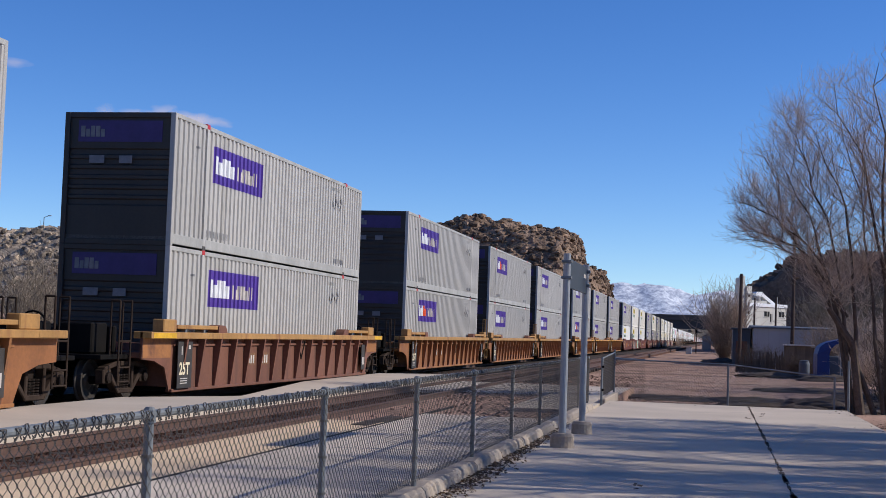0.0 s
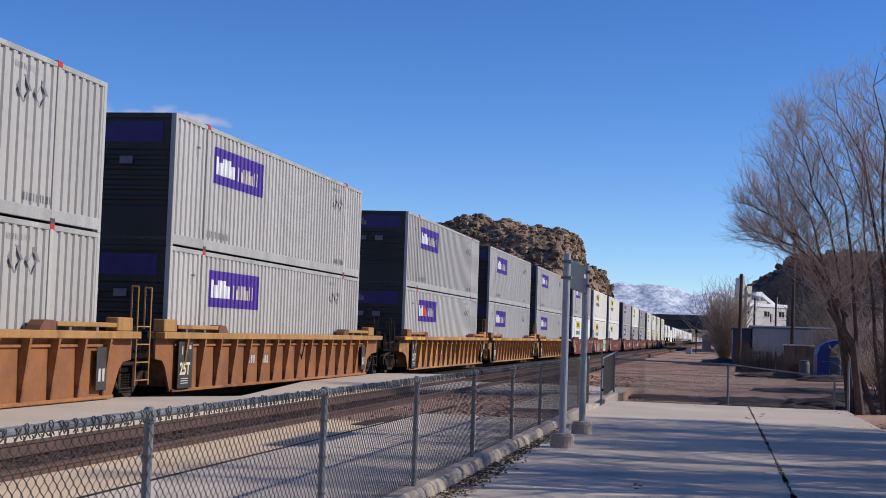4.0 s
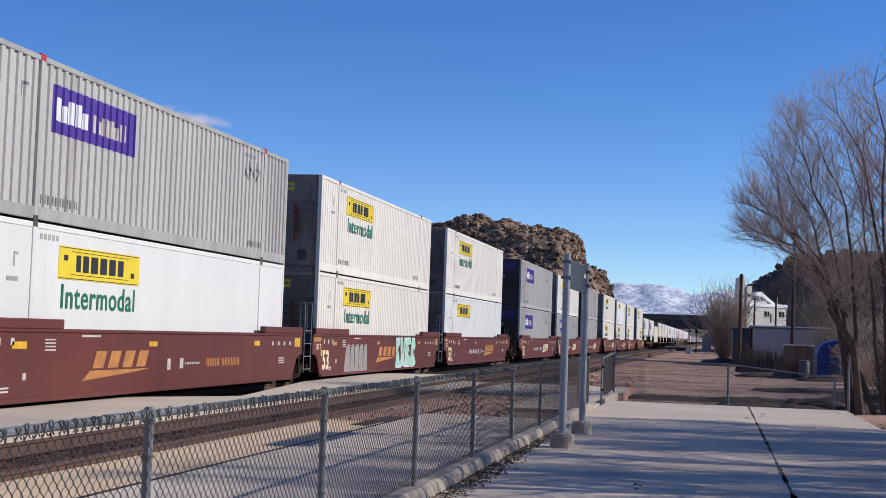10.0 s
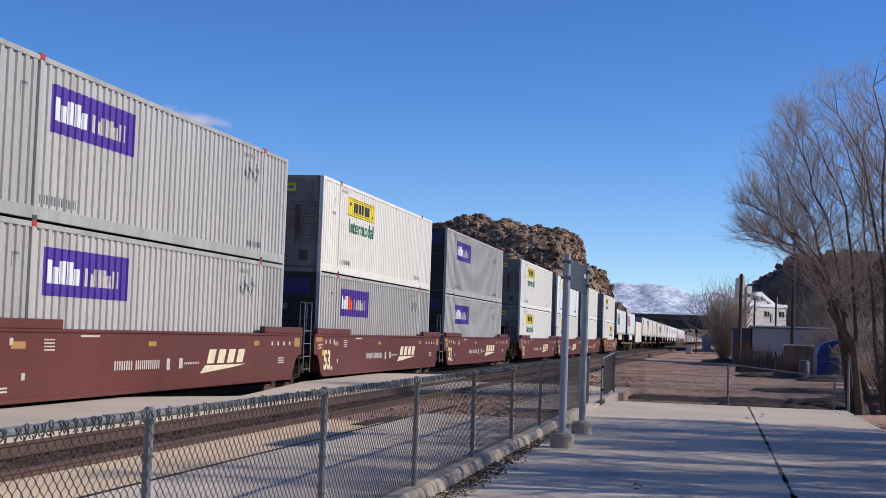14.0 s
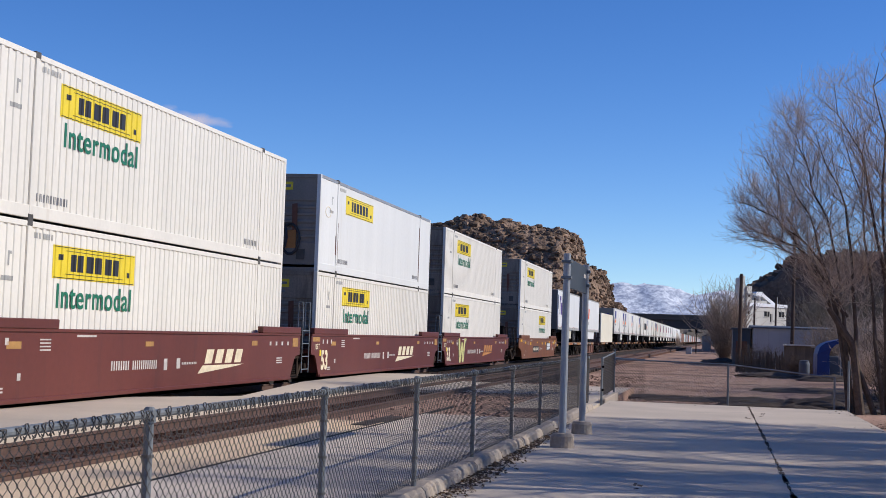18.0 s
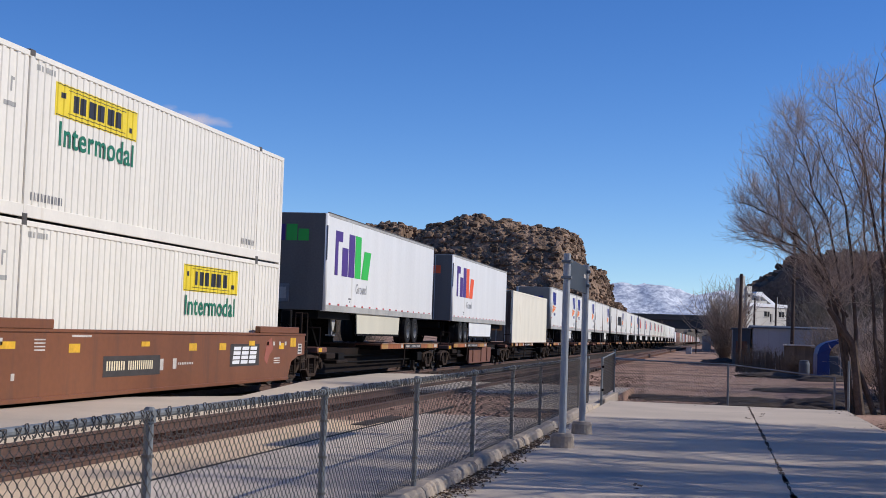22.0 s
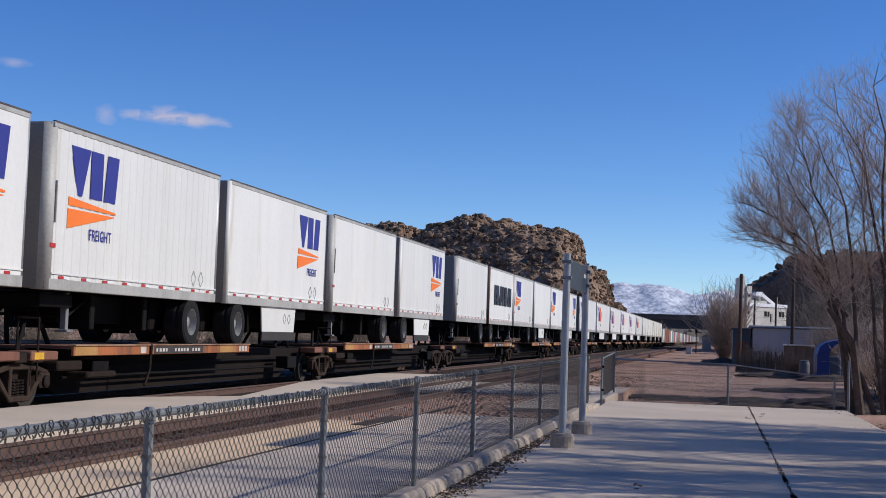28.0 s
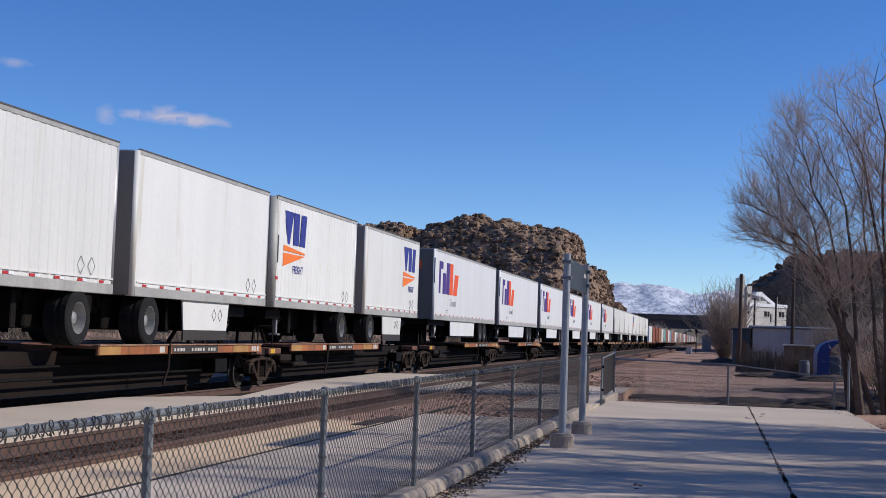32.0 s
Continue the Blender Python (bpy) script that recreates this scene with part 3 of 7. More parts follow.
# ---- rock hills, distance ----
def hill(name, x0, x1, y0, y1, nx, ny, height, material, label, rough=3.0, seed=0.0, boulders=0, size=(1.2, 3.6)):
    """A rocky rise over a rectangle of ground; height(x, y) gives its smooth form."""
    h = thing(name, label, "rock hill", kind="structure")
    verts, faces = [], []

    def z_at(x, y):
        s = height(x, y)
        k = min(1.0, max(0.0, s / 6.0))
        n1 = noise.noise((x * 0.035 + seed, y * 0.035, 0.3)) * rough
        cell = noise.voronoi((x * 0.11 + seed, y * 0.11, s * 0.11))[0]
        n2 = (cell[1] - cell[0]) * rough * 1.1 - rough * 0.3
        n3 = noise.noise((x * 0.4 + seed, y * 0.4, s * 0.3)) * rough * 0.22
        return s + k * (n1 + n2 + n3)
    for j in range(ny + 1):
        for i in range(nx + 1):
            x, y = x0 + (x1 - x0) * i / nx, y0 + (y1 - y0) * j / ny
            verts.append((x, y, z_at(x, y)))
    for j in range(ny):
        for i in range(nx):
            a = j * (nx + 1) + i
            faces.append((a, a + 1, a + nx + 2, a + nx + 1))
    me = bpy.data.meshes.new("slope")
    me.from_pydata(verts, [], faces)
    me.materials.append(M[material])
    part("slope", me, "", h)
    r = random.Random(int(seed * 10) + 7)
    bv, bf = [], []
    ico = bmesh.new()
    bmesh.ops.create_icosphere(ico, subdivisions=1 if boulders > 1000 else 2, radius=1.0)
    iv = [v.co.copy() for v in ico.verts]
    ifc = [[v.index for v in f.verts] for f in ico.faces]
    ico.free()
    made = 0
    while made < boulders:
        x, y = r.uniform(x0, x1), r.uniform(y0, y1)
        s = height(x, y)
        if s < 1.0:
            continue
        made += 1
        q = r.uniform(*size) * (0.6 + 0.8 * r.random() ** 3)
        c = Vector((x, y, z_at(x, y) + q * 0.1))
        rot = Euler((r.uniform(-0.4, 0.4), r.uniform(-0.4, 0.4), r.uniform(0, 6.3))).to_matrix()
        sc = Vector((r.uniform(0.7, 1.4), r.uniform(0.7, 1.4), r.uniform(0.45, 0.95)))
        base = len(bv)
        for v in iv:
            # facets: push towards a rough block
            w = Vector((math.copysign(abs(v.x) ** 0.6, v.x), math.copysign(abs(v.y) ** 0.6, v.y), math.copysign(abs(v.z) ** 0.6, v.z)))
            w *= 0.85 + 0.4 * noise.noise(v * 1.7 + c * 0.7)
            bv.append(c + rot @ Vector((w.x * sc.x, w.y * sc.y, w.z * sc.z)) * q)
        bf.extend([[base + k for k in f] for f in ifc])
    if boulders:
        me = bpy.data.meshes.new("boulders")
        me.from_pydata([tuple(v) for v in bv], [], bf)
        me.materials.append(M[material])
        b = part("boulders", me, "", h, "tumbled brown boulders")
        b["kind"] = "stuff"
    return h


def ramp(v, a, b):
    t = min(1.0, max(0.0, (v - a) / (b - a)))
    return t * t * (3 - 2 * t)


def mesa(x, y):
    front = ramp(y, 262, 306)
    # a flat-topped main block that ends in a cliff, then lower shoulders
    top = 23.6 * ramp(x, -74.5, -69) + 3.8 * ramp(x, -71, -58) - 1.4 * ramp(x, -46, -36)
    top *= (1 - 0.32 * ramp(x, -33.8, -30.4)) * (1 - 0.5 * ramp(x, -27.3, -23.4)) * (1 - ramp(x, -23, -15.5))
    second = 26.8 * ramp(x, -104, -82) * (1 - ramp(x, -69.6, -67.4))
    low = 12.0 * (1 - ramp(x, -27, -17)) * ramp(x, -260, -130)
    step = 0.5 + 0.5 * ramp(y, 278, 296)
    back = 1 - ramp(y, 380, 420)
    return max(top * step, second * step, low) * front * back - 0.6


hill("rock_hill", -125, -8, 255, 345, 190, 110, mesa, "rock", "brown boulder-strewn desert hill with a flat top", 2.5, 1.7, 13000, (0.3, 0.9))


def west(x, y):
    return 24.0 * ramp(y, 255, 310) * ramp(x, -215, -180) * (1 - ramp(x, -150, -118)) * (1 - ramp(y, 360, 400)) - 0.6


hill("rock_hill", -230, -112, 250, 400, 90, 80, west, "palerock", "pale boulder-strewn rise behind the track", 2.2, 5.1, 3800, (0.5, 1.5))


def east(x, y):
    rise = 13.4 * ramp(x, 5.2, 6.2) + 1.2 * ramp(x, 7.6, 9.3) + 1.9 * ramp(x, 9.9, 11.6) + 2.0 * ramp(x, 12.6, 13.8)
    return rise * ramp(y, 248, 254) * (1 - ramp(y, 330, 370)) * (1 - ramp(x, 90, 120)) - 0.6


hill("basalt_bluff", 4, 120, 244, 372, 160, 70, east, "darkrock", "dark brown basalt bluff in shade behind the sheds", 1.2, 9.3, 1500, (0.4, 1.5))

# snowy range far off
m = bpy.data.materials.new("snowy_slopes")
m.use_nodes = True
n, l = m.node_tree.nodes, m.node_tree.links
tc, nz, rp = n.new("ShaderNodeTexCoord"), n.new("ShaderNodeTexNoise"), n.new("ShaderNodeValToRGB")
nz.inputs["Scale"].default_value, nz.inputs["Detail"].default_value, nz.inputs["Roughness"].default_value = 0.05, 10, 0.78
l.new(tc.outputs["Object"], nz.inputs["Vector"])
l.new(nz.outputs[0], rp.inputs[0])
rp.color_ramp.elements[0].position, rp.color_ramp.elements[1].position = 0.42, 0.57
rp.color_ramp.elements[0].color, rp.color_ramp.elements[1].color = (0.33, 0.37, 0.47, 1), (0.82, 0.85, 0.9, 1)
l.new(rp.outputs[0], n["Principled BSDF"].inputs["Base Color"])
n["Principled BSDF"].inputs["Roughness"].default_value = 0.9
verts, faces = [], []
for j in range(41):
    for i in range(161):
        x, y = -1500 + 2400 * i / 160, 3600 + 900 * j / 40
        t = j / 40
        ridge = 150 + 22 * noise.noise((x * 0.004, 0.5, 0)) + 14 * noise.noise((x * 0.013, 1.5, 0)) - 0.06 * (x + 160)
        z = ridge * ramp(t, 0.0, 0.6) * (1 - 0.3 * ramp(t, 0.6, 1)) + 26 * (0.3 + t) * noise.fractal((x * 0.008, y * 0.008, 2), 0.9, 2.0, 5)
        verts.append((x, y, z))
for j in range(40):
    for i in range(160):
        a = j * 161 + i
        faces.append((a, a + 1, a + 162, a + 161))
me = bpy.data.meshes.new("backdrop_mountains")
me.from_pydata(verts, [], faces)
me.materials.append(m)
tagged(smooth(new("backdrop_mountains", me)), "distant snow-dusted mountain range", "mountain", kind="structure")



def cutting(x, y):
    """Scrub banks on both sides of the track past the bridge."""
    left = (9.0 + 6.0 * ramp(-x, 30, 70)) * ramp(-x, 18, 27) * ramp(y, 640, 760)
    right = 9.0 * ramp(x, -5, 3) * ramp(y, 640, 760)
    near = (5.0 + 9.0 * ramp(-x, 40, 80)) * ramp(-x, 24, 44) * ramp(y, 430, 560)
    return max(left, right, near) * (1 - ramp(y, 880, 940)) - 0.7


hill("scrub_bank", -170, 60, 420, 950, 90, 70, cutting, "brush", "brown scrub-covered bank beside the railway cutting", 0.9, 3.3, 700, (0.6, 1.6))

def far_bank(x, y):
    """Low brown rise that closes the view down the track."""
    return 24.0 * ramp(y, 1540, 1640) * (1 - ramp(y, 1760, 1860))


hill("scrub_bank", -140, 130, 1530, 1870, 60, 24, far_bank, "brush", "distant brown rise at the end of the track", 2.0, 6.1, 300, (2.0, 5.0))

# ---- road bridge over the tracks ----
br = thing("road_bridge", "dark concrete road bridge over the tracks", "bridge", kind="structure")
part("deck", boxes((-60, 26, 596, 608, 10.2, 11.6), bevel=0.1), "bridge", br)
part("parapet", boxes((-60, 26, 595.6, 596.2, 11.6, 12.5), bevel=0.05), "bridge", br)
for i in range(4):
    part("girder", boxes((-60, 26, 597 + i * 3, 597.6 + i * 3, 6.6, 10.2)), "bridgesteel", br)
for x in (-26, 1.5):
    part("pier", boxes((x - 0.8, x + 0.8, 598, 606, -0.4, 6.6), bevel=0.1), "bridge", br)
part("abutment", boxes((-64, -34, 594, 610, -0.4, 10.2)), "bridge", br)
part("abutment", boxes((3.5, 40, 594, 610, -0.4, 10.2)), "bridge", br)

# ---- yard buildings ----
shed = thing("long_shed", "long low grey sheet-metal shed", "shed")
part("wall", boxes((2.9, 24, 112, 124, -0.4, 2.75)), "shed", shed)
part("roof", prism([(111.8, 2.75), (124.4, 2.75), (124.4, 2.9), (118, 3.05), (111.8, 2.87)], 2.7, 24.3), "darkshed", shed)
seam = mesh_of("seam", boxes((-0.03, 0.03, -0.03, 0.0, -0.4, 2.74)), "shed")
for i in range(24):
    part("seam", seam, "", shed, at=pose(3.2 + i * 0.85, 112, 0))
shed2 = thing("dark_shed", "small dark blue-grey shed with open front", "shed")
part("wall", boxes((1.35, 2.75, 116, 124, -0.4, 2.65)), "darkshed", shed2)
part("roof", boxes((1.2, 2.85, 115.7, 124.2, 2.65, 2.78), bevel=0.03), "darkshed", shed2)
part("opening", boxes((1.6, 2.5, 115.97, 116.02, -0.3, 1.7)), "rust", shed2, "rust-brown stored sheets")

mill = thing("mill_building", "white stucco industrial building with conveyor and stepped tower", "building")
part("wall", boxes((4.65, 14.0, 219, 222, -0.5, 7.2)), "stucco", mill)
part("parapet", boxes((4.55, 14.1, 218.85, 219.25, 7.2, 7.75), bevel=0.04), "white", mill, "bright painted roof edge")
for nm, x0, x1, z0, z1 in (("window", 8.5, 9.75, 5.75, 6.55), ("window", 12.1, 13.45, 5.75, 6.6), ("door", 9.95, 10.45, 4.9, 6.2)):
    wn_ = part(nm, boxes((x0, x1, 218.97, 219.03, z0, z1)), "dark", mill)
    pieces("window_frame", [(x0 - 0.1, x1 + 0.1, 218.92, 218.96, z0 - 0.12, z0), (x0 - 0.1, x1 + 0.1, 218.92, 218.96, z1, z1 + 0.1), ((x0 + x1) / 2 - 0.04, (x0 + x1) / 2 + 0.04, 218.92, 218.96, z0, z1)], "stucco", wn_)
tower = part("tower", boxes((2.7, 4.1, 219.2, 220.2, -0.5, 10.5), bevel=0.04), "stucco", mill, "pale stepped tower")
pieces("tower_cap", [(2.75, 3.2, 219.2, 220.1, 10.5, 11.5), (3.5, 4.0, 219.2, 220.1, 10.5, 11.85)], "stucco", tower, 0.04)
part("tower_wing", boxes((4.1, 5.3, 218.9, 220.2, -0.5, 10.3), bevel=0.04), "stucco", tower)
pieces("tower_louver", [(4.35, 4.75, 218.85, 218.91, z, z + 0.5) for z in (6.0, 7.3, 8.6)], "dark", tower)
part("tower_ledge", boxes((3.9, 5.6, 218.6, 219.0, 9.0, 9.2), (3.9, 5.6, 218.6, 219.0, 7.0, 7.2)), "shed", tower)
part("conveyor_base", boxes((6.0, 9.6, 219.4, 221, 7.4, 8.2), bevel=0.04), "stucco", mill)
part("hopper", lathe([(8.2, 0.75), (8.8, 0.8), (9.0, 0.55)], 14, axis='Z'), "shed", mill, at=pose(7.6, 220.0, 0))
bm = bmesh.new()
chute = ((7.0, 8.9), (7.0, 9.3), (7.3, 9.55), (8.5, 9.55), (9.1, 9.2), (12.0, 7.8), (11.4, 7.5), (8.7, 8.8), (7.5, 8.9))
a = [bm.verts.new((x, 219.5, z)) for x, z in chute]
b = [bm.verts.new((x, 220.5, z)) for x, z in chute]
bm.faces.new(a)
bm.faces.new(b[::-1])
for i in range(len(chute)):
    bm.faces.new((a[i], b[i], b[(i + 1) % len(chute)], a[(i + 1) % len(chute)]))
bmesh.ops.recalc_face_normals(bm, faces=bm.faces[:])
part("conveyor", bm, "white", mill, "bright white conveyor hood")
rods("conveyor_leg", [((10.8, 219.9, 7.2), (10.8, 219.9, 8.3), 0.09), ((12.4, 219.6, 7.7), (12.4, 219.6, 8.9), 0.08)], "shed", mill)
mill.matrix_basis = pose(5.1, 219, 0) @ pose(0, 0, 0, 0, 0, 50) @ pose(-5.1, -219, 0)

# ---- wooden fence line, tarp, cabinets, poles ----
pick = thing("picket_fence", "weathered grey wooden paling fence", "fence")
rng2 = random.Random(11)
for i in range(46):
    x = 1.3 + i * 0.075
    hgt = rng2.uniform(0.9, 1.5)
    part("paling", boxes((-0.045, 0.045, -0.012, 0.012, 0, hgt)), "wood", pick, at=pose(x, 92 - i * 0.05, -0.38, rng2.uniform(-4, 4), rng2.uniform(-6, 6), rng2.uniform(-9, 9)))
part("fence_rail", boxes((1.2, 5.0, 91.0, 91.04, 0.1, 0.18)), "wood", pick)

lean_to = thing("lean_to_shed", "rough wooden lean-to shed with pale roof edge", "shed")
for i in range(13):
    part("plank", boxes((-0.07, 0.07, -0.02, 0.02, 0, 1.8 + 0.12 * rng2.random())), "wood", lean_to, at=pose(4.35 + i * 0.13, 89, -0.4, 0, 0, rng2.uniform(-2, 2)))
part("roof", boxes((4.25, 6.0, 88.7, 92.5, 1.5, 1.58), bevel=0.01), "dullwhite", lean_to, "rough pale roof edge")
part("back_wall", boxes((4.3, 5.95, 91.8, 92.0, -0.4, 1.5)), "wood", lean_to)

# a blue tarpaulin draped over an arched frame
tarp = thing("tarp_cover", "crumpled blue tarpaulin slung over a bent frame", "tarp")
bm = bmesh.new()
prev = None
path = [(5.43, -0.35), (5.4, 0.4), (5.41, 1.1), (5.55, 1.5), (5.8, 1.7), (6.1, 1.82), (6.6, 1.92)]
inner = [(6.05, -0.35), (6.06, 0.4), (6.04, 1.1), (6.12, 1.35), (6.25, 1.53), (6.4, 1.66), (6.62, 1.74)]
for j in range(9):
    t = j / 8
    ring = []
    for i, (x, z) in enumerate(path + inner[::-1]):
        k = 0.07 * noise.noise((i * 0.9, j * 0.8, 3))
        ring.append(bm.verts.new((x + k, 78 + 3.2 * t + 0.12 * noise.noise((i * 1.3, 2, j)), z + k)))
    if prev:
        for i in range(len(ring)):
            bm.faces.new((prev[i], prev[(i + 1) % len(ring)], ring[(i + 1) % len(ring)], ring[i]))
        if j == 8:
            bm.faces.new(ring)
    else:
        bm.faces.new(ring[::-1])
    prev = ring
bmesh.ops.recalc_face_normals(bm, faces=bm.faces[:])
part("sheet", bm, "tarp", tarp)
part("frame", tubes(((6.62, 78, -0.4), (6.62, 78, 1.85), 0.03), n=8), "galv", tarp)
part("crate", boxes((6.1, 6.9, 79.2, 80.4, -0.4, 1.0), bevel=0.05), "darkshed", tarp)
drum = thing("plastic_drum", "dark blue-grey plastic drum beside the lean-to", "drum")
part("barrel", lathe([(-0.38, 0.28), (0.0, 0.31), (0.45, 0.31), (0.62, 0.27)], 16, axis='Z'), "darkshed", drum, at=pose(5.1, 84, 0))
part("lid", lathe([(0.62, 0.28), (0.66, 0.28), (0.68, 0.2)], 16, axis='Z'), "darkshed", drum, at=pose(5.1, 84, 0))


def utility_pole(x, y, h, arm, label):
    p = thing("utility_pole", label, "utility pole", "poles along the yard")
    part("pole", tubes(((x, y, -0.45), (x + 0.05, y, h), 0.15, 0.11), n=12), "polewood", p)
    if arm:
        part("crossarm", boxes((x - 1.0, x + 1.0, y - 0.16, y - 0.06, h - 0.9, h - 0.78), bevel=0.01), "polewood", p)
        for dx in (-0.9, -0.4, 0.4, 0.9):
            part("insulator", tubes(((x + dx, y - 0.1, h - 0.78), (x + dx, y - 0.1, h - 0.62), 0.04), n=6), "galv", p)
    return p


utility_pole(1.62, 100, 6.42, False, "dark creosoted wooden utility pole without crossarm")
utility_pole(5.42, 104, 10.0, False, "tall dark wooden utility pole behind the sheds")
utility_pole(4.62, 178, 7.2, False, "dark wooden utility pole beside the white building")
utility_pole(7.3, 180, 7.4, False, "dark wooden utility pole beside the white building")
utility_pole(19.0, 205, 14.0, True, "distant utility pole with crossarm")

lamp = thing("street_lamp", "slim grey street lamp on the rocky rise", "street lamp")
part("pole", tubes(((-154.9, 300, 4.0), (-154.9, 300, 25.4), 0.16, 0.1), n=8), "galv", lamp)
part("arm", tubes(((-154.9, 300, 25.3), (-153.6, 300, 25.7), 0.07), n=6), "galv", lamp)
part("lamp_head", boxes((-153.9, -153.0, 299.8, 300.2, 25.6, 25.8), bevel=0.04), "shed", lamp)

cab = thing("signal_cabinet", "small grey metal trackside equipment hut", "cabinet")
part("body", boxes((-2.74, -1.0, 290, 292, -0.4, 2.55), bevel=0.03), "shed", cab)
part("lid", boxes((-2.86, -0.88, 289.9, 292.1, 2.55, 2.7), bevel=0.03), "shed", cab)
cab = thing("relay_box", "low grey utility box on the gravel", "cabinet")
part("body", boxes((-4.2, -3.4, 203, 203.7, -0.4, 0.62), bevel=0.03), "alu", cab)
part("lid", boxes((-4.26, -3.34, 202.95, 203.75, 0.62, 0.72), bevel=0.01), "alu", cab)
mast = thing("signal_mast", "slim dark trackside signal mast with a small head", "signal")
part("pole", tubes(((-2.97, 217, -0.4), (-2.97, 217, 3.6), 0.09), n=8), "polewood", mast)
part("signal_head", boxes((-3.15, -2.8, 216.8, 217.1, 2.7, 3.6), bevel=0.03), "black", mast)

# dirt heaps on the gravel ground; some dark ones stand in for tree-shadow bands
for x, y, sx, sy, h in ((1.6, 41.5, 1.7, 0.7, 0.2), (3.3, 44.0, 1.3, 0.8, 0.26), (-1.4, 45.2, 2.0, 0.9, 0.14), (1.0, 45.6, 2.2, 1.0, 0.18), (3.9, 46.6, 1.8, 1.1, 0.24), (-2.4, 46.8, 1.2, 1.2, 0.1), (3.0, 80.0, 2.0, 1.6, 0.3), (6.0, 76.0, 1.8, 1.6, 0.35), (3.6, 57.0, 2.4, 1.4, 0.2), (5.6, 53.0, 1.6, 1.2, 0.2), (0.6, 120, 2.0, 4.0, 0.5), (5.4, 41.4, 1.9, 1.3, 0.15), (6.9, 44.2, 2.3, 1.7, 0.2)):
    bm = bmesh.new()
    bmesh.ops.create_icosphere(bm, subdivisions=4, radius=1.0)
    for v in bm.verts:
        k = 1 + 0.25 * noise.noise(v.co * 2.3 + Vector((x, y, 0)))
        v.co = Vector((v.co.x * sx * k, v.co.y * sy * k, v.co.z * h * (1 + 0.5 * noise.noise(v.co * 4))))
    single("dirt_heap", bm, "soil", "low heap of dark dirt and twigs, some in place of shadow bands", "dirt heap", kind="structure", at=pose(x, y, -0.34))


# ---- bare trees and brush ----
def grow(verts, faces, p, d, length, r, depth, rnd, droop, spread, sides=5, wander=0.25, kids=None):
    """One branch as a bent tapered tube, then its side branches."""
    steps = 5 if depth > 1 else 3
    side = d.orthogonal().normalized()
    pts = [p.copy()]
    for i in range(steps):
        d = (d + Vector((rnd.gauss(0, wander), rnd.gauss(0, wander), rnd.gauss(0, wander) * 0.7 + droop)) * (0.5 if depth > 2 else 0.8)).normalized()
        p = p + d * (length / steps)
        pts.append(p.copy())
    n = max(3, sides - (3 - min(depth, 3)))
    base = len(verts)
    for i, q in enumerate(pts):
        rr = r * (1 - 0.62 * i / steps)
        t = (pts[min(i + 1, steps)] - pts[max(i - 1, 0)]).normalized()
        s = t.orthogonal().normalized()
        u = t.cross(s)
        for k in range(n):
            a = k * math.tau / n
            verts.append(tuple(q + (s * math.cos(a) + u * math.sin(a)) * rr))
    for i in range(steps):
        for k in range(n):
            a, b = base + i * n + k, base + i * n + (k + 1) % n
            faces.append((a, b, b + n, a + n))
    return pts


def reach(p, d, c, r):
    """How far it is from p along d to the edge of a crown with centre c and half-sizes r."""
    a = Vector([(p[i] - c[i]) / r[i] for i in range(3)])
    b = Vector([d[i] / r[i] for i in range(3)])
    q, w = a.dot(b), a.dot(a) - 1.0
    k = q * q - b.dot(b) * w
    return 0.0 if k < 0 or w > 0 else (-q + math.sqrt(k)) / b.dot(b)


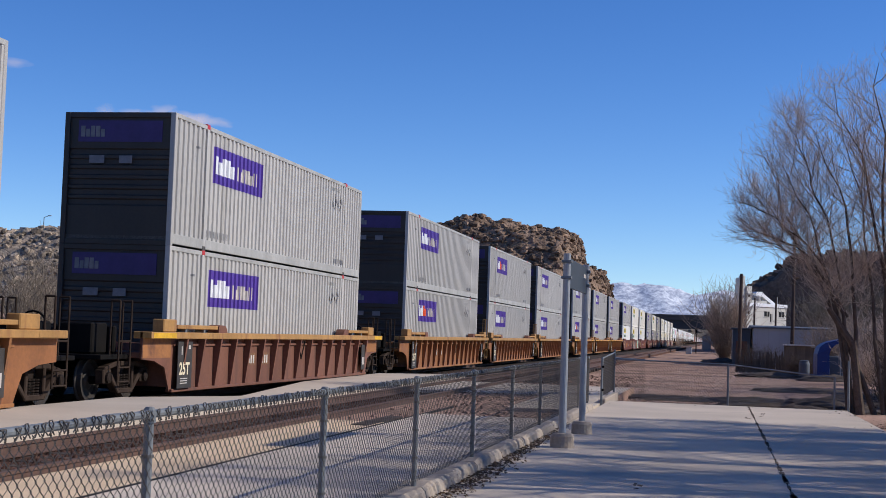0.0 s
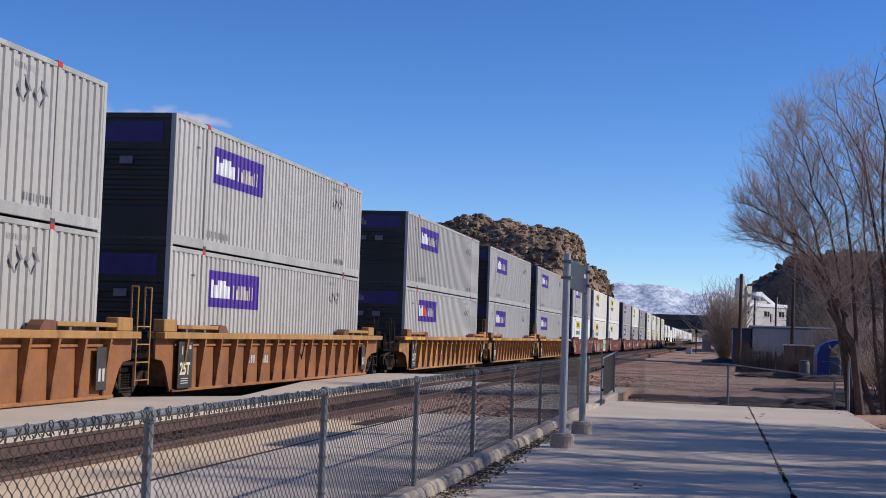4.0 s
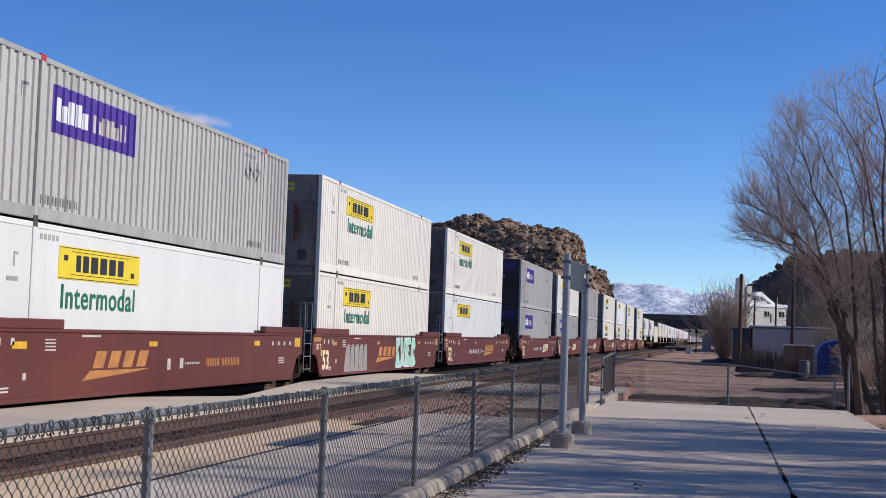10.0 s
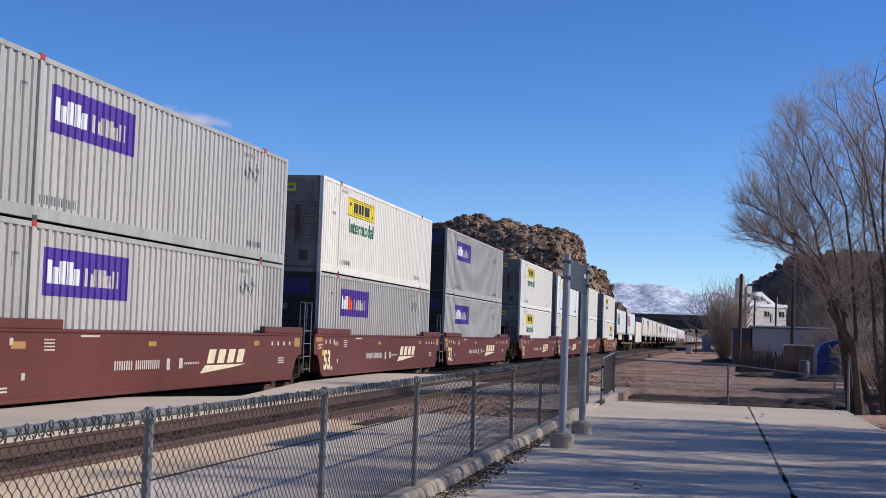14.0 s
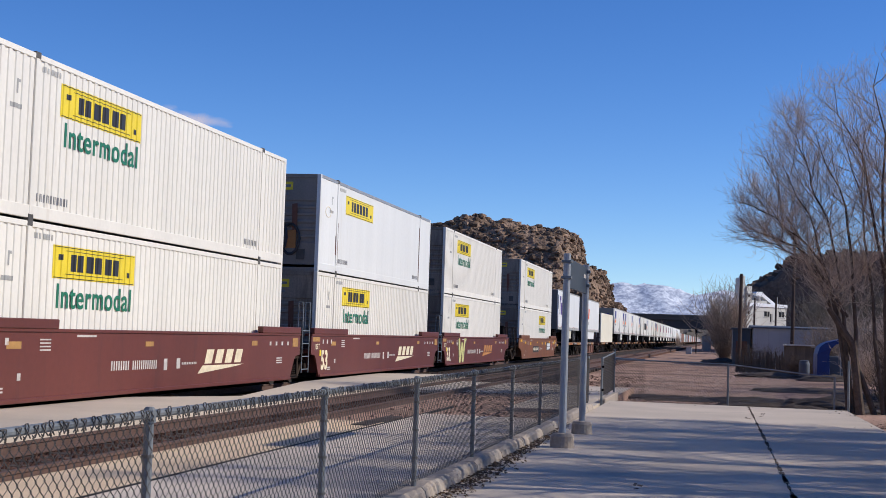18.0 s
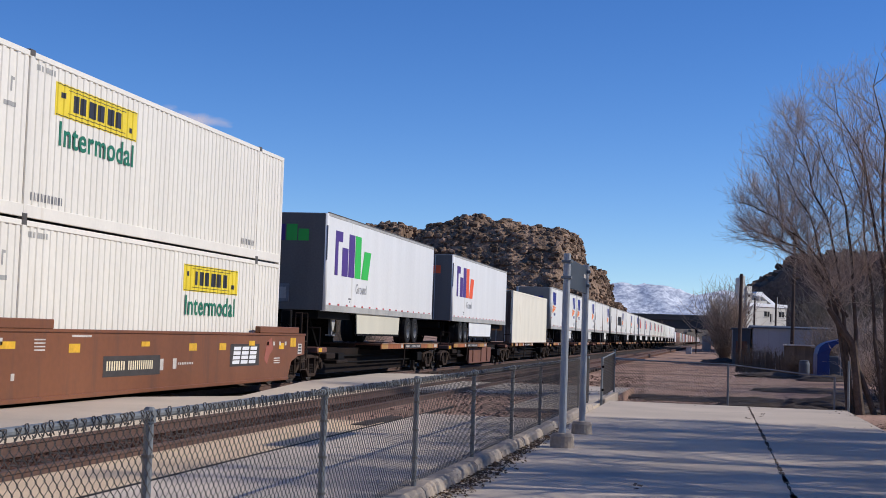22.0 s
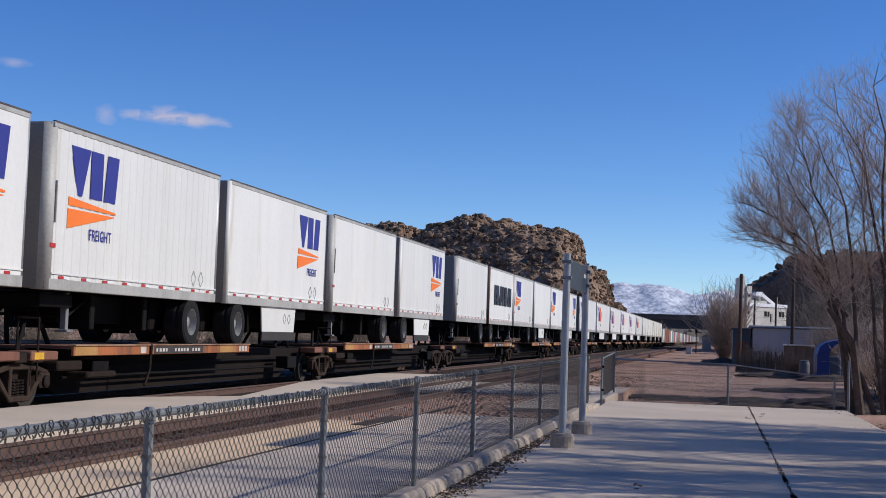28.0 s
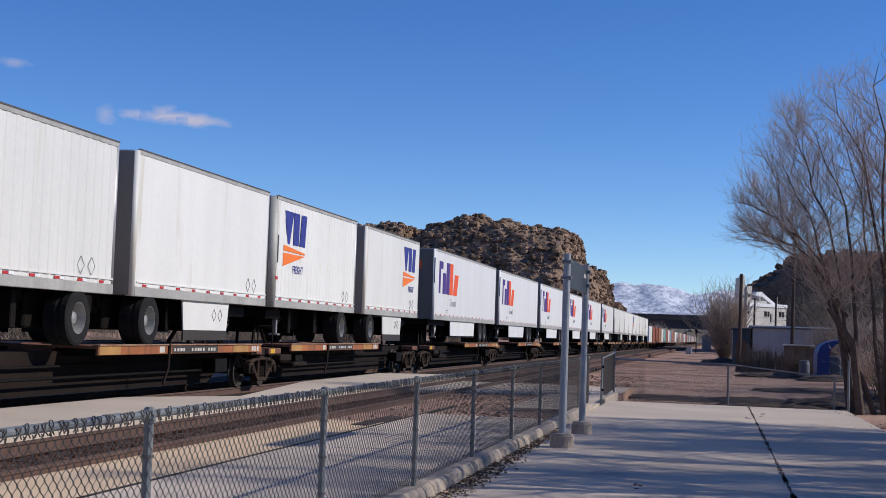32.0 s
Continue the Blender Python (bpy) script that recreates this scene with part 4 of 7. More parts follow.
def bare_tree(name, x, y, height, seed, label, stems=3, tilt=0.32, crown=(0.0, 0.0, 0.6), size=(0.4, 0.38, 0.42), limbs=8, branches=8, twigs=6, sprigs=4, z0=-0.35, thick=1.0, fine=1.0):
    """Stems, limbs with their branches, and a rounded crown of fine twigs; the crown's centre and half-sizes are shares of the height."""
    rnd = random.Random(seed)
    t = thing(name, label, "tree", at=pose(x, y, z0))
    cv, cf = [], []
    cc, cr = Vector(crown) * height, Vector(size) * height

    def link(nm, v, f, mt, lab=""):
        me = bpy.data.meshes.new(nm)
        me.from_pydata(v, [], f)
        me.materials.append(M[mt])
        return part(nm, me, "", t, lab)

    def turned(d, amount, lift):
        return (d + Vector((rnd.gauss(0, amount), rnd.gauss(0, amount), rnd.gauss(lift, amount * 0.6)))).normalized()
    for s in range(stems):
        a = math.pi + s * math.tau / stems + rnd.uniform(-0.35, 0.35)
        d = Vector((math.cos(a) * tilt + crown[0] * 0.5, math.sin(a) * tilt + crown[1] * 0.5, 1)).normalized()
        p = Vector((0.045 * height * math.cos(a), 0.04 * height * math.sin(a), 0))
        tv, tf = [], []
        trunk = grow(tv, tf, p, d, height * rnd.uniform(0.48, 0.62), height * 0.0085 * thick * rnd.uniform(0.7, 1.15) + 0.01, 4, rnd, 0.02, 0.5, sides=9, wander=0.13)
        link("trunk", tv, tf, "bark")
        for i1 in range(limbs):
            lv, lf = [], []
            q = trunk[(3, 4, 5, 2)[i1 % 4]]
            ang = a + rnd.gauss(0, 0.9)
            d1 = (Vector((math.cos(ang), math.sin(ang), 0)) * rnd.uniform(0.35, 1.15) + Vector((0, 0, rnd.uniform(0.45, 1.3)))).normalized()
            limb = grow(lv, lf, q, d1, max(0.08 * height, reach(q, d1, cc, cr) * rnd.uniform(0.62, 0.92)), height * 0.0034 * thick, 3, rnd, 0.06, 0.6, sides=6, wander=0.17)
            for i2 in range(branches):
                q2 = limb[1 + i2 % 5]
                d2 = turned((limb[-1] - limb[0]).normalized(), 0.55, 0.15)
                br_ = grow(lv, lf, q2, d2, max(0.05 * height, min(height * rnd.uniform(0.13, 0.26), reach(q2, d2, cc, cr))), height * 0.0015 * thick, 2, rnd, 0.04, 0.6, sides=5, wander=0.24)
                for i3 in range(twigs):
                    q3 = br_[1 + i3 % 5]
                    d3 = turned((br_[-1] - br_[0]).normalized(), 0.6, 0.2)
                    tw = grow(cv, cf, q3, d3, max(0.03 * height, min(height * rnd.uniform(0.07, 0.15), reach(q3, d3, cc, cr) * 1.15)), height * 0.00062 * fine, 1, rnd, 0.08, 0.6, sides=5, wander=0.3)
                    for i4 in range(sprigs):
                        d4 = turned((tw[-1] - tw[0]).normalized(), 0.55, 0.25)
                        grow(cv, cf, tw[1 + i4 % 3], d4, height * rnd.uniform(0.025, 0.06), height * 0.00042 * fine, 1, rnd, 0.08, 0.6, sides=5, wander=0.35)
            link("limb", lv, lf, "limb")
    link("crown", cv, cf, "twig", "fine bare reddish-brown twigs")["kind"] = "stuff"
    return t


def stemmed_tree(y, stems, centre, size, seed, label, ground=-0.35):
    """A tree of several bowed stems (foot, bend and tip as x, z; girth) in a rounded crown, with twigs that sweep upwards."""
    rnd = random.Random(seed)
    t = thing("bare_tree", label, "tree", at=pose(0, y, 0))
    cc, cr = Vector(centre), Vector(size)
    cv, cf = [], []

    def link(nm, v, f, mt, lab=""):
        me = bpy.data.meshes.new(nm)
        me.from_pydata(v, [], f)
        me.materials.append(M[mt])
        return part(nm, me, "", t, lab)

    def swept(d, amount, lift):
        return (d + Vector((rnd.gauss(0, amount), rnd.gauss(0, amount), rnd.gauss(lift * 0.6, amount * 0.6)))).normalized()

    for (x0, z0), (x1, z1), (x2, z2), girth in stems:
        a, b, c = Vector((x0, 0, z0)), Vector((x1, rnd.uniform(-0.5, 0.5), z1)), Vector((x2, rnd.uniform(-1.4, 1.4), z2))
        n, pts = 14, []
        for i in range(n + 1):
            k = i / n
            p = a * (1 - k) ** 2 + b * 2 * k * (1 - k) + c * k * k
            p += Vector((noise.noise((k * 6, x0 * 3, seed)), noise.noise((k * 6, x0 * 3, seed + 9)), 0)) * 0.34 * k
            pts.append(p)
        tv, tf = [], []
        for i, p in enumerate(pts):
            r = 0.58 * girth * (1 - i / n) ** 0.9 + 0.007
            q = (pts[min(i + 1, n)] - pts[max(i - 1, 0)]).normalized()
            u = q.orthogonal().normalized()
            w = q.cross(u)
            for k in range(9):
                g = k * math.tau / 9
                tv.append(tuple(p + (u * math.cos(g) + w * math.sin(g)) * r * (1 + 0.15 * noise.noise((k * 0.9, i * 0.8, seed)))))
        for i in range(n):
            for k in range(9):
                e, g = i * 9 + k, i * 9 + (k + 1) % 9
                tf.append((e, g, g + 9, e + 9))
        link("trunk", tv, tf, "bark")
        for i1 in range(17):
            i = 5 + i1 % 10
            q = pts[i]
            along = (pts[min(i + 1, n)] - pts[i - 1]).normalized()
            ang = rnd.uniform(0, math.tau)
            d1 = (along * rnd.uniform(0.5, 1.1) + Vector((math.cos(ang), math.sin(ang) * 0.9, rnd.uniform(-0.1, 0.5))) * rnd.uniform(0.5, 1.0)).normalized()
            ln = min(rnd.uniform(0.8, 2.4), reach(q, d1, cc, cr) * 0.85)
            if ln < 0.25:
                continue
            lv, lf = [], []
            limb = grow(lv, lf, q, d1, ln, 0.0135, 3, rnd, 0.07, 0.6, sides=6, wander=0.24)
            for i2 in range(6):
                q2 = limb[1 + i2 % 5]
                d2 = swept((limb[-1] - limb[0]).normalized(), 0.6, 0.15)
                br_ = grow(lv, lf, q2, d2, max(0.2, min(rnd.uniform(0.5, 1.2), reach(q2, d2, cc, cr))), 0.0062, 2, rnd, 0.07, 0.6, sides=5, wander=0.28)
                for i3 in range(6):
                    d3 = swept((br_[-1] - br_[0]).normalized(), 0.55, 0.25)
                    tw = grow(cv, cf, br_[1 + i3 % 5], d3, rnd.uniform(0.25, 0.62), 0.0036, 1, rnd, 0.1, 0.6, sides=5, wander=0.24)
                    for i4 in range(3):
                        grow(cv, cf, tw[1 + i4 % 3], swept((tw[-1] - tw[0]).normalized(), 0.4, 0.35), rnd.uniform(0.12, 0.34), 0.0028, 1, rnd, 0.1, 0.6, sides=5, wander=0.28)
            link("limb", lv, lf, "limb")
    link("crown", cv, cf, "twig", "fine bare grey-brown twigs")["kind"] = "stuff"
    return t


stemmed_tree(40.4, [((3.68, -0.4), (3.5, 3.4), (1.7, 6.7), 0.12), ((3.74, -0.4), (3.7, 4.2), (1.0, 4.7), 0.1), ((3.8, -0.4), (4.15, 4.0), (2.6, 7.6), 0.11),
                    ((4.4, -0.4), (2.9, 4.0), (1.1, 5.9), 0.14), ((4.72, -0.4), (4.9, 5.0), (3.2, 8.7), 0.12), ((4.62, -0.4), (4.2, 3.2), (3.7, 7.9), 0.1),
                    ((4.7, -0.4), (4.6, 5.0), (4.3, 9.5), 0.11), ((4.9, -0.4), (5.8, 4.6), (6.4, 8.6), 0.12), ((5.0, -0.4), (5.2, 4.5), (5.3, 9.4), 0.11), ((4.9, -0.4), (6.8, 3.8), (8.3, 6.6), 0.1),
                    ((3.6, 2.4), (2.6, 4.5), (0.7, 4.5), 0.05), ((3.3, 3.2), (2.4, 4.9), (0.6, 5.5), 0.05), ((3.4, 3.4), (3.0, 5.4), (1.9, 7.6), 0.05)],
             (4.7, 0.0, 5.5), (4.25, 3.2, 3.9), 77, "leafless multi-stemmed tree with fine grey-brown twigs")
bare_tree("bare_tree", 7.0, 44.6, 11.8, 34, "leafless spreading tree behind the fence corner", 4, 0.25, (0.0, 0.0, 0.6), (0.36, 0.36, 0.4), 5, 6, 5, 4, fine=0.8)
shade = bare_tree("bare_tree", 9.3, 26.0, 9.6, 47, "leafless tree whose shadow falls on the slab", 4, 0.26, (0.0, 0.0, 0.655), (0.35, 0.32, 0.325), 6, 7, 6, 5, thick=1.7, fine=2.2)
bare_tree("bare_tree", 11.2, 25.8, 11.6, 52, "taller leafless tree beside the slab", 3, 0.22, (0.0, 0.0, 0.66), (0.3, 0.34, 0.32), 6, 7, 6, 5, thick=1.6, fine=2.4)
for x, y, turn in ((8.2, 23.4, 20), (9.2, 20.6, 340), (8.1, 17.8, 25), (7.4, 15.0, 350), (8.2, 12.0, 60), (9.1, 9.2, 130), (11.8, 49.5, 100), (12.6, 56.0, 200), (12.8, 63.0, 290)):
    copy_thing(shade, pose(x, y, -0.35, 0, 0, turn))
# lopped stump with a cut limb beside the big tree
st = thing("lopped_tree", "lopped dark tree stump with cut limbs", "tree")
part("trunk", tubes(((3.95, 40.0, -0.35), (3.72, 40.0, 1.75), 0.13, 0.1), n=10), "bark", st)
part("limb", tubes(((3.74, 40.0, 1.6), (3.05, 39.9, 2.62), 0.095, 0.075), n=8), "bark", st)
part("limb", tubes(((3.5, 39.95, 2.0), (3.45, 40.0, 2.5), 0.05), ((3.45, 40.0, 2.5), (3.12, 40.0, 3.02), 0.05, 0.045), n=8), "bark", st)


def bush(x, y, r, h, seed, count, label, material="twig", z0=-0.35, name="bush", upright=0.15):
    """A leafless bush: many thin stems fanning out of one foot."""
    rnd = random.Random(seed)
    v, f = [], []
    for i in range(count):
        a, e = rnd.uniform(0, math.tau), rnd.uniform(upright, 1.0) ** 0.7
        d = Vector((math.cos(a) * (0.55 - e * 0.45), math.sin(a) * (0.55 - e * 0.45), e)).normalized()
        p = Vector((x + rnd.gauss(0, r * 0.25), y + rnd.gauss(0, r * 0.25), z0))
        q = grow(v, f, p, d, h * rnd.uniform(0.5, 1.0), h * 0.006, 2, rnd, 0.02, 0.5, sides=4, wander=0.25)
        for k in range(5):
            d2 = (d + Vector((rnd.gauss(0, 0.6), rnd.gauss(0, 0.6), rnd.gauss(0.2, 0.4)))).normalized()
            grow(v, f, q[1 + k % 5], d2, h * rnd.uniform(0.15, 0.35), h * 0.003, 1, rnd, 0.0, 0.5, sides=4, wander=0.35)
    me = bpy.data.meshes.new(name)
    me.from_pydata(v, [], f)
    me.materials.append(M[material])
    return tagged(new(name, me), label, "bush")


bare_tree("bare_tree", 1.0, 150, 8.4, 5, "small leafless grey-brown tree beside the tracks", 3, 0.18, (0.0, 0.0, 0.52), (0.22, 0.22, 0.46), 7, 7, 6, 4, thick=1.0, fine=2.2)
bush(1.0, 150, 0.9, 7.8, 8, 240, "leafless grey-brown thicket by the tracks", "limb", upright=0.72)
bush(0.9, 148, 0.7, 2.6, 28, 160, "dark undergrowth at the foot of the thicket", "bark", upright=0.3)
bush(13.0, 170, 2.2, 8.5, 14, 420, "grey leafless thicket behind the shed", "brush")
bush(17.5, 175, 2.2, 9.5, 24, 420, "grey leafless thicket behind the shed", "brush")
bush(2.2, 95, 0.7, 1.9, 31, 160, "dark scrub behind the palings", "bark")
bush(3.4, 95, 0.7, 1.8, 32, 160, "dark scrub behind the palings", "bark")
bush(4.4, 94, 0.5, 1.5, 33, 120, "dark scrub behind the palings", "bark")
bush(22, 175, 2.6, 9.5, 15, 420, "grey leafless thicket behind the shed", "brush")
bush(-12, 420, 3.0, 5.0, 9, 120, "distant leafless trees above the bridge approach")
bush(-24, 560, 5.0, 9.0, 10, 160, "distant leafless trees above the bridge approach")
bush(11.5, 108, 2.0, 5.0, 12, 150, "leafless shrub before the shed")
bush(4.7, 87, 0.5, 1.5, 61, 140, "dark scrub before the lean-to", "bark")
bush(5.5, 87, 0.5, 1.3, 62, 140, "dark scrub before the lean-to", "bark")
bush(7.8, 102, 1.3, 4.2, 63, 160, "leafless brown shrub before the shed", "limb")
bush(10.0, 100, 1.4, 4.4, 64, 160, "leafless brown shrub before the shed", "limb")
bush(7.0, 70, 1.0, 2.2, 13, 110, "leafless shrub by the fence line")
# dark undergrowth round the tree feet and along the sheds
for i, (x, y, r, h) in enumerate(((5.6, 47, 0.8, 1.6), (7.0, 52, 1.2, 2.2), (8.6, 58, 1.4, 2.8), (7.6, 64, 1.0, 2.0), (9.6, 69, 1.6, 3.4), (10.6, 80, 1.8, 4.2), (5.2, 43.0, 0.5, 0.9), (6.4, 42.0, 0.7, 1.1))):
    bush(x, y, r, h, 40 + i, 120, "dark leafless undergrowth beside the sheds", "bark")
# brush behind the main track
for i in range(26):
    x, y = -24 - 3.2 * (i % 5) - rng2.uniform(0, 2), 48 + 9 * i + rng2.uniform(-3, 3)
    bush(x, y, 2.2, rng2.uniform(3.2, 5.5), 100 + i, 90, "dry grey-brown roadside brush", "brush", z0=0.3)

# a low hedge of dry brush close behind the main track
for i in range(22):
    bush(-20.5 - 2.2 * (i % 3) - rng2.uniform(0, 1.2), 13 + 3.4 * i + rng2.uniform(-1, 1), 1.5, rng2.uniform(1.7, 2.9), 200 + i, 110, "dry grey-brown brush behind the main track", "brush", z0=0.0)

# ---- clouds: thin wisps in the far sky ----
def wisp(x, z, w, h, seed, most, label="small thin white cloud in the blue sky"):
    """A flat soft-edged wisp of cloud three kilometres away; its brightness is emitted, not sunlight."""
    m = bpy.data.materials.new("cloud")
    m.use_nodes = True
    n, l = m.node_tree.nodes, m.node_tree.links
    b = n["Principled BSDF"]
    b.inputs["Base Color"].default_value = (0.0, 0.0, 0.0, 1)
    b.inputs["Emission Color"].default_value = (0.6, 0.55, 0.64, 1)
    b.inputs["Emission Strength"].default_value = 1.0
    b.inputs["Roughness"].default_value = 1.0
    b.inputs["Specular IOR Level"].default_value = 0.0
    tc, mp, nz = n.new("ShaderNodeTexCoord"), n.new("ShaderNodeMapping"), n.new("ShaderNodeTexNoise")
    mp.inputs["Location"].default_value = (seed, 0, seed)
    mp.inputs["Scale"].default_value = (0.012, 1, 0.03)
    nz.inputs["Scale"].default_value, nz.inputs["Detail"].default_value = 1.3, 3
    l.new(tc.outputs["Object"], mp.inputs[0])
    l.new(mp.outputs[0], nz.inputs["Vector"])
    sc, gr = n.new("ShaderNodeMapping"), n.new("ShaderNodeTexGradient")
    sc.inputs["Scale"].default_value = (1 / w, 1, 1 / h)
    gr.gradient_type = 'SPHERICAL'
    l.new(tc.outputs["Object"], sc.inputs[0])
    l.new(sc.outputs[0], gr.inputs[0])
    add, rp = n.new("ShaderNodeMath"), n.new("ShaderNodeMapRange")
    add.operation = 'MULTIPLY_ADD'
    l.new(gr.outputs["Fac"], add.inputs[0])
    add.inputs[1].default_value = 0.8
    l.new(nz.outputs[0], add.inputs[2])
    rp.inputs[1].default_value, rp.inputs[2].default_value, rp.inputs[4].default_value = 0.74, 1.16, most
    l.new(add.outputs[0], rp.inputs[0])
    l.new(rp.outputs[0], b.inputs["Alpha"])
    bm = bmesh.new()
    v = [bm.verts.new((a * w, 0, c * h)) for a, c in ((-1, -1), (1, -1), (1, 1), (-1, 1))]
    bm.faces.new(v)
    me = bpy.data.meshes.new("cloud")
    bm.to_mesh(me)
    bm.free()
    me.materials.append(m)
    ob = tagged(new("cloud", me), label, "cloud", kind="structure")
    ob.matrix_basis = pose(x, 2500, z, 0, 4, 0)
    return ob


wisp(-1040, 397, 170, 22, 3.0, 0.7)
wisp(-1172, 403, 38, 30, 8.0, 0.62)
wisp(-1052, 405, 50, 26, 12.0, 0.62)
wisp(-985, 391, 55, 22, 17.0, 0.66)
wisp(-1370, 505, 60, 16, 21.0, 0.35)


# leaf litter and loose stones strewn over the gravel past the slab
rng4 = random.Random(21)


def strewn(name, count, x0, x1, y0, y1, size, material, label, category, lift):
    """Small broken bits lying on the ground, thicker in bands."""
    v, f = [], []
    for i in range(count):
        x, y = rng4.uniform(x0, x1), rng4.uniform(y0, y1)
        if noise.noise((x * 0.5, y * 0.9, 2)) < rng4.uniform(-0.35, 0.3):
            continue
        q = rng4.uniform(*size)
        b = len(v)
        a = rng4.uniform(0, 6.3)
        for k in range(4):
            v.append((x + q * math.cos(a + k * 1.57) * rng4.uniform(0.6, 1.3), y + q * math.sin(a + k * 1.57) * rng4.uniform(0.6, 1.3), -0.335))
        v.append((x, y, -0.335 + q * lift))
        f.extend(((b, b + 1, b + 4), (b + 1, b + 2, b + 4), (b + 2, b + 3, b + 4), (b + 3, b, b + 4)))
    me = bpy.data.meshes.new(name)
    me.from_pydata(v, [], f)
    me.materials.append(M[material])
    return tagged(new(name, me), label, category, kind="stuff")


strewn("leaf_litter", 9000, -2.4, 5.5, 34.2, 41.5, (0.02, 0.07), "leaf", "dark brown leaf litter along the fence foot", "litter", 0.6)
strewn("leaf_litter", 6000, -2.6, 6.0, 43.0, 49.5, (0.025, 0.08), "leaf", "dark twigs and leaf litter on the gravel", "litter", 0.6)
strewn("gravel_stones", 14000, -3.0, 9.0, 38, 75, (0.025, 0.08), "stone", "loose reddish gravel stones on the yard", "gravel", 0.8)
strewn("gravel_stones", 2600, -2.5, 14.0, 75, 130, (0.05, 0.14), "stone", "loose reddish gravel stones farther off", "gravel", 0.8)


# ---- rolling stock ----
TRACK_X = -12.88          # middle of the main track
SPEED, GAIN = 15.641, 0.00339
MOVING = []               # (thing, its offset along the train, its height over the rails)
LEN53, TALL, HALF = 16.15, 2.90, 1.295


def ribs_profile(y0, y1, pitch, depth, flat=0.42):
    """Breakpoints (y, inset) of a trapezoid corrugation between y0 and y1."""
    pts = []
    k = math.floor(y0 / pitch)
    while k * pitch < y1:
        for f, d in ((0.0, 0.0), (flat, 0.0), (flat + 0.07, depth), (0.93, depth)):
            pts.append(((k + f) * pitch, d))
        k += 1
    pts.append((k * pitch, 0.0))

    def inset(y):
        for (a, da), (b, db) in zip(pts, pts[1:]):
            if a <= y <= b:
                return da + (db - da) * (y - a) / (b - a)
        return 0.0
    return [(y0, inset(y0))] + [q for q in pts if y0 < q[0] < y1] + [(y1, inset(y1))]


def ribbed(bm, x, y0, y1, z0, z1, pitch, depth, proud=0.0, side=1, lean=0.0):
    """A corrugated sheet facing +x (side 1) or -x (side -1); lean slants its ends along y."""
    prev = None
    for y, d in ribs_profile(y0, y1, pitch, depth):
        xx = x - side * (d - proud)
        cur = (bm.verts.new((xx, y, z0)), bm.verts.new((xx, y + lean, z1)))
        if prev:
            f = (prev[0], cur[0], cur[1], prev[1])
            bm.faces.new(f if side > 0 else f[::-1])
        prev = cur
    return bm


def stencil(parent, x, rows, material="markgrey", name="stencil", pitch=0.0, depth=0.0):
    """Plain bars (y, z, width, height) in place of small writing."""
    bm = bmesh.new()
    for y, z, w, h in rows:
        if pitch:
            ribbed(bm, x, y, y + w, z, z + h, pitch, depth, 0.006)
        else:
            box(bm, x, x + 0.004, y, y + w, z, z + h)
    ob = part(name, bm, material, parent)
    ob["kind"] = "stuff"
    return ob


def loop_tube(points, r, n=5):
    """A closed bent tube through the points."""
    bm = bmesh.new()
    pts = [Vector(p) for p in points]
    k = len(pts)
    rings = []
    for i, p in enumerate(pts):
        d = (pts[(i + 1) % k] - pts[i - 1]).normalized()
        s = d.orthogonal().normalized()
        t = d.cross(s)
        rings.append([bm.verts.new(p + (s * math.cos(q * math.tau / n) + t * math.sin(q * math.tau / n)) * r) for q in range(n)])
    for i in range(k):
        a, b = rings[i], rings[(i + 1) % k]
        sh = min(range(n), key=lambda o: sum((a[q].co - b[(q + o) % n].co).length for q in range(n)))
        for q in range(n):
            bm.faces.new((a[q], a[(q + 1) % n], b[(q + 1 + sh) % n], b[(q + sh) % n]))
    return bm


def glyph_bars(y, z, h, widths, gap, low=()):
    """Block marks side by side; those in low stand lower."""
    out = []
    for i, w in enumerate(widths):
        out.append((y, z, w, h * (0.72 if i in low else 1.0)))
        y += w + gap
    return out


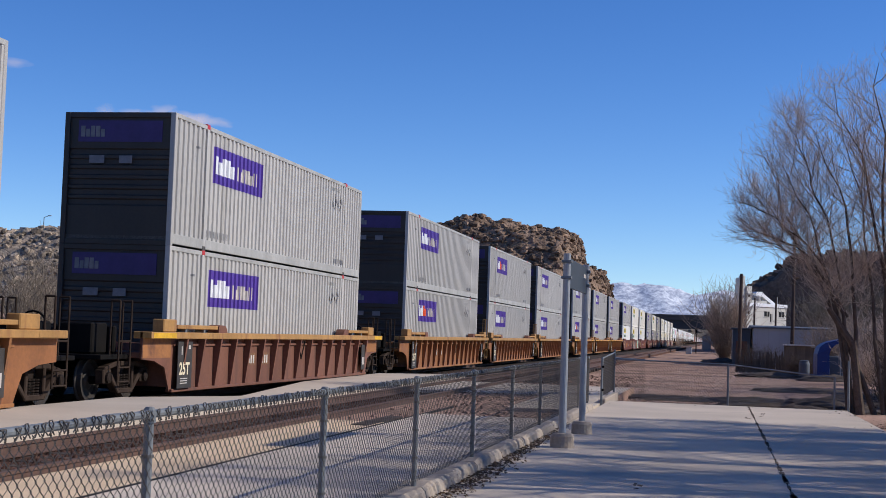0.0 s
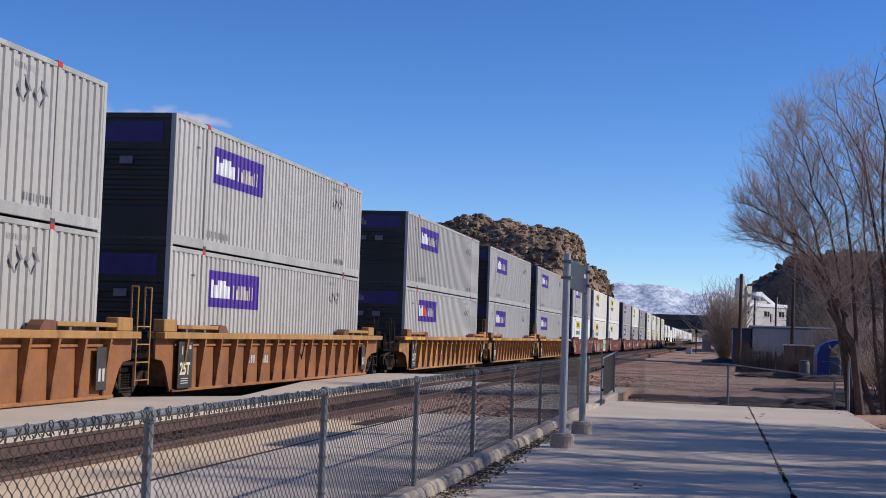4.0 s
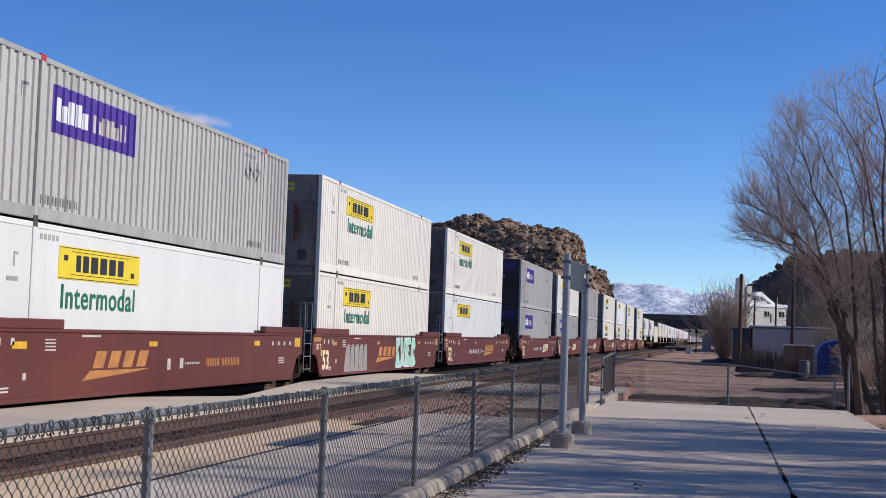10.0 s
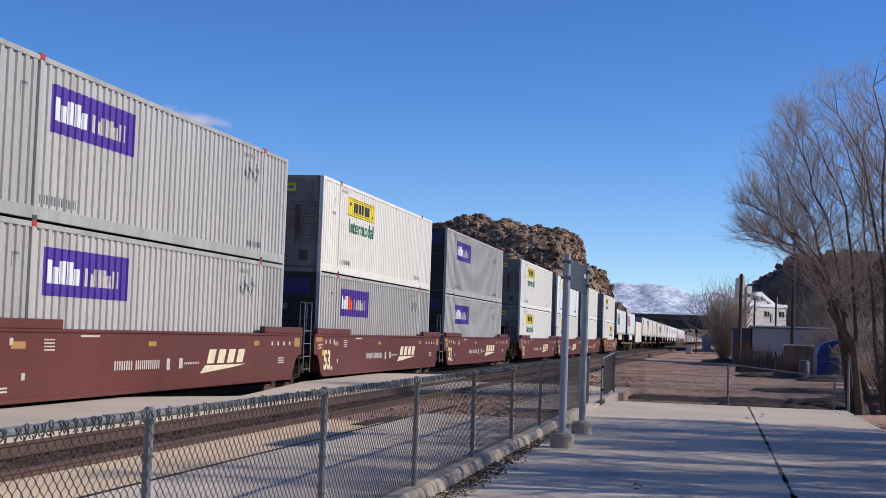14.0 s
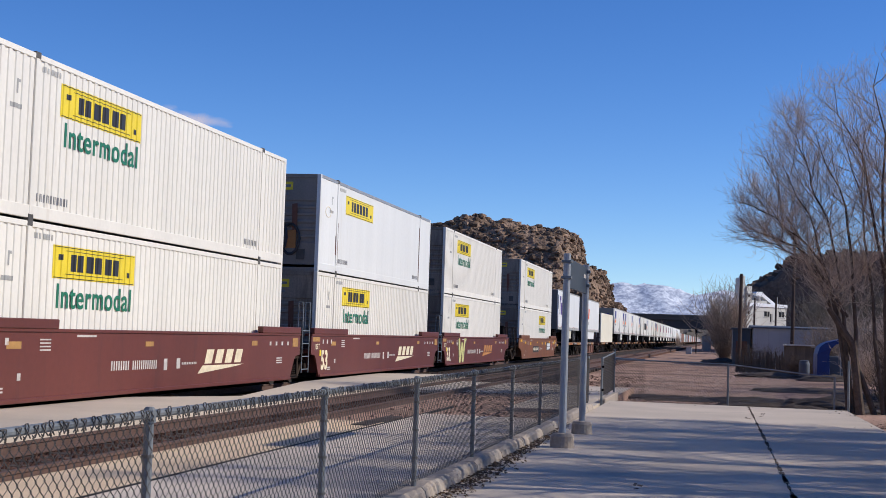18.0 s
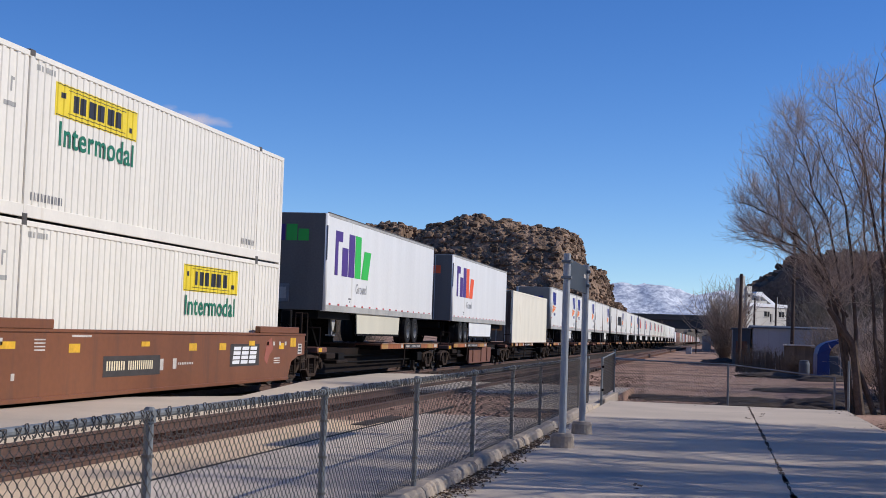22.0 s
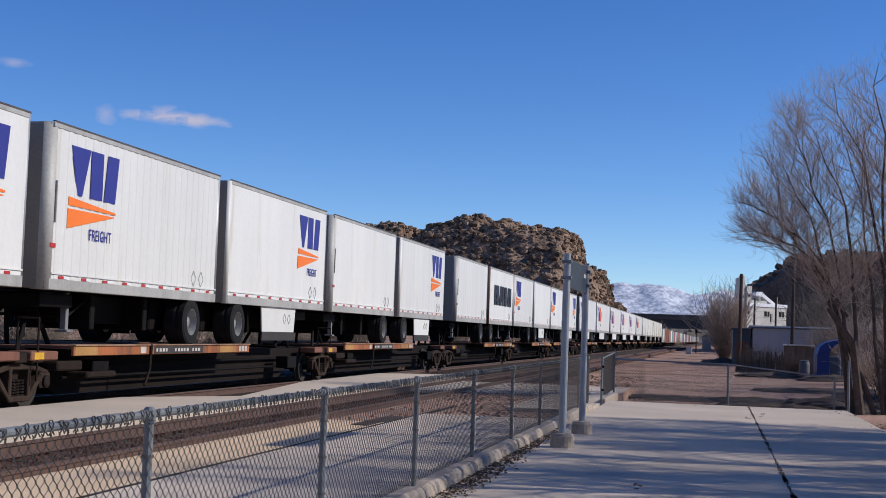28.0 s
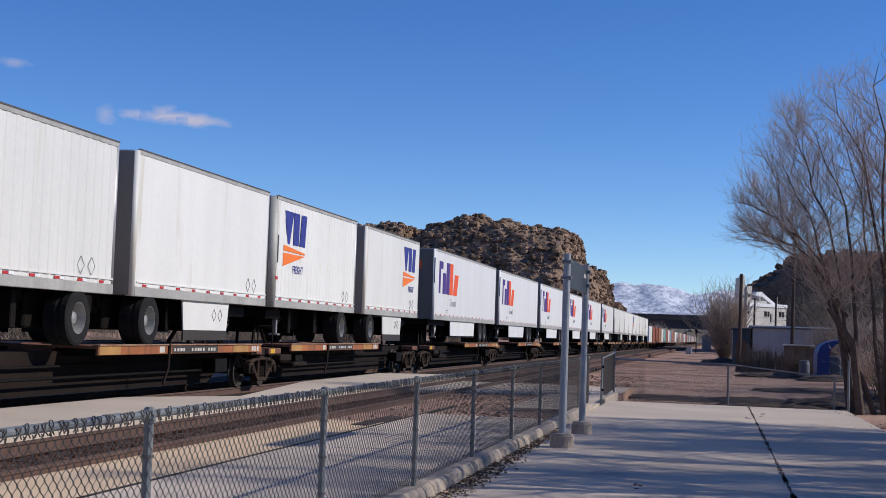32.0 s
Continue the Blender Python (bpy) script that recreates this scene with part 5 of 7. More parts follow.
def container53(style, name="shipping_container"):
    """53-foot container: local y runs along it, x = 0 is its middle, z = 0 its underside."""
    grey = style.startswith("parcel")
    ribbed_side = style not in ("haul_smooth", "haul_bare")
    bare = style == "haul_bare"
    paint = "greybox" if grey else "creamwhite" if style in ("haul", "haul_far") else "whitebox"
    railm = "railgrey" if grey else paint
    label = {"parcel": "grey corrugated intermodal container with purple logo panel",
             "parcel_red": "grey corrugated intermodal container with purple logo panel and orange lettering blocks",
             "haul": "white corrugated intermodal container with yellow logo sign and green word",
             "haul_far": "white corrugated intermodal container with yellow sign near one end",
             "haul_sign": "bright white corrugated container with one yellow sign",
             "haul_bare": "plain white container with rust-edged rails and spray-painted nose",
             "haul_smooth": "white smooth-sided intermodal container with yellow sign and grey rails"}[style]
    c = thing(name, label, "container", "containers on the train")
    pitch, depth = (0.285, 0.038) if grey else (0.25, 0.02)
    if not ribbed_side:
        pitch, depth = 1.22, 0.004
    p1, p2 = 1.98, LEN53 - 1.98
    for s in (1, -1):
        for a, b in ((0.12, p1 - 0.06), (p1 + 0.06, p2 - 0.06), (p2 + 0.06, LEN53 - 0.12)):
            part("side_panel", ribbed(bmesh.new(), s * (HALF - 0.012), a, b, 0.27, TALL - 0.1, pitch, depth, side=s), paint, c)
        x0, x1 = sorted((s * (HALF - 0.06), s * HALF))
        part("top_rail", boxes((x0, x1, 0.1, LEN53 - 0.1, TALL - 0.1, TALL), bevel=0.008), "alu" if bare else railm, c)
        part("bottom_rail", boxes((x0, x1, 0.1, LEN53 - 0.1, 0.05, 0.27), bevel=0.008), railm, c)
        for y in (p1, p2):
            a, b = sorted((s * (HALF - 0.06), s * (HALF + 0.006)))
            post = part("lift_post", boxes((a, b, y - 0.06, y + 0.06, 0.0, TALL + 0.01), bevel=0.006), paint, c)
            for z in (0.0, TALL - 0.09) if s > 0 else ():
                part("corner_casting", boxes((a - 0.05, b + 0.004, y - 0.09, y + 0.09, z, z + 0.12), bevel=0.01),
                     "redmark" if grey and z > 1 else "darkrail", post)
        for y in (0.0, LEN53 - 0.12):
            # the near post on the far side takes the shade-darkened end grey
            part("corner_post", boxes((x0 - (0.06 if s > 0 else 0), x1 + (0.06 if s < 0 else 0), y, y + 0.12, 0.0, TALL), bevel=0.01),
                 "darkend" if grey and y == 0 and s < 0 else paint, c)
    roof = bmesh.new()
    box(roof, -HALF + 0.05, HALF - 0.05, 0.05, LEN53 - 0.05, TALL - 0.05, TALL - 0.012)
    part("roof", roof, paint, c)
    part("floor", boxes((-HALF + 0.05, HALF - 0.05, 0.05, LEN53 - 0.05, 0.1, 0.2)), "darkrail", c)
    # end colours carry the shade of the near faces
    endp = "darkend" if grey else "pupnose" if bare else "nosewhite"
    # nose wall with pressed horizontal ribs
    bm = bmesh.new()
    rows = [(0.1, 0.0), (0.75, 0.0)]
    z = 0.85
    while z < 2.1:
        rows += [(z, 0.0), (z + 0.03, 0.03), (z + 0.13, 0.03), (z + 0.16, 0.0)]
        z += 0.22
    rows += [(2.2, 0.0), (TALL - 0.08, 0.0)]
    prev = None
    for z, d in rows:
        cur = (bm.verts.new((-HALF + 0.07, 0.05 + d, z)), bm.verts.new((HALF - 0.07, 0.05 + d, z)))
        if prev:
            bm.faces.new((prev[0], prev[1], cur[1], cur[0]))
        prev = cur
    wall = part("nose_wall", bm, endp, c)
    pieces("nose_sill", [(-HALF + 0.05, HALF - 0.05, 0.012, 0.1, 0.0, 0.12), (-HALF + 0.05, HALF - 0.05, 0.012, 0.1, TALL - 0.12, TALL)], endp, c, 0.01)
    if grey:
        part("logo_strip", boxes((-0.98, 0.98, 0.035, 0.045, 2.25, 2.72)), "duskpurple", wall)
        pieces("nose_plate", [(-0.7, -0.35, 0.03, 0.046, 1.78, 1.95), (0.0, 0.3, 0.03, 0.046, 1.78, 1.95)], "markgrey", wall)
        bm = bmesh.new()
        for yy, zz, w, h in glyph_bars(-0.92, 2.36, 0.24, (0.1, 0.09, 0.1, 0.1, 0.09), 0.02, low=(1, 4)):
            box(bm, yy, yy + w, 0.028, 0.036, zz, zz + h)
        part("logo_mark", bm, "markgrey", wall)
    else:
        part("logo_strip", boxes((-0.48, 0.42, 0.03, 0.046, 2.42, 2.66)), "brightyellow", wall)
        part("nose_lettering", boxes((-0.42, 0.36, 0.024, 0.032, 2.5, 2.58), (-0.4, 0.3, 0.03, 0.048, 2.26, 2.33)), "markgrey", wall)
        pieces("nose_vent", [(-0.4, -0.3, 0.02, 0.05, 0.45, 0.55), (0.1, 0.2, 0.02, 0.05, 0.45, 0.55), (0.6, 0.85, 0.02, 0.05, 0.35, 0.65)], "darkrail", wall)
        bm = bmesh.new()
        edge = [(0.42, 2.0), (0.58, 2.02), (0.6, 1.3), (0.56, 0.9), (0.52, 1.4), (0.48, 0.75), (0.44, 1.25)]
        for y in (0.036, 0.049):
            bm.faces.new([bm.verts.new((px_, y, z)) for px_, z in edge])
        part("rust_streak", bm, "rust", wall)
    # doors at the far end, each with two lock rods
    for s in (-1, 1):
        a, b = sorted((s * 0.01, s * (HALF - 0.09)))
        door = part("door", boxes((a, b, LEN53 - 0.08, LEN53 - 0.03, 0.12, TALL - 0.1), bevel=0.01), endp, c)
        rods("lock_rod", [((s * 0.35, LEN53 - 0.01, 0.1), (s * 0.35, LEN53 - 0.01, TALL - 0.1), 0.018),
                          ((s * 0.9, LEN53 - 0.01, 0.1), (s * 0.9, LEN53 - 0.01, TALL - 0.1), 0.018)], "alu", door)
    x = HALF - 0.012
    pi, de = (pitch, depth) if ribbed_side else (0, 0)
    if grey:
        y0 = 2.42
        sign = part("logo_panel", ribbed(bmesh.new(), x, y0, y0 + 3.58, 1.64, 2.5, pitch, depth, 0.004), "purple", c)
        bm = bmesh.new()
        for yy, zz, w, h in glyph_bars(y0 + 0.14, 1.86, 0.42, (0.24, 0.22, 0.24), 0.03, low=(1,)):
            ribbed(bm, x, yy, yy + w, zz, zz + h, pitch, depth, 0.009)
        part("logo_mark", bm, "white", sign)
        bm = bmesh.new()
        for yy, zz, w, h in glyph_bars(y0 + 0.96, 1.86, 0.42, (0.25, 0.24), 0.03, low=(1,)):
            ribbed(bm, x, yy, yy + w, zz, zz + h, pitch, depth, 0.009)
        part("logo_mark", bm, "redorange" if style == "parcel_red" else "white", sign)
        bm = bmesh.new()
        for yy, zz, w, h in glyph_bars(y0 + 1.62, 1.86, 0.34, (0.2, 0.14, 0.07, 0.06, 0.24, 0.16, 0.16, 0.06), 0.055, low=(1, 5)):
            ribbed(bm, x, yy, yy + w, zz, zz + h, pitch, depth, 0.009)
        part("logo_caption", bm, "dullwhite", sign)
        for k in range(2):
            bm = bmesh.new()
            yc = 12.95 + 0.6 * k
            for z, ln, dy in ((1.98, -0.2, 0.0), (1.98, 0.2, 0.0), (2.22, 0.2, -0.2), (2.22, -0.2, 0.2)):
                ribbed(bm, x, yc + dy - 0.05, yc + dy + 0.05, z, z + 0.24, pitch, depth, 0.006, lean=ln)
            part("placard", bm, "markgrey", c)
        stencil(c, x, glyph_bars(2.2, 0.34, 0.16, (0.04,) * 15, 0.055), "markgrey", "stencil", pitch, depth)
        stencil(c, x, glyph_bars(13.1, 0.34, 0.14, (0.035,) * 12, 0.05), "markgrey", "stencil", pitch, depth)
        stencil(c, x, [(1.3, 2.3, 0.22, 0.05), (1.3, 2.1, 0.06, 0.22)], "markgrey", "stencil", pitch, depth)
        stencil(c, x, glyph_bars(12.6, 2.55, 0.1, (0.1,) * 6, 0.05), "railgrey", "stencil", pitch, depth)
    else:
        y0 = 9.3 if style == "haul_far" else 2.93
        zt = 2.56
        if ribbed_side:
            sign = part("logo_panel", ribbed(bmesh.new(), x, y0, y0 + 3.55, zt - 0.6, zt, pitch, depth, 0.004), "brightyellow", c)
            draw = lambda bm, yy, zz, w, h: ribbed(bm, x, yy, yy + w, zz, zz + h, pitch, depth, 0.01)
        else:
            sign = part("logo_panel", boxes((x, x + 0.006, y0, y0 + 3.55, zt - 0.6, zt)), "brightyellow", c)
            draw = lambda bm, yy, zz, w, h: box(bm, x + 0.004, x + 0.011, yy, yy + w, zz, zz + h)
        bm = bmesh.new()
        for yy, zz, w, h in glyph_bars(y0 + 0.7, zt - 0.45, 0.31, (0.22, 0.28, 0.34, 0.34, 0.34, 0.3), 0.06):
            draw(bm, yy, zz, w * 0.86, h)
        part("logo_mark", bm, "ink", sign)["kind"] = "stuff"
        bm = bmesh.new()
        for yy, zz, w, h in ((y0 + 0.04, zt - 0.03, 3.47, 0.012), (y0 + 0.04, zt - 0.585, 3.47, 0.012), (y0 + 0.5, zt - 0.51, 2.5, 0.01), (y0 + 0.5, zt - 0.09, 2.5, 0.01),
                             (y0 + 0.2, zt - 0.26, 0.16, 0.1), (y0 + 3.14, zt - 0.46, 0.16, 0.1)):
            draw(bm, yy, zz, w, h)
        part("logo_border", bm, "ink", sign)
        if style == "haul_sign":
            pass
        elif not bare:
            me = lettering("Intermodal", 0.62, 1.1, 0.014, 1.09)
            me.materials.append(M["darkgreen"])
            part("lettering", me, "", c, "green lettering", at=pose(x + 0.006, y0 + 0.12, zt - 1.12))
        else:
            # rounded spray-paint scrawl on the nose, a pale ring on the side
            for k, (cx, cz, rx, rz) in enumerate(((-0.55, 1.05, 0.32, 0.5), (-0.05, 1.0, 0.34, 0.55), (0.4, 0.95, 0.28, 0.45))):
                bm = loop_tube([(cx + rx * math.cos(q * math.tau / 14), 0.03, cz + rz * math.sin(q * math.tau / 14)) for q in range(14)], 0.045)
                part("spray_paint", bm, "ink", wall)
                part("spray_paint", boxes((cx - rx * 0.6, cx + rx * 0.6, 0.035, 0.049, cz - rz * 0.6, cz + rz * 0.6)), "gold", wall)
            bm = loop_tube([(x, 0.95 + 0.3 * math.cos(q * math.tau / 12), 1.85 + 0.16 * math.sin(q * math.tau / 12)) for q in range(12)], 0.012, 4)
            part("ring_mark", bm, "cream", c)
            pieces("rust_edge", [(x, x + 0.016, p1 + 0.08, p1 + 0.11, 0.3, 1.6), (x, x + 0.016, p2 - 0.12, p2 - 0.08, 0.3, 2.4), (x, x + 0.016, p1 - 0.12, p1 - 0.09, 0.6, 1.2)], "rust", c)
        stencil(c, x, glyph_bars(2.2, 0.36, 0.14, (0.035,) * 14, 0.05), "markgrey", "stencil", pi, de)
        stencil(c, x, glyph_bars(13.0, 0.36, 0.14, (0.035,) * 12, 0.05), "markgrey", "stencil", pi, de)
        stencil(c, x, glyph_bars(2.2, 2.62, 0.1, (0.1,) * 5, 0.05), "railgrey", "stencil", pi, de)
        stencil(c, x, [(1.3, 2.3, 0.16, 0.05), (1.3, 2.1, 0.05, 0.2), (1.1, 1.85, 0.4, 0.08)], "railgrey", "stencil", pi, de)
    return c




def truck_meshes():
    d = {}
    d["bolster"] = mesh_of("truck", boxes((-1.05, 1.05, -0.2, 0.2, 0.5, 0.72), bevel=0.03), "truck")
    # cast side frame with an open window round the springs
    bm = bmesh.new()
    for piece in ([(-1.0, 0.6), (-0.42, 0.7), (0.42, 0.7), (1.0, 0.6), (1.0, 0.68), (0.45, 0.8), (-0.45, 0.8), (-1.0, 0.68)],
                  [(-1.06, 0.36), (-0.72, 0.36), (-0.7, 0.64), (-1.08, 0.64)], [(0.72, 0.36), (1.06, 0.36), (1.08, 0.64), (0.7, 0.64)],
                  [(-0.76, 0.5), (-0.72, 0.62), (-0.34, 0.27), (-0.34, 0.15)], [(0.34, 0.15), (0.34, 0.27), (0.72, 0.62), (0.76, 0.5)],
                  [(-0.36, 0.15), (0.36, 0.15), (0.36, 0.25), (-0.36, 0.25)], [(-0.38, 0.2), (-0.28, 0.2), (-0.28, 0.74), (-0.38, 0.74)], [(0.28, 0.2), (0.38, 0.2), (0.38, 0.74), (0.28, 0.74)]):
        one = prism(piece, -0.09, 0.09)
        bmesh.ops.bevel(one, geom=one.edges[:], offset=0.018, segments=1, affect='EDGES')
        me = bpy.data.meshes.new("piece")
        one.to_mesh(me)
        one.free()
        bm.from_mesh(me)
        bpy.data.meshes.remove(me)
    d["frame"] = mesh_of("side_frame", bm, "truckframe")
    d["cap"] = mesh_of("bearing_cap", lathe([(0, 0.05), (0.02, 0.11), (0.08, 0.11), (0.1, 0.07)], 12), "truck")
    bm = bmesh.new()
    for y in (-0.16, 0.0, 0.16):
        for k in range(6):
            tube(bm, (0, y, 0.25 + k * 0.05), (0, y, 0.278 + k * 0.05), 0.07, n=10)
    d["spring"] = mesh_of("spring", bm, "truck")
    d["wheel"] = mesh_of("wheel", lathe([(-0.07, 0.1), (-0.07, 0.3), (-0.05, 0.33), (-0.07, 0.46), (-0.04, 0.46), (-0.02, 0.43), (0.07, 0.42), (0.07, 0.36), (0.02, 0.33), (0.02, 0.2), (0.07, 0.12), (0.07, 0.05)], 24), "wheel")
    d["axle"] = mesh_of("axle", tubes(((-1.0, 0, 0.42), (1.0, 0, 0.42), 0.08), n=10), "black")
    return d


TRUCK = truck_meshes()


def truck(parent, y):
    t = part("truck", TRUCK["bolster"], "", parent, "dusty brown railway bogie", at=pose(0, y, 0))
    for s in (-1, 1):
        part("side_frame", TRUCK["frame"], "", t, at=pose(s * 1.1, 0, 0))
        if s > 0:
            part("spring", TRUCK["spring"], "", t, at=pose(s * 1.1, 0, 0))["kind"] = "stuff"
        for yy in (-0.88, 0.88):
            part("wheel", TRUCK["wheel"], "", t, at=pose(s * 0.76, yy, 0.42, 0, 0, 0 if s > 0 else 180))
            if s > 0:
                part("bearing_cap", TRUCK["cap"], "", t, at=pose(1.16, yy, 0.48))
    for yy in (-0.88, 0.88):
        part("axle", TRUCK["axle"], "", t, at=pose(0, yy, 0))
    return t


def well_car(style, near_free, far_free, extra=""):
    """Well car for one container stack; local y = 0 at the container's near end, z = 0 on the rails."""
    body = {"orange": "orange", "amber": "amber", "rust": "rust", "maroon": "maroon", "brown": "brownred"}[style]
    panel = {"orange": "orangepanel", "amber": "amber"}.get(style, body)
    label = {"orange": "golden orange ribbed railway well car with rust stains", "amber": "bright orange ribbed railway well car with yellow top edge",
             "rust": "weathered brown ribbed railway well car with yellow top edge",
             "maroon": "maroon smooth-sided railway well car with stencilled markings",
             "brown": "brown-red railway well car with spray-painted side"}[style]
    c = thing("well_car", label, "railway car", "well cars of the train")
    W = 1.53
    ribs = style in ("orange", "rust", "amber")
    top = 1.40 if ribs else 1.42
    low = 0.14 if ribs else 0.19
    yn, yf = (-1.8 if near_free else -1.15), (17.95 if far_free else 17.3)
    outline = [(yn, top), (yn, 0.84), (yn * 0.62 - 0.05, 0.8), (-0.6, 0.66), (-0.3, low), (16.45, low), (16.75, 0.66), ((yf - 16.15) * 0.62 + 16.2, 0.8), (yf, 0.84), (yf, top)]
    for s in (1, -1):
        x0, x1 = sorted((s * (W - 0.05), s * W))
        bm = prism(outline, x0, x1)
        part("side_sill", bm, panel, c)
        xa, xb = sorted((s * (W - 0.2), s * (W + (0.2 if ribs else 0.1))))
        if ribs:
            part("top_chord", boxes((xa, xb, yn, yf, top - 0.14, top), bevel=0.012), "amber" if style == "amber" else "amberedge", c)
            part("bottom_chord", boxes((*sorted((s * (W - 0.1), s * (W + 0.06))), -0.28, 16.43, low - 0.02, low + 0.05), bevel=0.012), body, c)
            # ribs are gussets, deep under the chord and thin at the foot
            bm = bmesh.new()
            face = [((W - 0.01) * s, low + 0.05), ((W + 0.06) * s, low + 0.05), ((W + 0.195) * s, top - 0.14), ((W - 0.01) * s, top - 0.14)]
            ends = [[bm.verts.new((px_, (w0 if z < 1 else w1), z)) for px_, z in face] for w0, w1 in ((-0.03, -0.04), (0.03, 0.04))]
            bm.faces.new(ends[0])
            bm.faces.new(ends[1][::-1])
            for k in range(4):
                bm.faces.new((ends[0][k], ends[1][k], ends[1][(k + 1) % 4], ends[0][(k + 1) % 4]))
            bmesh.ops.recalc_face_normals(bm, faces=bm.faces[:])
            rib = mesh_of("rib", bm, body)
            for i in range(16):
                part("rib", rib, "", c, at=pose(0, 0.2 + i * 1.05, 0))
            a, b = sorted((s * (W + 0.2), s * (W + 0.204)))
            marks = [] if s < 0 else [(yn + 0.1, -0.5), (16.9, yf - 0.1)] + ([(0.4, 1.0), (1.2, 1.75), (4.8, 5.5), (9.1, 9.6), (13.9, 14.6)] if style == "amber" else [])
            pieces("yellow_edge", [(a, b, y0, y1, top - 0.125, top - 0.015) for y0, y1 in marks], "amberedge" if style == "orange" else "yellow", c)
            # narrow ledge behind the ribs, raised end blocks and the container guides
            part("ledge", boxes((*sorted((s * W, s * (W + 0.05))), -0.2, 16.35, 1.1, 1.15), bevel=0.008), body, c)
            ga, gb = sorted((s * (W - 0.16), s * (W + 0.1)))
            gold = "amber" if style == "amber" else "amberedge"
            for y0, y1 in ((-0.95, -0.25), (16.4, 17.1)) if s > 0 else ():
                part("end_block", boxes((ga, gb, y0, y1, top, top + 0.27), bevel=0.02), gold, c)
            for y0, y1 in ((-0.2, 2.25), (13.9, 16.35)) if s > 0 else ():
                part("guide_plate", boxes((ga, gb, y0, y1, top + 0.07, top + 0.16), bevel=0.012), gold, c)
                pieces("guide_foot", [(ga + 0.02, gb - 0.02, y, y + 0.1, top, top + 0.07) for y in (y0 + 0.5, y0 + 1.6)], "galv", c)
            for y0, d in ((2.3, 1), (13.85, -1)) if s > 0 else ():
                part("guide_bracket", prism([(y0, top), (y0, top + 0.14), (y0 + d * 0.1, top + 0.18), (y0 + d * 0.45, top + 0.17), (y0 + d * 0.55, top + 0.08), (y0 + d * 0.6, top)], ga, gb), "rust", c)
            if style == "rust":
                e0, e1 = sorted((s * W, s * (W + 0.006)))
                pieces("end_panel", [(e0, e1, yn + 0.03, -0.3, 0.86, top - 0.14), (e0, e1, 16.6, yf - 0.03, 0.86, top - 0.14)], "orange", c, label="golden end panel")
            e0, e1 = sorted((s * (W + 0.1), s * (W + 0.12)))
            board = part("stencil_board", boxes((e0, e1, -0.16, 0.66, 0.2, 1.2), bevel=0.004), "board", c, "black load board")
            if s > 0:
                me = lettering("25T", 0.36, 0.98, 0.03, 1.05)
                me.materials.append(M["cream"])
                part("lettering", me, "", board, "cream stencilled lettering", at=pose(e1 + 0.004, -0.08, 0.5))
                stencil(board, e1 + 0.002, [(0.0, 0.4 - 0.05 * i, 0.4, 0.02) for i in range(3)] + [(0.02, 0.92, 0.05, 0.18), (0.42, 1.04, 0.12, 0.08)], "dullwhite")
                part("stencil_board", boxes((e0, e1, 15.5, 15.95, 0.3, 1.1), bevel=0.004), "board", c, "black load board")
                pieces("stencil_bar", [(e1 + 0.002, e1 + 0.005, 15.58 + 0.16 * i, 15.68 + 0.16 * i, 0.46, 0.7) for i in range(2)], "dullwhite", c)
                part("number_field", boxes((W + 0.001, W + 0.004, 4.48, 5.26, 0.62, 0.92)), "orangestain", c)
                part("number_field", boxes((W + 0.001, W + 0.004, 5.52, 6.3, 0.62, 0.92)), "orangestain", c)
                stencil(c, W + 0.005, [(4.55 + 0.17 * i, 0.66, 0.1, 0.2) for i in range(4)] + [(5.6 + 0.17 * i, 0.66, 0.1, 0.2) for i in range(4)], "dullwhite")
                part("hanger", tubes(((W + 0.08, 8.7, 1.2), (W + 0.08, 8.95, 0.72), 0.018), ((W + 0.08, 8.95, 0.72), (W + 0.08, 9.25, 1.2), 0.018), n=5), "black", c, "dark hanging chain")
                if extra == "scrawl":
                    rnd = random.Random(8)
                    for y0 in (0.0, 1.35, 2.5, 3.55, 4.6):
                        px_ = W + (0.124 if y0 == 0 else 0.006)
                        for k in range(5):
                            q, z = y0 + rnd.uniform(0.0, 0.3), rnd.uniform(0.72, 1.0)
                            part("spray_paint", prism([(q, z), (q + 0.03, z - 0.01), (q + 0.3, z + rnd.uniform(-0.12, 0.16)), (q + 0.27, z + rnd.uniform(0.0, 0.2))], px_, px_ + 0.003), "dullwhite", c, "white sprayed scrawl")
        else:
            part("top_chord", boxes((xa, s * (W + 0.03) if s > 0 else xb, yn, yf, top - 0.06, top) if s > 0 else (s * (W + 0.03), xb, yn, yf, top - 0.06, top), bevel=0.01), body, c)
            part("end_gusset", boxes((x0 - 0.05, x1 + 0.05, -1.0, 2.7, top, top + 0.17), bevel=0.015), body, c)
            part("end_gusset", boxes((x0 - 0.05, x1 + 0.05, 13.9, 17.2, top, top + 0.17), bevel=0.015), body, c)
            part("bottom_chord", boxes((x0 - 0.04, x1 + 0.04, -0.28, 16.43, low - 0.02, low + 0.06), bevel=0.01), body, c)
    # well floor and bulkheads
    part("well_floor", boxes((-W + 0.1, W - 0.1, -0.2, 16.3, low, low + 0.08)), "black", c)
    for y in (-0.35, 16.35):
        part("bulkhead", boxes((-W + 0.06, W - 0.06, y, y + 0.12, low + 0.1, 1.15), bevel=0.01), body, c)
    for y, y2 in ((yn + 0.02, -0.4), (16.55, yf - 0.02)):
        part("end_deck", boxes((-W + 0.06, W - 0.06, y, y2, 0.86, 0.98), bevel=0.01), body, c)
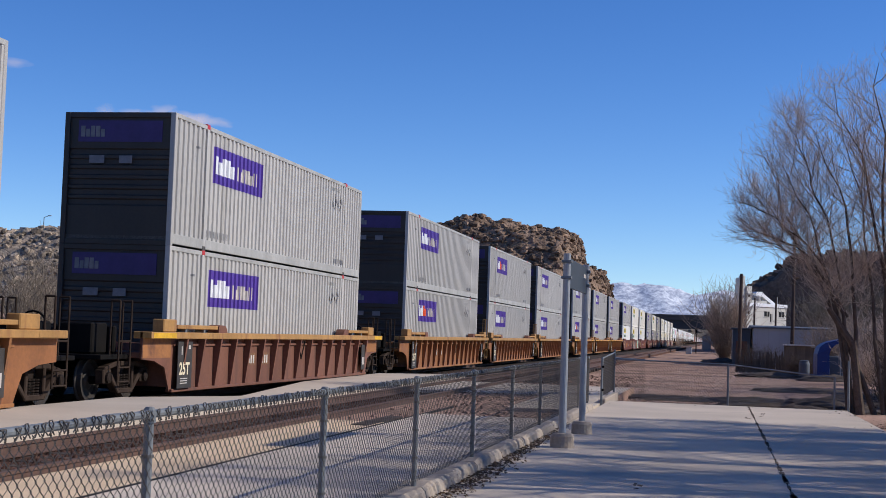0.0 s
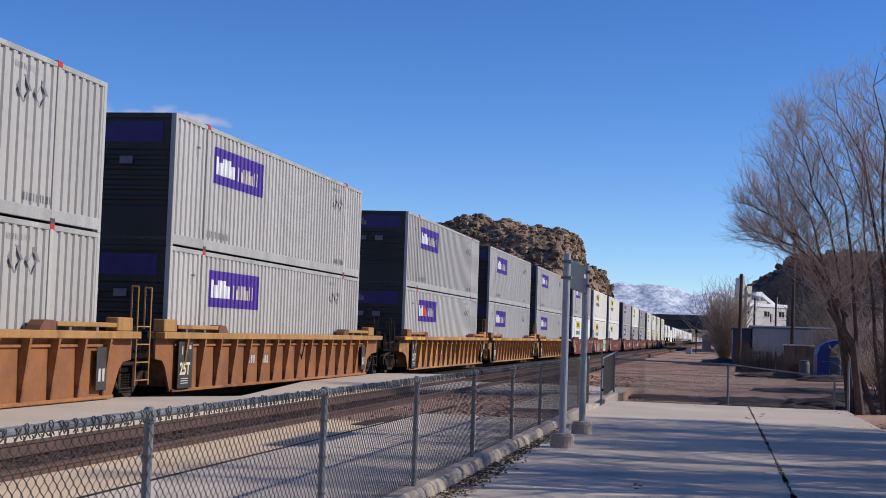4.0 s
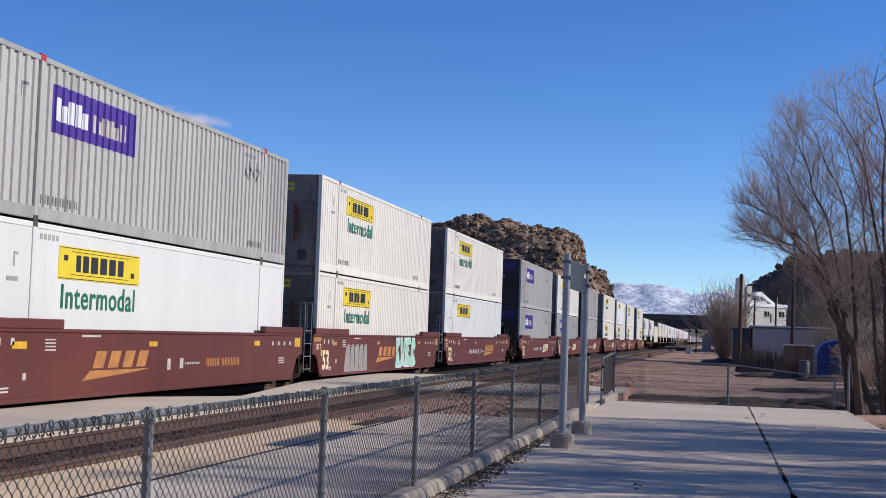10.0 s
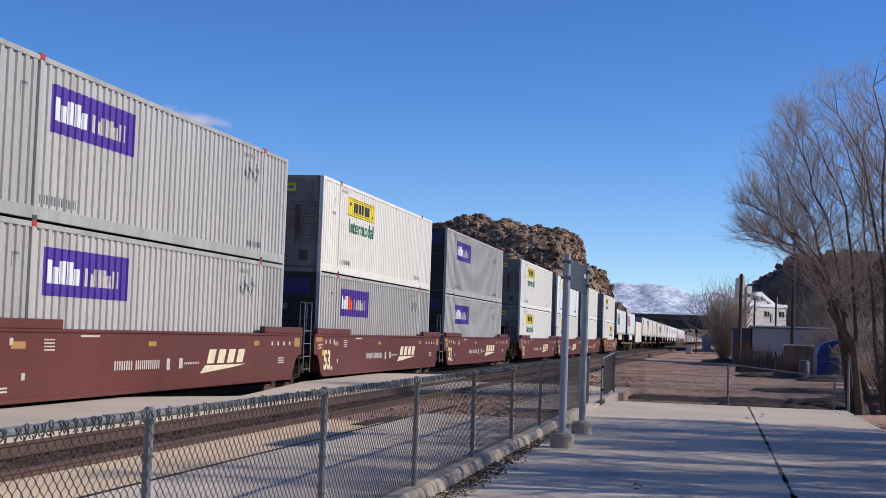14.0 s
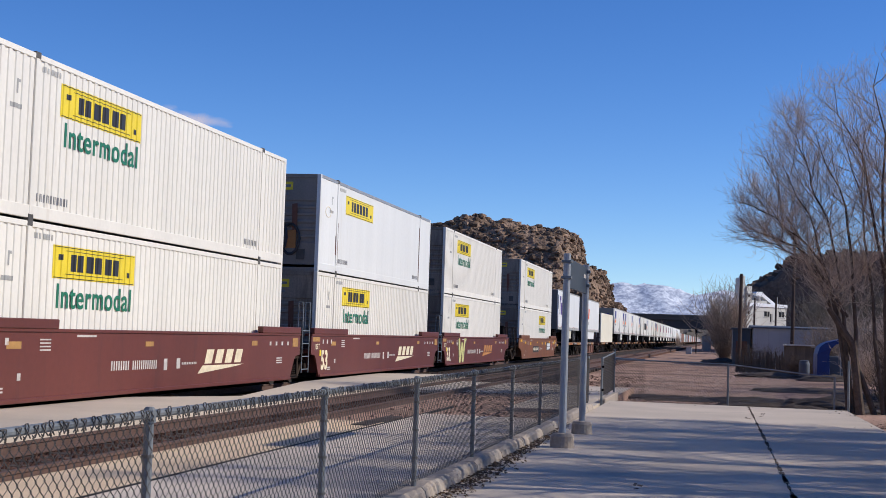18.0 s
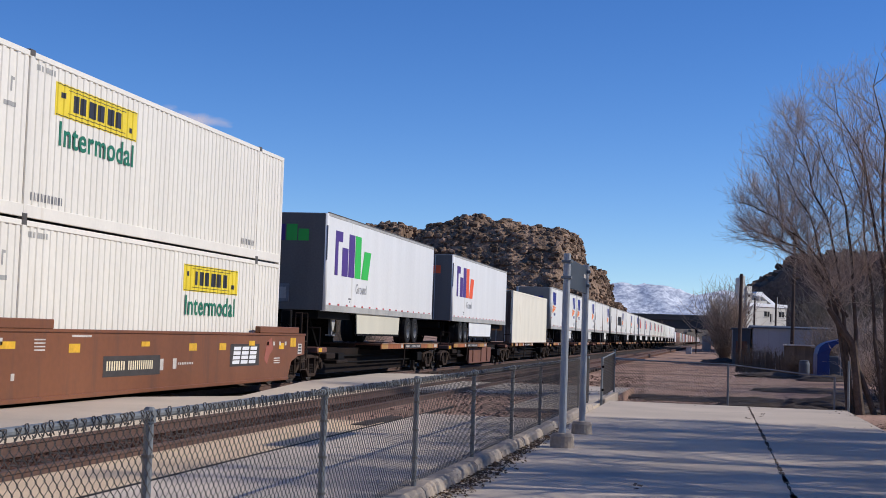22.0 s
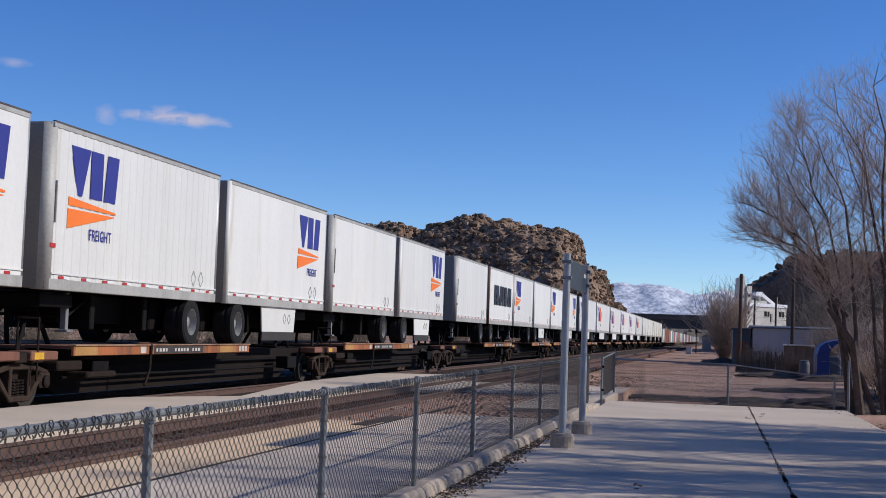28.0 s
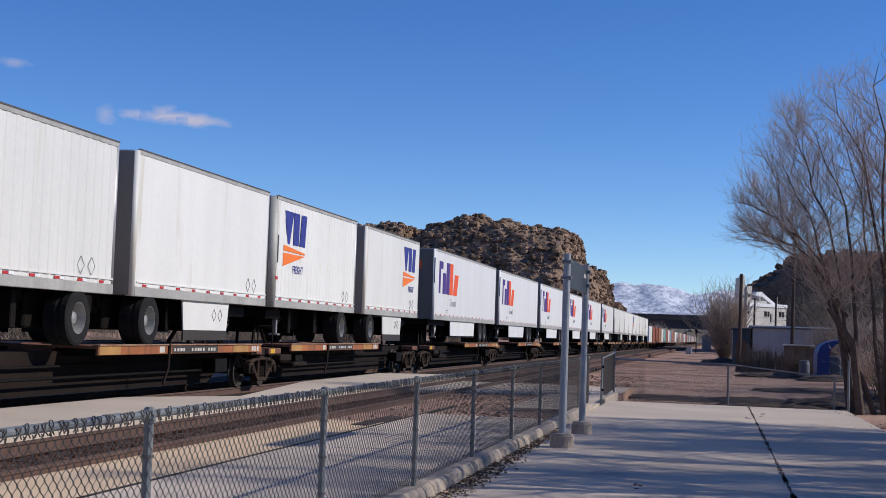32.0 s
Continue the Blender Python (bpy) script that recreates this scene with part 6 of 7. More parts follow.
    # data plates by the car ends
    for y in (yf - 0.65,) if style == "brown" else ():
        plate = part("data_plate", boxes((W + 0.001, W + 0.006, y, y + 0.36, 0.86, 1.14)), "dullwhite", c)
        part("plate_line", boxes(*[(W + 0.005, W + 0.008, y + 0.05, y + 0.31, 0.9 + 0.08 * i, 0.94 + 0.08 * i) for i in range(3)]), "ink", plate)
    # ends
    for free, y, d in ((near_free, -1.8, -1), (far_free, 17.95, 1)):
        if free:
            truck(c, y - 0.05 * d)
            a, b = sorted((y, y + 1.3 * d))
            part("end_platform", boxes((-1.25, 1.25, a, b, 0.84, 0.93), bevel=0.01), "black", c)
            part("draft_sill", boxes((-0.22, 0.22, a, b, 0.55, 0.84), bevel=0.02), "black", c)
            a2, b2 = sorted((y + 1.3 * d, y + 1.88 * d))
            part("coupler", boxes((-0.1, 0.1, a2, b2, 0.68, 0.9), (-0.2, 0.2, b2 - 0.22 if d > 0 else a2, b2 if d > 0 else a2 + 0.22, 0.62, 0.96), bevel=0.03), "black", c)
            for yy in (0.2, 0.75):
                for sx in (-1.36, 1.36):
                    part("grab_rail", tubes(((sx, y + d * yy, 0.35), (sx, y + d * yy, 2.0), 0.022), ((sx, y + d * yy, 2.0), (sx * 0.86, y + d * yy, 2.0), 0.022),
                                            ((sx * 0.86, y + d * yy, 2.0), (sx * 0.86, y + d * yy, 0.9), 0.022), n=6), "truckframe", c)
            for z in (0.4, 0.68, 1.2):
                for sx in (-1.36, 1.36):
                    part("rung", tubes(((sx, y + d * 0.2, z), (sx, y + d * 0.75, z), 0.018), n=6), "truckframe", c)
            pieces("stand", [(-1.0, 1.0, *sorted((y + d * 0.05, y + d * 0.2)), 0.95, 1.5), (0.2, 0.9, *sorted((y + d * 0.3, y + d * 1.0)), 0.94, 1.55)] + ([] if ribs else [(0.5, 0.8, *sorted((y + d * 0.95, y + d * 1.1)), 0.94, 2.1)]), "black", c, 0.03)
            part("air_tank", tubes(((-0.9, y + d * 0.85, 1.25), (0.1, y + d * 0.85, 1.25), 0.22), n=14), "black", c)
            if d > 0:
                wheel = bmesh.new()
                for k in range(16):
                    a0, a1 = k * math.tau / 16, (k + 1) * math.tau / 16
                    tube(wheel, (0.55 + 0.28 * math.cos(a0), y + 0.95, 1.45 + 0.28 * math.sin(a0)), (0.55 + 0.28 * math.cos(a1), y + 0.95, 1.45 + 0.28 * math.sin(a1)), 0.02, n=5)
                for k in range(5):
                    a0 = k * math.tau / 5
                    tube(wheel, (0.55, y + 0.95, 1.45), (0.55 + 0.28 * math.cos(a0), y + 0.95, 1.45 + 0.28 * math.sin(a0)), 0.015, n=5)
                part("brake_wheel", wheel, "black", c)
        elif d > 0:
            truck(c, y - 0.03)
            pieces("end_bracket", [(0.7, 1.25, y - 0.55, y - 0.35, 0.8, 1.5), (0.7, 1.25, y + 0.3, y + 0.5, 0.8, 1.5)], "black", c, 0.02)
            part("joint_deck", boxes((-1.3, 1.3, y - 0.62, y + 0.55, 0.84, 0.95), (-1.1, 1.1, y - 0.5, y + 0.45, 0.55, 0.84), bevel=0.02), "black", c)
            lad = part("ladder", tubes(((1.5, y - 0.36, 0.32), (1.5, y - 0.36, 2.3), 0.018), ((1.5, y + 0.3, 0.32), (1.5, y + 0.3, 2.3), 0.018), ((1.5, y - 0.36, 2.3), (1.36, y - 0.36, 2.3), 0.02),
                                       ((1.5, y + 0.3, 2.3), (1.36, y + 0.3, 2.3), 0.02), ((1.36, y - 0.36, 2.3), (1.36, y - 0.36, 1.45), 0.02), ((1.36, y + 0.3, 2.3), (1.36, y + 0.3, 1.45), 0.02), n=6),
                       "amberedge" if ribs else "galv", c, "steel ladder with looped rails at the joint")
            rods("rung", [((1.5, y - 0.36, z), (1.5, y + 0.3, z), 0.016) for z in (0.42, 0.78, 1.14, 1.5)], "amberedge" if ribs else "galv", lad, 5)
            # plain black block added to fill the dark joint between cars
            part("joint_filler", boxes((0.2, 1.3, y - 0.45, y + 0.35, 0.95, 1.5), bevel=0.04), "black", c)
            part("brake_hose", tubes(((0.9, y - 0.6, 1.0), (1.0, y - 0.2, 1.35), 0.03), ((1.0, y - 0.2, 1.35), (0.95, y + 0.3, 1.3), 0.03), ((0.95, y + 0.3, 1.3), (0.9, y + 0.5, 1.0), 0.03), n=6), "black", c)
            part("articulation", boxes((-0.3, 0.3, y - 0.5, y + 0.45, 0.7, 1.0), bevel=0.04), "black", c)
    x = W
    if style in ("maroon", "brown"):
        pieces("reflector", [(x, x + 0.004, a, a + w, b, b + h) for a, b, w, h in ((-1.02, 1.2, 0.74, 0.13), (16.6, 1.06, 0.5, 0.24), (6.6, 1.1, 0.42, 0.1), (13.2, 1.1, 0.42, 0.12), (0.95, 1.08, 0.5, 0.12))], "yellow" if extra == "" else "amberedge", c)
        stencil(c, x, [(2.1, 1.22 - 0.06 * i, 0.4, 0.025) for i in range(4)] +
                [(0.0 + 0.45 * i, 1.14, 0.12, 0.12) for i in range(3)] + [(14.6 + 0.5 * i, 1.1, 0.14, 0.1) for i in range(4)] +
                [(15.2, 0.75 - 0.06 * i, 0.5, 0.03) for i in range(3)] + [(1.35, 0.55, 0.12, 0.12)] +
                ([] if extra == "tag_mint" else [(8.3, 0.62, 0.2, 0.22), (7.6, 0.6, 0.18, 0.24)] + [(8.6 + 0.1 * i, 0.7, 0.06, 0.05) for i in range(9)]) + [(0.55, 0.42, 0.35, 0.03), (0.55, 0.36, 0.35, 0.03), (3.5, 1.28, 0.8, 0.04)], "dullwhite")
        ny = 9.9 if extra == "" and style == "maroon" else 5.0
        if extra != "tag_mint":
            stencil(c, x, glyph_bars(ny, 0.64, 0.18, (0.06,) * 8, 0.05) + glyph_bars(ny + 1.0, 0.64, 0.18, (0.055,) * 12, 0.05), "gold" if extra == "" and style == "maroon" else "cream" if style == "brown" else "dullwhite")
    if style == "maroon":
        me = lettering("53", 0.76, 0.92, 0.035, 1.08)
        me.materials.append(M["cream"])
        part("lettering", me, "", c, "cream stencilled number", at=pose(x + 0.004, -0.12, 0.4))
        me = lettering("125 T", 0.22, 0.95, 0.02, 1.05)
        me.materials.append(M["cream"])
        part("lettering", me, "", c, "cream stencilled lettering", at=pose(x + 0.004, -0.82, 0.98))
        part("reflector", boxes((x, x + 0.004, -0.28, -0.14, 0.78, 0.96)), "brightyellow", c)
        # the road's emblem as slanted blocks over a wedge
        gold = "cream" if extra == "new" else "gold"
        ly = {"new": 9.95, "late": 9.6, "tag_mint": 6.8, "tag_gold": 9.6}.get(extra, 4.0)
        bm = bmesh.new()
        for i in range(4):
            ribbed(bm, x, ly + i * 0.66, ly + i * 0.66 + 0.46, 0.7, 1.02, 50, 0, 0.004, lean=0.16)
        v = [bm.verts.new((x + 0.004, ly + a, b)) for a, b in ((-0.4, 0.48), (-0.1, 0.66), (2.7, 0.66), (1.9, 0.6))]
        bm.faces.new(v)
        part("emblem", bm, gold, c)
    if style == "brown":
        bm = bmesh.new()
        for i in range(3):
            for k in range(4):
                ribbed(bm, x, 12.0 + i * 0.6 + 0.03 * k, 12.5 + i * 0.6 + 0.03 * k, 0.66 + 0.11 * k, 0.745 + 0.11 * k, 50, 0, 0.007, lean=0.02)
        part("emblem", bm, "white", c, "white striped blocks")
        part("emblem_field", boxes((x - 0.002, x + 0.002, 11.85, 14.0, 0.6, 1.14)), "board", c)
        part("number_field", boxes((x - 0.002, x + 0.002, 4.85, 7.6, 0.52, 0.92)), "board", c)
        part("paint_tag", prism([(14.4, 0.75), (14.65, 0.6), (14.8, 0.85), (15.1, 1.0), (14.95, 1.3), (14.6, 1.2)], x, x + 0.004), "redbox", c, "small pink spray-paint figure")
        pieces("faded_patch", [(x, x + 0.003, y, y + 0.45, 1.0, 1.16) for y in (3.4, 9.2, 11.1, 15.6)], "yellow", c)
    if extra in ("tag_mint", "tag_gold"):
        if extra == "tag_mint":
            # angular outlined letters, then a silver row of rounded fingers
            shapes = [[(9.4, 0.22), (9.55, 0.75), (9.45, 1.3), (10.0, 1.38), (10.1, 1.1), (9.85, 1.0), (9.95, 0.7), (10.25, 0.3)],
                      [(10.2, 0.24), (10.3, 0.7), (10.15, 1.36), (10.5, 1.38), (10.6, 0.95), (10.75, 1.38), (11.05, 1.3), (10.85, 0.8), (10.9, 0.28), (10.6, 0.36)],
                      [(10.95, 0.3), (11.1, 1.34), (11.9, 1.38), (11.95, 1.12), (11.45, 1.08), (11.75, 0.85), (11.5, 0.72), (11.9, 0.6), (11.8, 0.26)],
                      [(11.9, 0.26), (12.0, 0.9), (12.1, 1.36), (12.6, 1.3), (12.75, 1.0), (12.45, 0.8), (12.85, 0.4), (12.4, 0.24)]]
            for i, shape in enumerate(shapes):
                my, mz = sum(p for p, q in shape) / len(shape), sum(q for p, q in shape) / len(shape)
                for k, (grow_by, mt) in enumerate(((1.13, "ink"), (1.06, "white"), (0.95, "mint"))):
                    bm = bmesh.new()
                    bm.faces.new([bm.verts.new((x + 0.004 + 0.003 * k + 0.0006 * i, my + (p - my) * grow_by, min(1.36, max(0.2, mz + (q - mz) * grow_by)))) for p, q in shape])
                    part("spray_paint", bm, mt, c)
                part("spray_paint", prism([(my - 0.12, mz - 0.1), (my - 0.06, mz - 0.12), (my + 0.16, mz + 0.22), (my + 0.1, mz + 0.22)], x + 0.012, x + 0.014), "ink", c)
            for i in range(5):
                y0 = 2.55 + i * 0.55
                bm = bmesh.new()
                bm.faces.new([bm.verts.new((x + 0.004 + 0.0006 * i, p, q)) for p, q in ((y0 - 0.22, 0.22), (y0 - 0.1, 0.7), (y0, 1.02), (y0 + 0.18, 1.12), (y0 + 0.42, 1.1), (y0 + 0.52, 0.9), (y0 + 0.56, 0.22))])
                part("painted_out_patch", bm, "tankgrey", c, "silver-grey sprayed finger shape")
                part("spray_paint", prism([(y0 + 0.5, 0.35), (y0 + 0.53, 0.35), (y0 + 0.53, 0.98), (y0 + 0.46, 1.08)], x + 0.007, x + 0.009), "ink", c)
        else:
            zig = [(2.55, 1.32), (2.95, 1.36), (3.15, 0.75), (3.4, 1.2), (3.65, 1.15), (3.75, 0.7), (4.05, 1.36), (4.6, 1.34), (4.45, 1.15), (4.3, 1.1), (3.95, 0.22), (3.55, 0.3), (3.42, 0.75), (3.2, 0.2), (2.85, 0.26)]
            for k, (grow_by, mt) in enumerate(((1.1, "ink"), (1.0, "tagyellow"))):
                bm = bmesh.new()
                bm.faces.new([bm.verts.new((x + 0.004 + 0.003 * k, 3.5 + (p - 3.5) * grow_by, min(1.38, max(0.2, 0.78 + (q - 0.78) * grow_by)))) for p, q in zig])
                part("spray_paint", bm, mt, c)
            for p, q in ((2.9, 0.5), (3.75, 0.45), (4.2, 0.9)):
                part("spray_paint", prism([(p, q), (p + 0.04, q), (p + 0.14, q + 0.3), (p + 0.09, q + 0.32)], x + 0.009, x + 0.011), "ink", c)
    return c


def trailer(length, style):
    """Highway trailer or short double trailer on its wheels; y = 0 at its near end, z = 0 at the deck that it stands on."""
    long = length > 12
    nose_near = style.split("_")[-1] != "rear"
    kind = style.split("_")[0]
    label = {"ground": "white highway trailer with violet and green logo blocks", "express": "white highway trailer with violet and orange logo blocks",
             "freight": "white short double trailer with navy marks and orange arrow", "plain": "plain white short double trailer with riveted sides",
             "road": "white short double trailer with large dark lettering blocks"}[kind]
    c = thing("semi_trailer", label, "trailer", "trailers on the train")
    z0, z1 = 1.0, 3.99
    paint = "whitetrailer" if long else "pupwhite"
    rib = (0.34, 0.012) if style in ("road_rear", "freight") else (0.6, 0.004) if not long else (1.22, 0.004)
    for s in (1, -1):
        part("side_panel", ribbed(bmesh.new(), s * (HALF - 0.008), 0.2 if nose_near and not long else 0.09, length - 0.09, z0 + 0.2, z1 - 0.1, *rib, side=s), paint, c)
        a, b = sorted((s * (HALF - 0.06), s * HALF))
        part("top_rail", boxes((a, b, 0.08, length - 0.08, z1 - 0.1, z1), bevel=0.01), "railgrey", c)
        part("bottom_rail", boxes((a, b, 0.06 if long else 0.14, length - 0.06, z0, z0 + 0.2), bevel=0.01), "railgrey", c)
        for y in (0.0, length - 0.1):
            bm = bmesh.new()
            if y == 0 and nose_near and not long:
                tube(bm, (s * (HALF - 0.17), 0.17, z0), (s * (HALF - 0.17), 0.17, z1 - 0.01), 0.168, n=24)
                smooth(part("corner_post", bm, "railgrey", c, "rounded grey corner wrap"))
                continue
            tube(bm, (s * (HALF - 0.09), y + (0.09 if y == 0 else 0.01), z0), (s * (HALF - 0.09), y + (0.09 if y == 0 else 0.01), z1 - 0.02), 0.09, n=12)
            smooth(part("corner_post", bm, "alu" if y else "rust" if kind == "road" else paint, c))
    part("roof", boxes((-HALF + 0.04, HALF - 0.04, 0.05, length - 0.05, z1 - 0.04, z1 - 0.01)), "alu", c)
    part("roof_edge", boxes((HALF - 0.05, HALF + 0.006, 0.1, length - 0.06, z1 - 0.012, z1 + 0.02), (-HALF - 0.006, -HALF + 0.05, 0.1, length - 0.06, z1 - 0.012, z1 + 0.02)), "darkrail", c)
    part("floor", boxes((-HALF + 0.05, HALF - 0.05, 0.05, length - 0.05, z0 + 0.02, z0 + 0.15)), "darkrail", c)
    wid = HALF - (0.17 if nose_near and not long else 0.08)
    # near wall is coloured for the shade between trailers
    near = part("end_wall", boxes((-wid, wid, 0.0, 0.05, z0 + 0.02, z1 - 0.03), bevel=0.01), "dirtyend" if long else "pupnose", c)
    far = part("end_wall", boxes((-HALF + 0.08, HALF - 0.08, length - 0.05, length, z0 + 0.02, z1 - 0.03), bevel=0.01), paint, c)
    if nose_near:
        if not long:
            part("nose_mark", boxes(*[(-0.5 + 0.42 * i, -0.16 + 0.42 * i, -0.008, 0.002, 2.95, 3.35) for i in range(3)], (-0.5, 0.55, -0.008, 0.002, 2.7, 2.78)), "blueink", near, "navy blocks on the nose")
            part("air_box", boxes((0.1, 0.72, -0.06, 0.01, z0 + 0.25, z0 + 0.75), bevel=0.02), "black", near, "black air-line box")
        part("connector_box", boxes((-0.9, -0.45, -0.03, 0.01, z0 + 0.25, z0 + 0.8), (-0.3, 0.15, -0.03, 0.01, z0 + 0.25, z0 + 0.8), bevel=0.01), "markgrey", near)
        part("connector_face", boxes((-0.8, -0.55, -0.04, -0.02, z0 + 0.35, z0 + 0.7), (-0.2, 0.05, -0.04, -0.02, z0 + 0.35, z0 + 0.7)), "dark" if not long else "railgrey", near)
    else:
        part("door_gap", boxes((-0.012, 0.012, -0.006, 0.004, z0 + 0.1, z1 - 0.1)), "dark", near)
        part("lock_rod", tubes(((-0.45, -0.02, z0 + 0.05), (-0.45, -0.02, z1 - 0.08), 0.02), ((0.45, -0.02, z0 + 0.05), (0.45, -0.02, z1 - 0.08), 0.02), n=6), "alu", near)
    # red and white reflective marks along the lower rail
    step, first = (1.0, 0.4) if long else (0.92, 0.5)
    for shift, ln, mt in ((0.0, 0.19, "redmark"), (0.2, 0.18, "white")):
        bm = bmesh.new()
        y = first + shift
        while y < length - 0.6:
            box(bm, HALF - 0.004, HALF + 0.003, y, y + ln, z0 + 0.205, z0 + 0.255)
            y += step
        part("reflector_strip", bm, mt, c)["kind"] = "stuff"
    if not long:
        part("rub_rail", boxes((HALF - 0.01, HALF + 0.012, 0.2, length - 0.1, z0 + 0.28, z0 + 0.31)), "pupwhite", c)
    # running gear
    axles = ([length - 4.45, length - 3.2] if nose_near else [2.3, 3.55]) if long else [length - 1.45 if nose_near else 1.0]
    part("axle_frame", boxes((-0.55, -0.4, min(axles) - 1.0, max(axles) + 1.0, 0.75, 1.0), (0.4, 0.55, min(axles) - 1.0, max(axles) + 1.0, 0.75, 1.0)), "black", c)
    for y in axles:
        part("axle", tubes(((-1.1, y, 0.52), (1.1, y, 0.52), 0.07), n=8), "black", c)
        for s in (1, -1):
            w = part("wheel", WHEEL["rim"], "", c, at=pose(s * 1.08, y, 0.52, 0, 0, 0 if s > 0 else 180))
            part("tyre", WHEEL["tyre"], "", w)
    leg = 2.6 if long else 1.9
    y = leg if nose_near else length - leg
    for s in (-1, 1):
        part("landing_leg", boxes((s * 0.75 - 0.06, s * 0.75 + 0.06, y - 0.06, y + 0.06, 0.28, z0), (s * 0.75 - 0.13, s * 0.75 + 0.13, y - 0.13, y + 0.13, 0.24, 0.29), bevel=0.01), "markgrey", c)
    if long:
        part("leg_plate", prism([(y - 0.36, 0.99), (y + 0.36, 0.99), (y + 0.07, 0.42), (y - 0.07, 0.42)], 0.8, 0.84), "railgrey", c)
    part("leg_brace", tubes(((-0.75, y, 0.55), (0.75, y, 0.55), 0.03), ((0.75, y, 0.5), (0.75, y + (1.1 if nose_near else -1.1), 0.98), 0.03),
                            ((-0.75, y, 0.5), (-0.75, y + (1.1 if nose_near else -1.1), 0.98), 0.03), n=6), "black", c)
    if long or not nose_near and kind != "road":
        if long:
            a, b = (4.05, 10.4) if nose_near else (4.75, 11.4)
        else:
            a, b = 2.9, 5.9
        for s in (1, -1):
            bm = prism([(a + 0.12, 0.32), (b - 0.12, 0.32), (b, z0), (a, z0)], *sorted((s * (HALF - 0.1), s * (HALF - 0.07))))
            part("side_skirt", bm, "skirtcream" if kind == "ground" else paint, c)
        low = 0.0 if long else 0.16
        part("skirt_edge", prism([(a + 0.12 - low * 0.2, 0.27 - low), (b - 0.12 + low * 0.2, 0.27 - low), (b - 0.11, 0.34), (a + 0.11, 0.34)], HALF - 0.105, HALF - 0.064), "darkend" if not long else "black", c, "dark rubber lower edge")
        if not long:
            for yc in (b - 1.0, b - 0.6):
                part("placard", tubes(*[((HALF - 0.066, yc + p0, 0.7 + q0), (HALF - 0.066, yc + p1, 0.7 + q1), 0.01) for p0, q0, p1, q1 in ((-0.14, 0, 0, 0.14), (0, 0.14, 0.14, 0), (0.14, 0, 0, -0.14), (0, -0.14, -0.14, 0))], n=4), "railgrey", c)
    if long:
        # added black blocks stand in for the dark gap under long trailers
        part("gap_fill", boxes((-0.95, -0.7, *((0.9, 8.2) if nose_near else (length - 8.2, length - 0.9)), -0.1, 0.9), bevel=0.02), "black", c, "added black plate for the dark gap behind the landing legs")
        part("king_pin_block", boxes((-1.0, 1.0, 0.25 if nose_near else length - 4.2, 4.2 if nose_near else length - 0.25, 0.78, 1.02), bevel=0.02), "black", c)
        part("axle_fill", boxes((-0.62, 0.62, min(axles) - 0.8, max(axles) + 0.8, 0.3, 0.99), (-0.5, 0.5, min(axles) - 1.6, max(axles) + 1.6, 0.65, 0.99), bevel=0.04), "black", c)
    if not long:
        # black blocks round axle and belly are added to fill the dark gap
        for y in axles:
            part("axle_fill", boxes((-0.62, 0.62, y - 0.85, y + 0.85, 0.3, 0.98), (-0.5, 0.5, y - 1.5, y + 1.5, 0.62, 0.99), bevel=0.04), "black", c)
        part("mud_flap", boxes((-1.2, -0.55, (min(axles) + 0.75) if nose_near else (min(axles) - 0.78), (min(axles) + 0.78) if nose_near else (min(axles) - 0.75), 0.2, 1.0)), "black", c)
        a, b = (2.3, length - 2.7) if nose_near else (2.4, length - 2.4)
        part("belly_fill", boxes((-0.5, 0.4, a, b, 0.42, 0.98), (-0.9, 0.9, a + 0.4, a + 0.6, 0.3, 0.98), (-0.9, 0.9, b - 0.6, b - 0.4, 0.3, 0.98), bevel=0.02), "black", c)
        part("nose_block", boxes((-0.9, 0.9, (0.6 if nose_near else length - 1.9), (1.9 if nose_near else length - 0.6), 0.7, 0.95), bevel=0.02), "black", c)
    x = HALF - 0.008
    if kind in ("ground", "express"):
        bm = bmesh.new()
        for yy, zz, w, h in ((0.93, 2.14, 0.34, 1.38), (1.27, 3.2, 0.5, 0.32), (1.75, 2.14, 0.72, 0.9), (2.55, 2.14, 0.72, 1.38)):
            box(bm, x + 0.002, x + 0.007, yy, yy + w, zz, zz + h)
        part("logo_mark", bm, "violetink", c)
        bm = bmesh.new()
        box(bm, x + 0.002, x + 0.007, 3.36, 4.1, 2.14, 3.52)
        ribbed(bm, x, 4.2, 5.1, 2.14, 3.08, 50, 0, 0.006, lean=0.35)
        part("logo_mark", bm, "green" if kind == "ground" else "redorange", c)
        me = lettering("Ground", 0.46, 0.95, 0.0, 1.06)
        me.materials.append(M["alu"])
        part("lettering", me, "", c, "thin grey lettering", at=pose(x + 0.003, 3.55, 1.65))
        bm = bmesh.new()
        for i, w in enumerate((0.33, 0.32, 0.33)):
            box(bm, -1.12 + i * 0.37, -1.12 + i * 0.37 + w, -0.008, 0.0, 3.12, 3.12 + (0.5 if i != 1 else 0.36))
        part("logo_mark", bm, "violetink", near)
        part("logo_mark", boxes((-0.01, 0.33, -0.008, 0.0, 3.12, 3.62), (0.37, 0.7, -0.008, 0.0, 3.12, 3.48)), "green" if kind == "ground" else "redorange", near)
        stencil(c, x, [(2.7, 1.42, 0.35, 0.05), (2.8, 1.33, 0.1, 0.06)], "markgrey")
        part("serial_strip", boxes((x - 0.07, x + 0.004, 0.02, 0.1, 2.55, 3.6)), "markgrey", c)
    elif kind in ("freight", "road", "plain"):
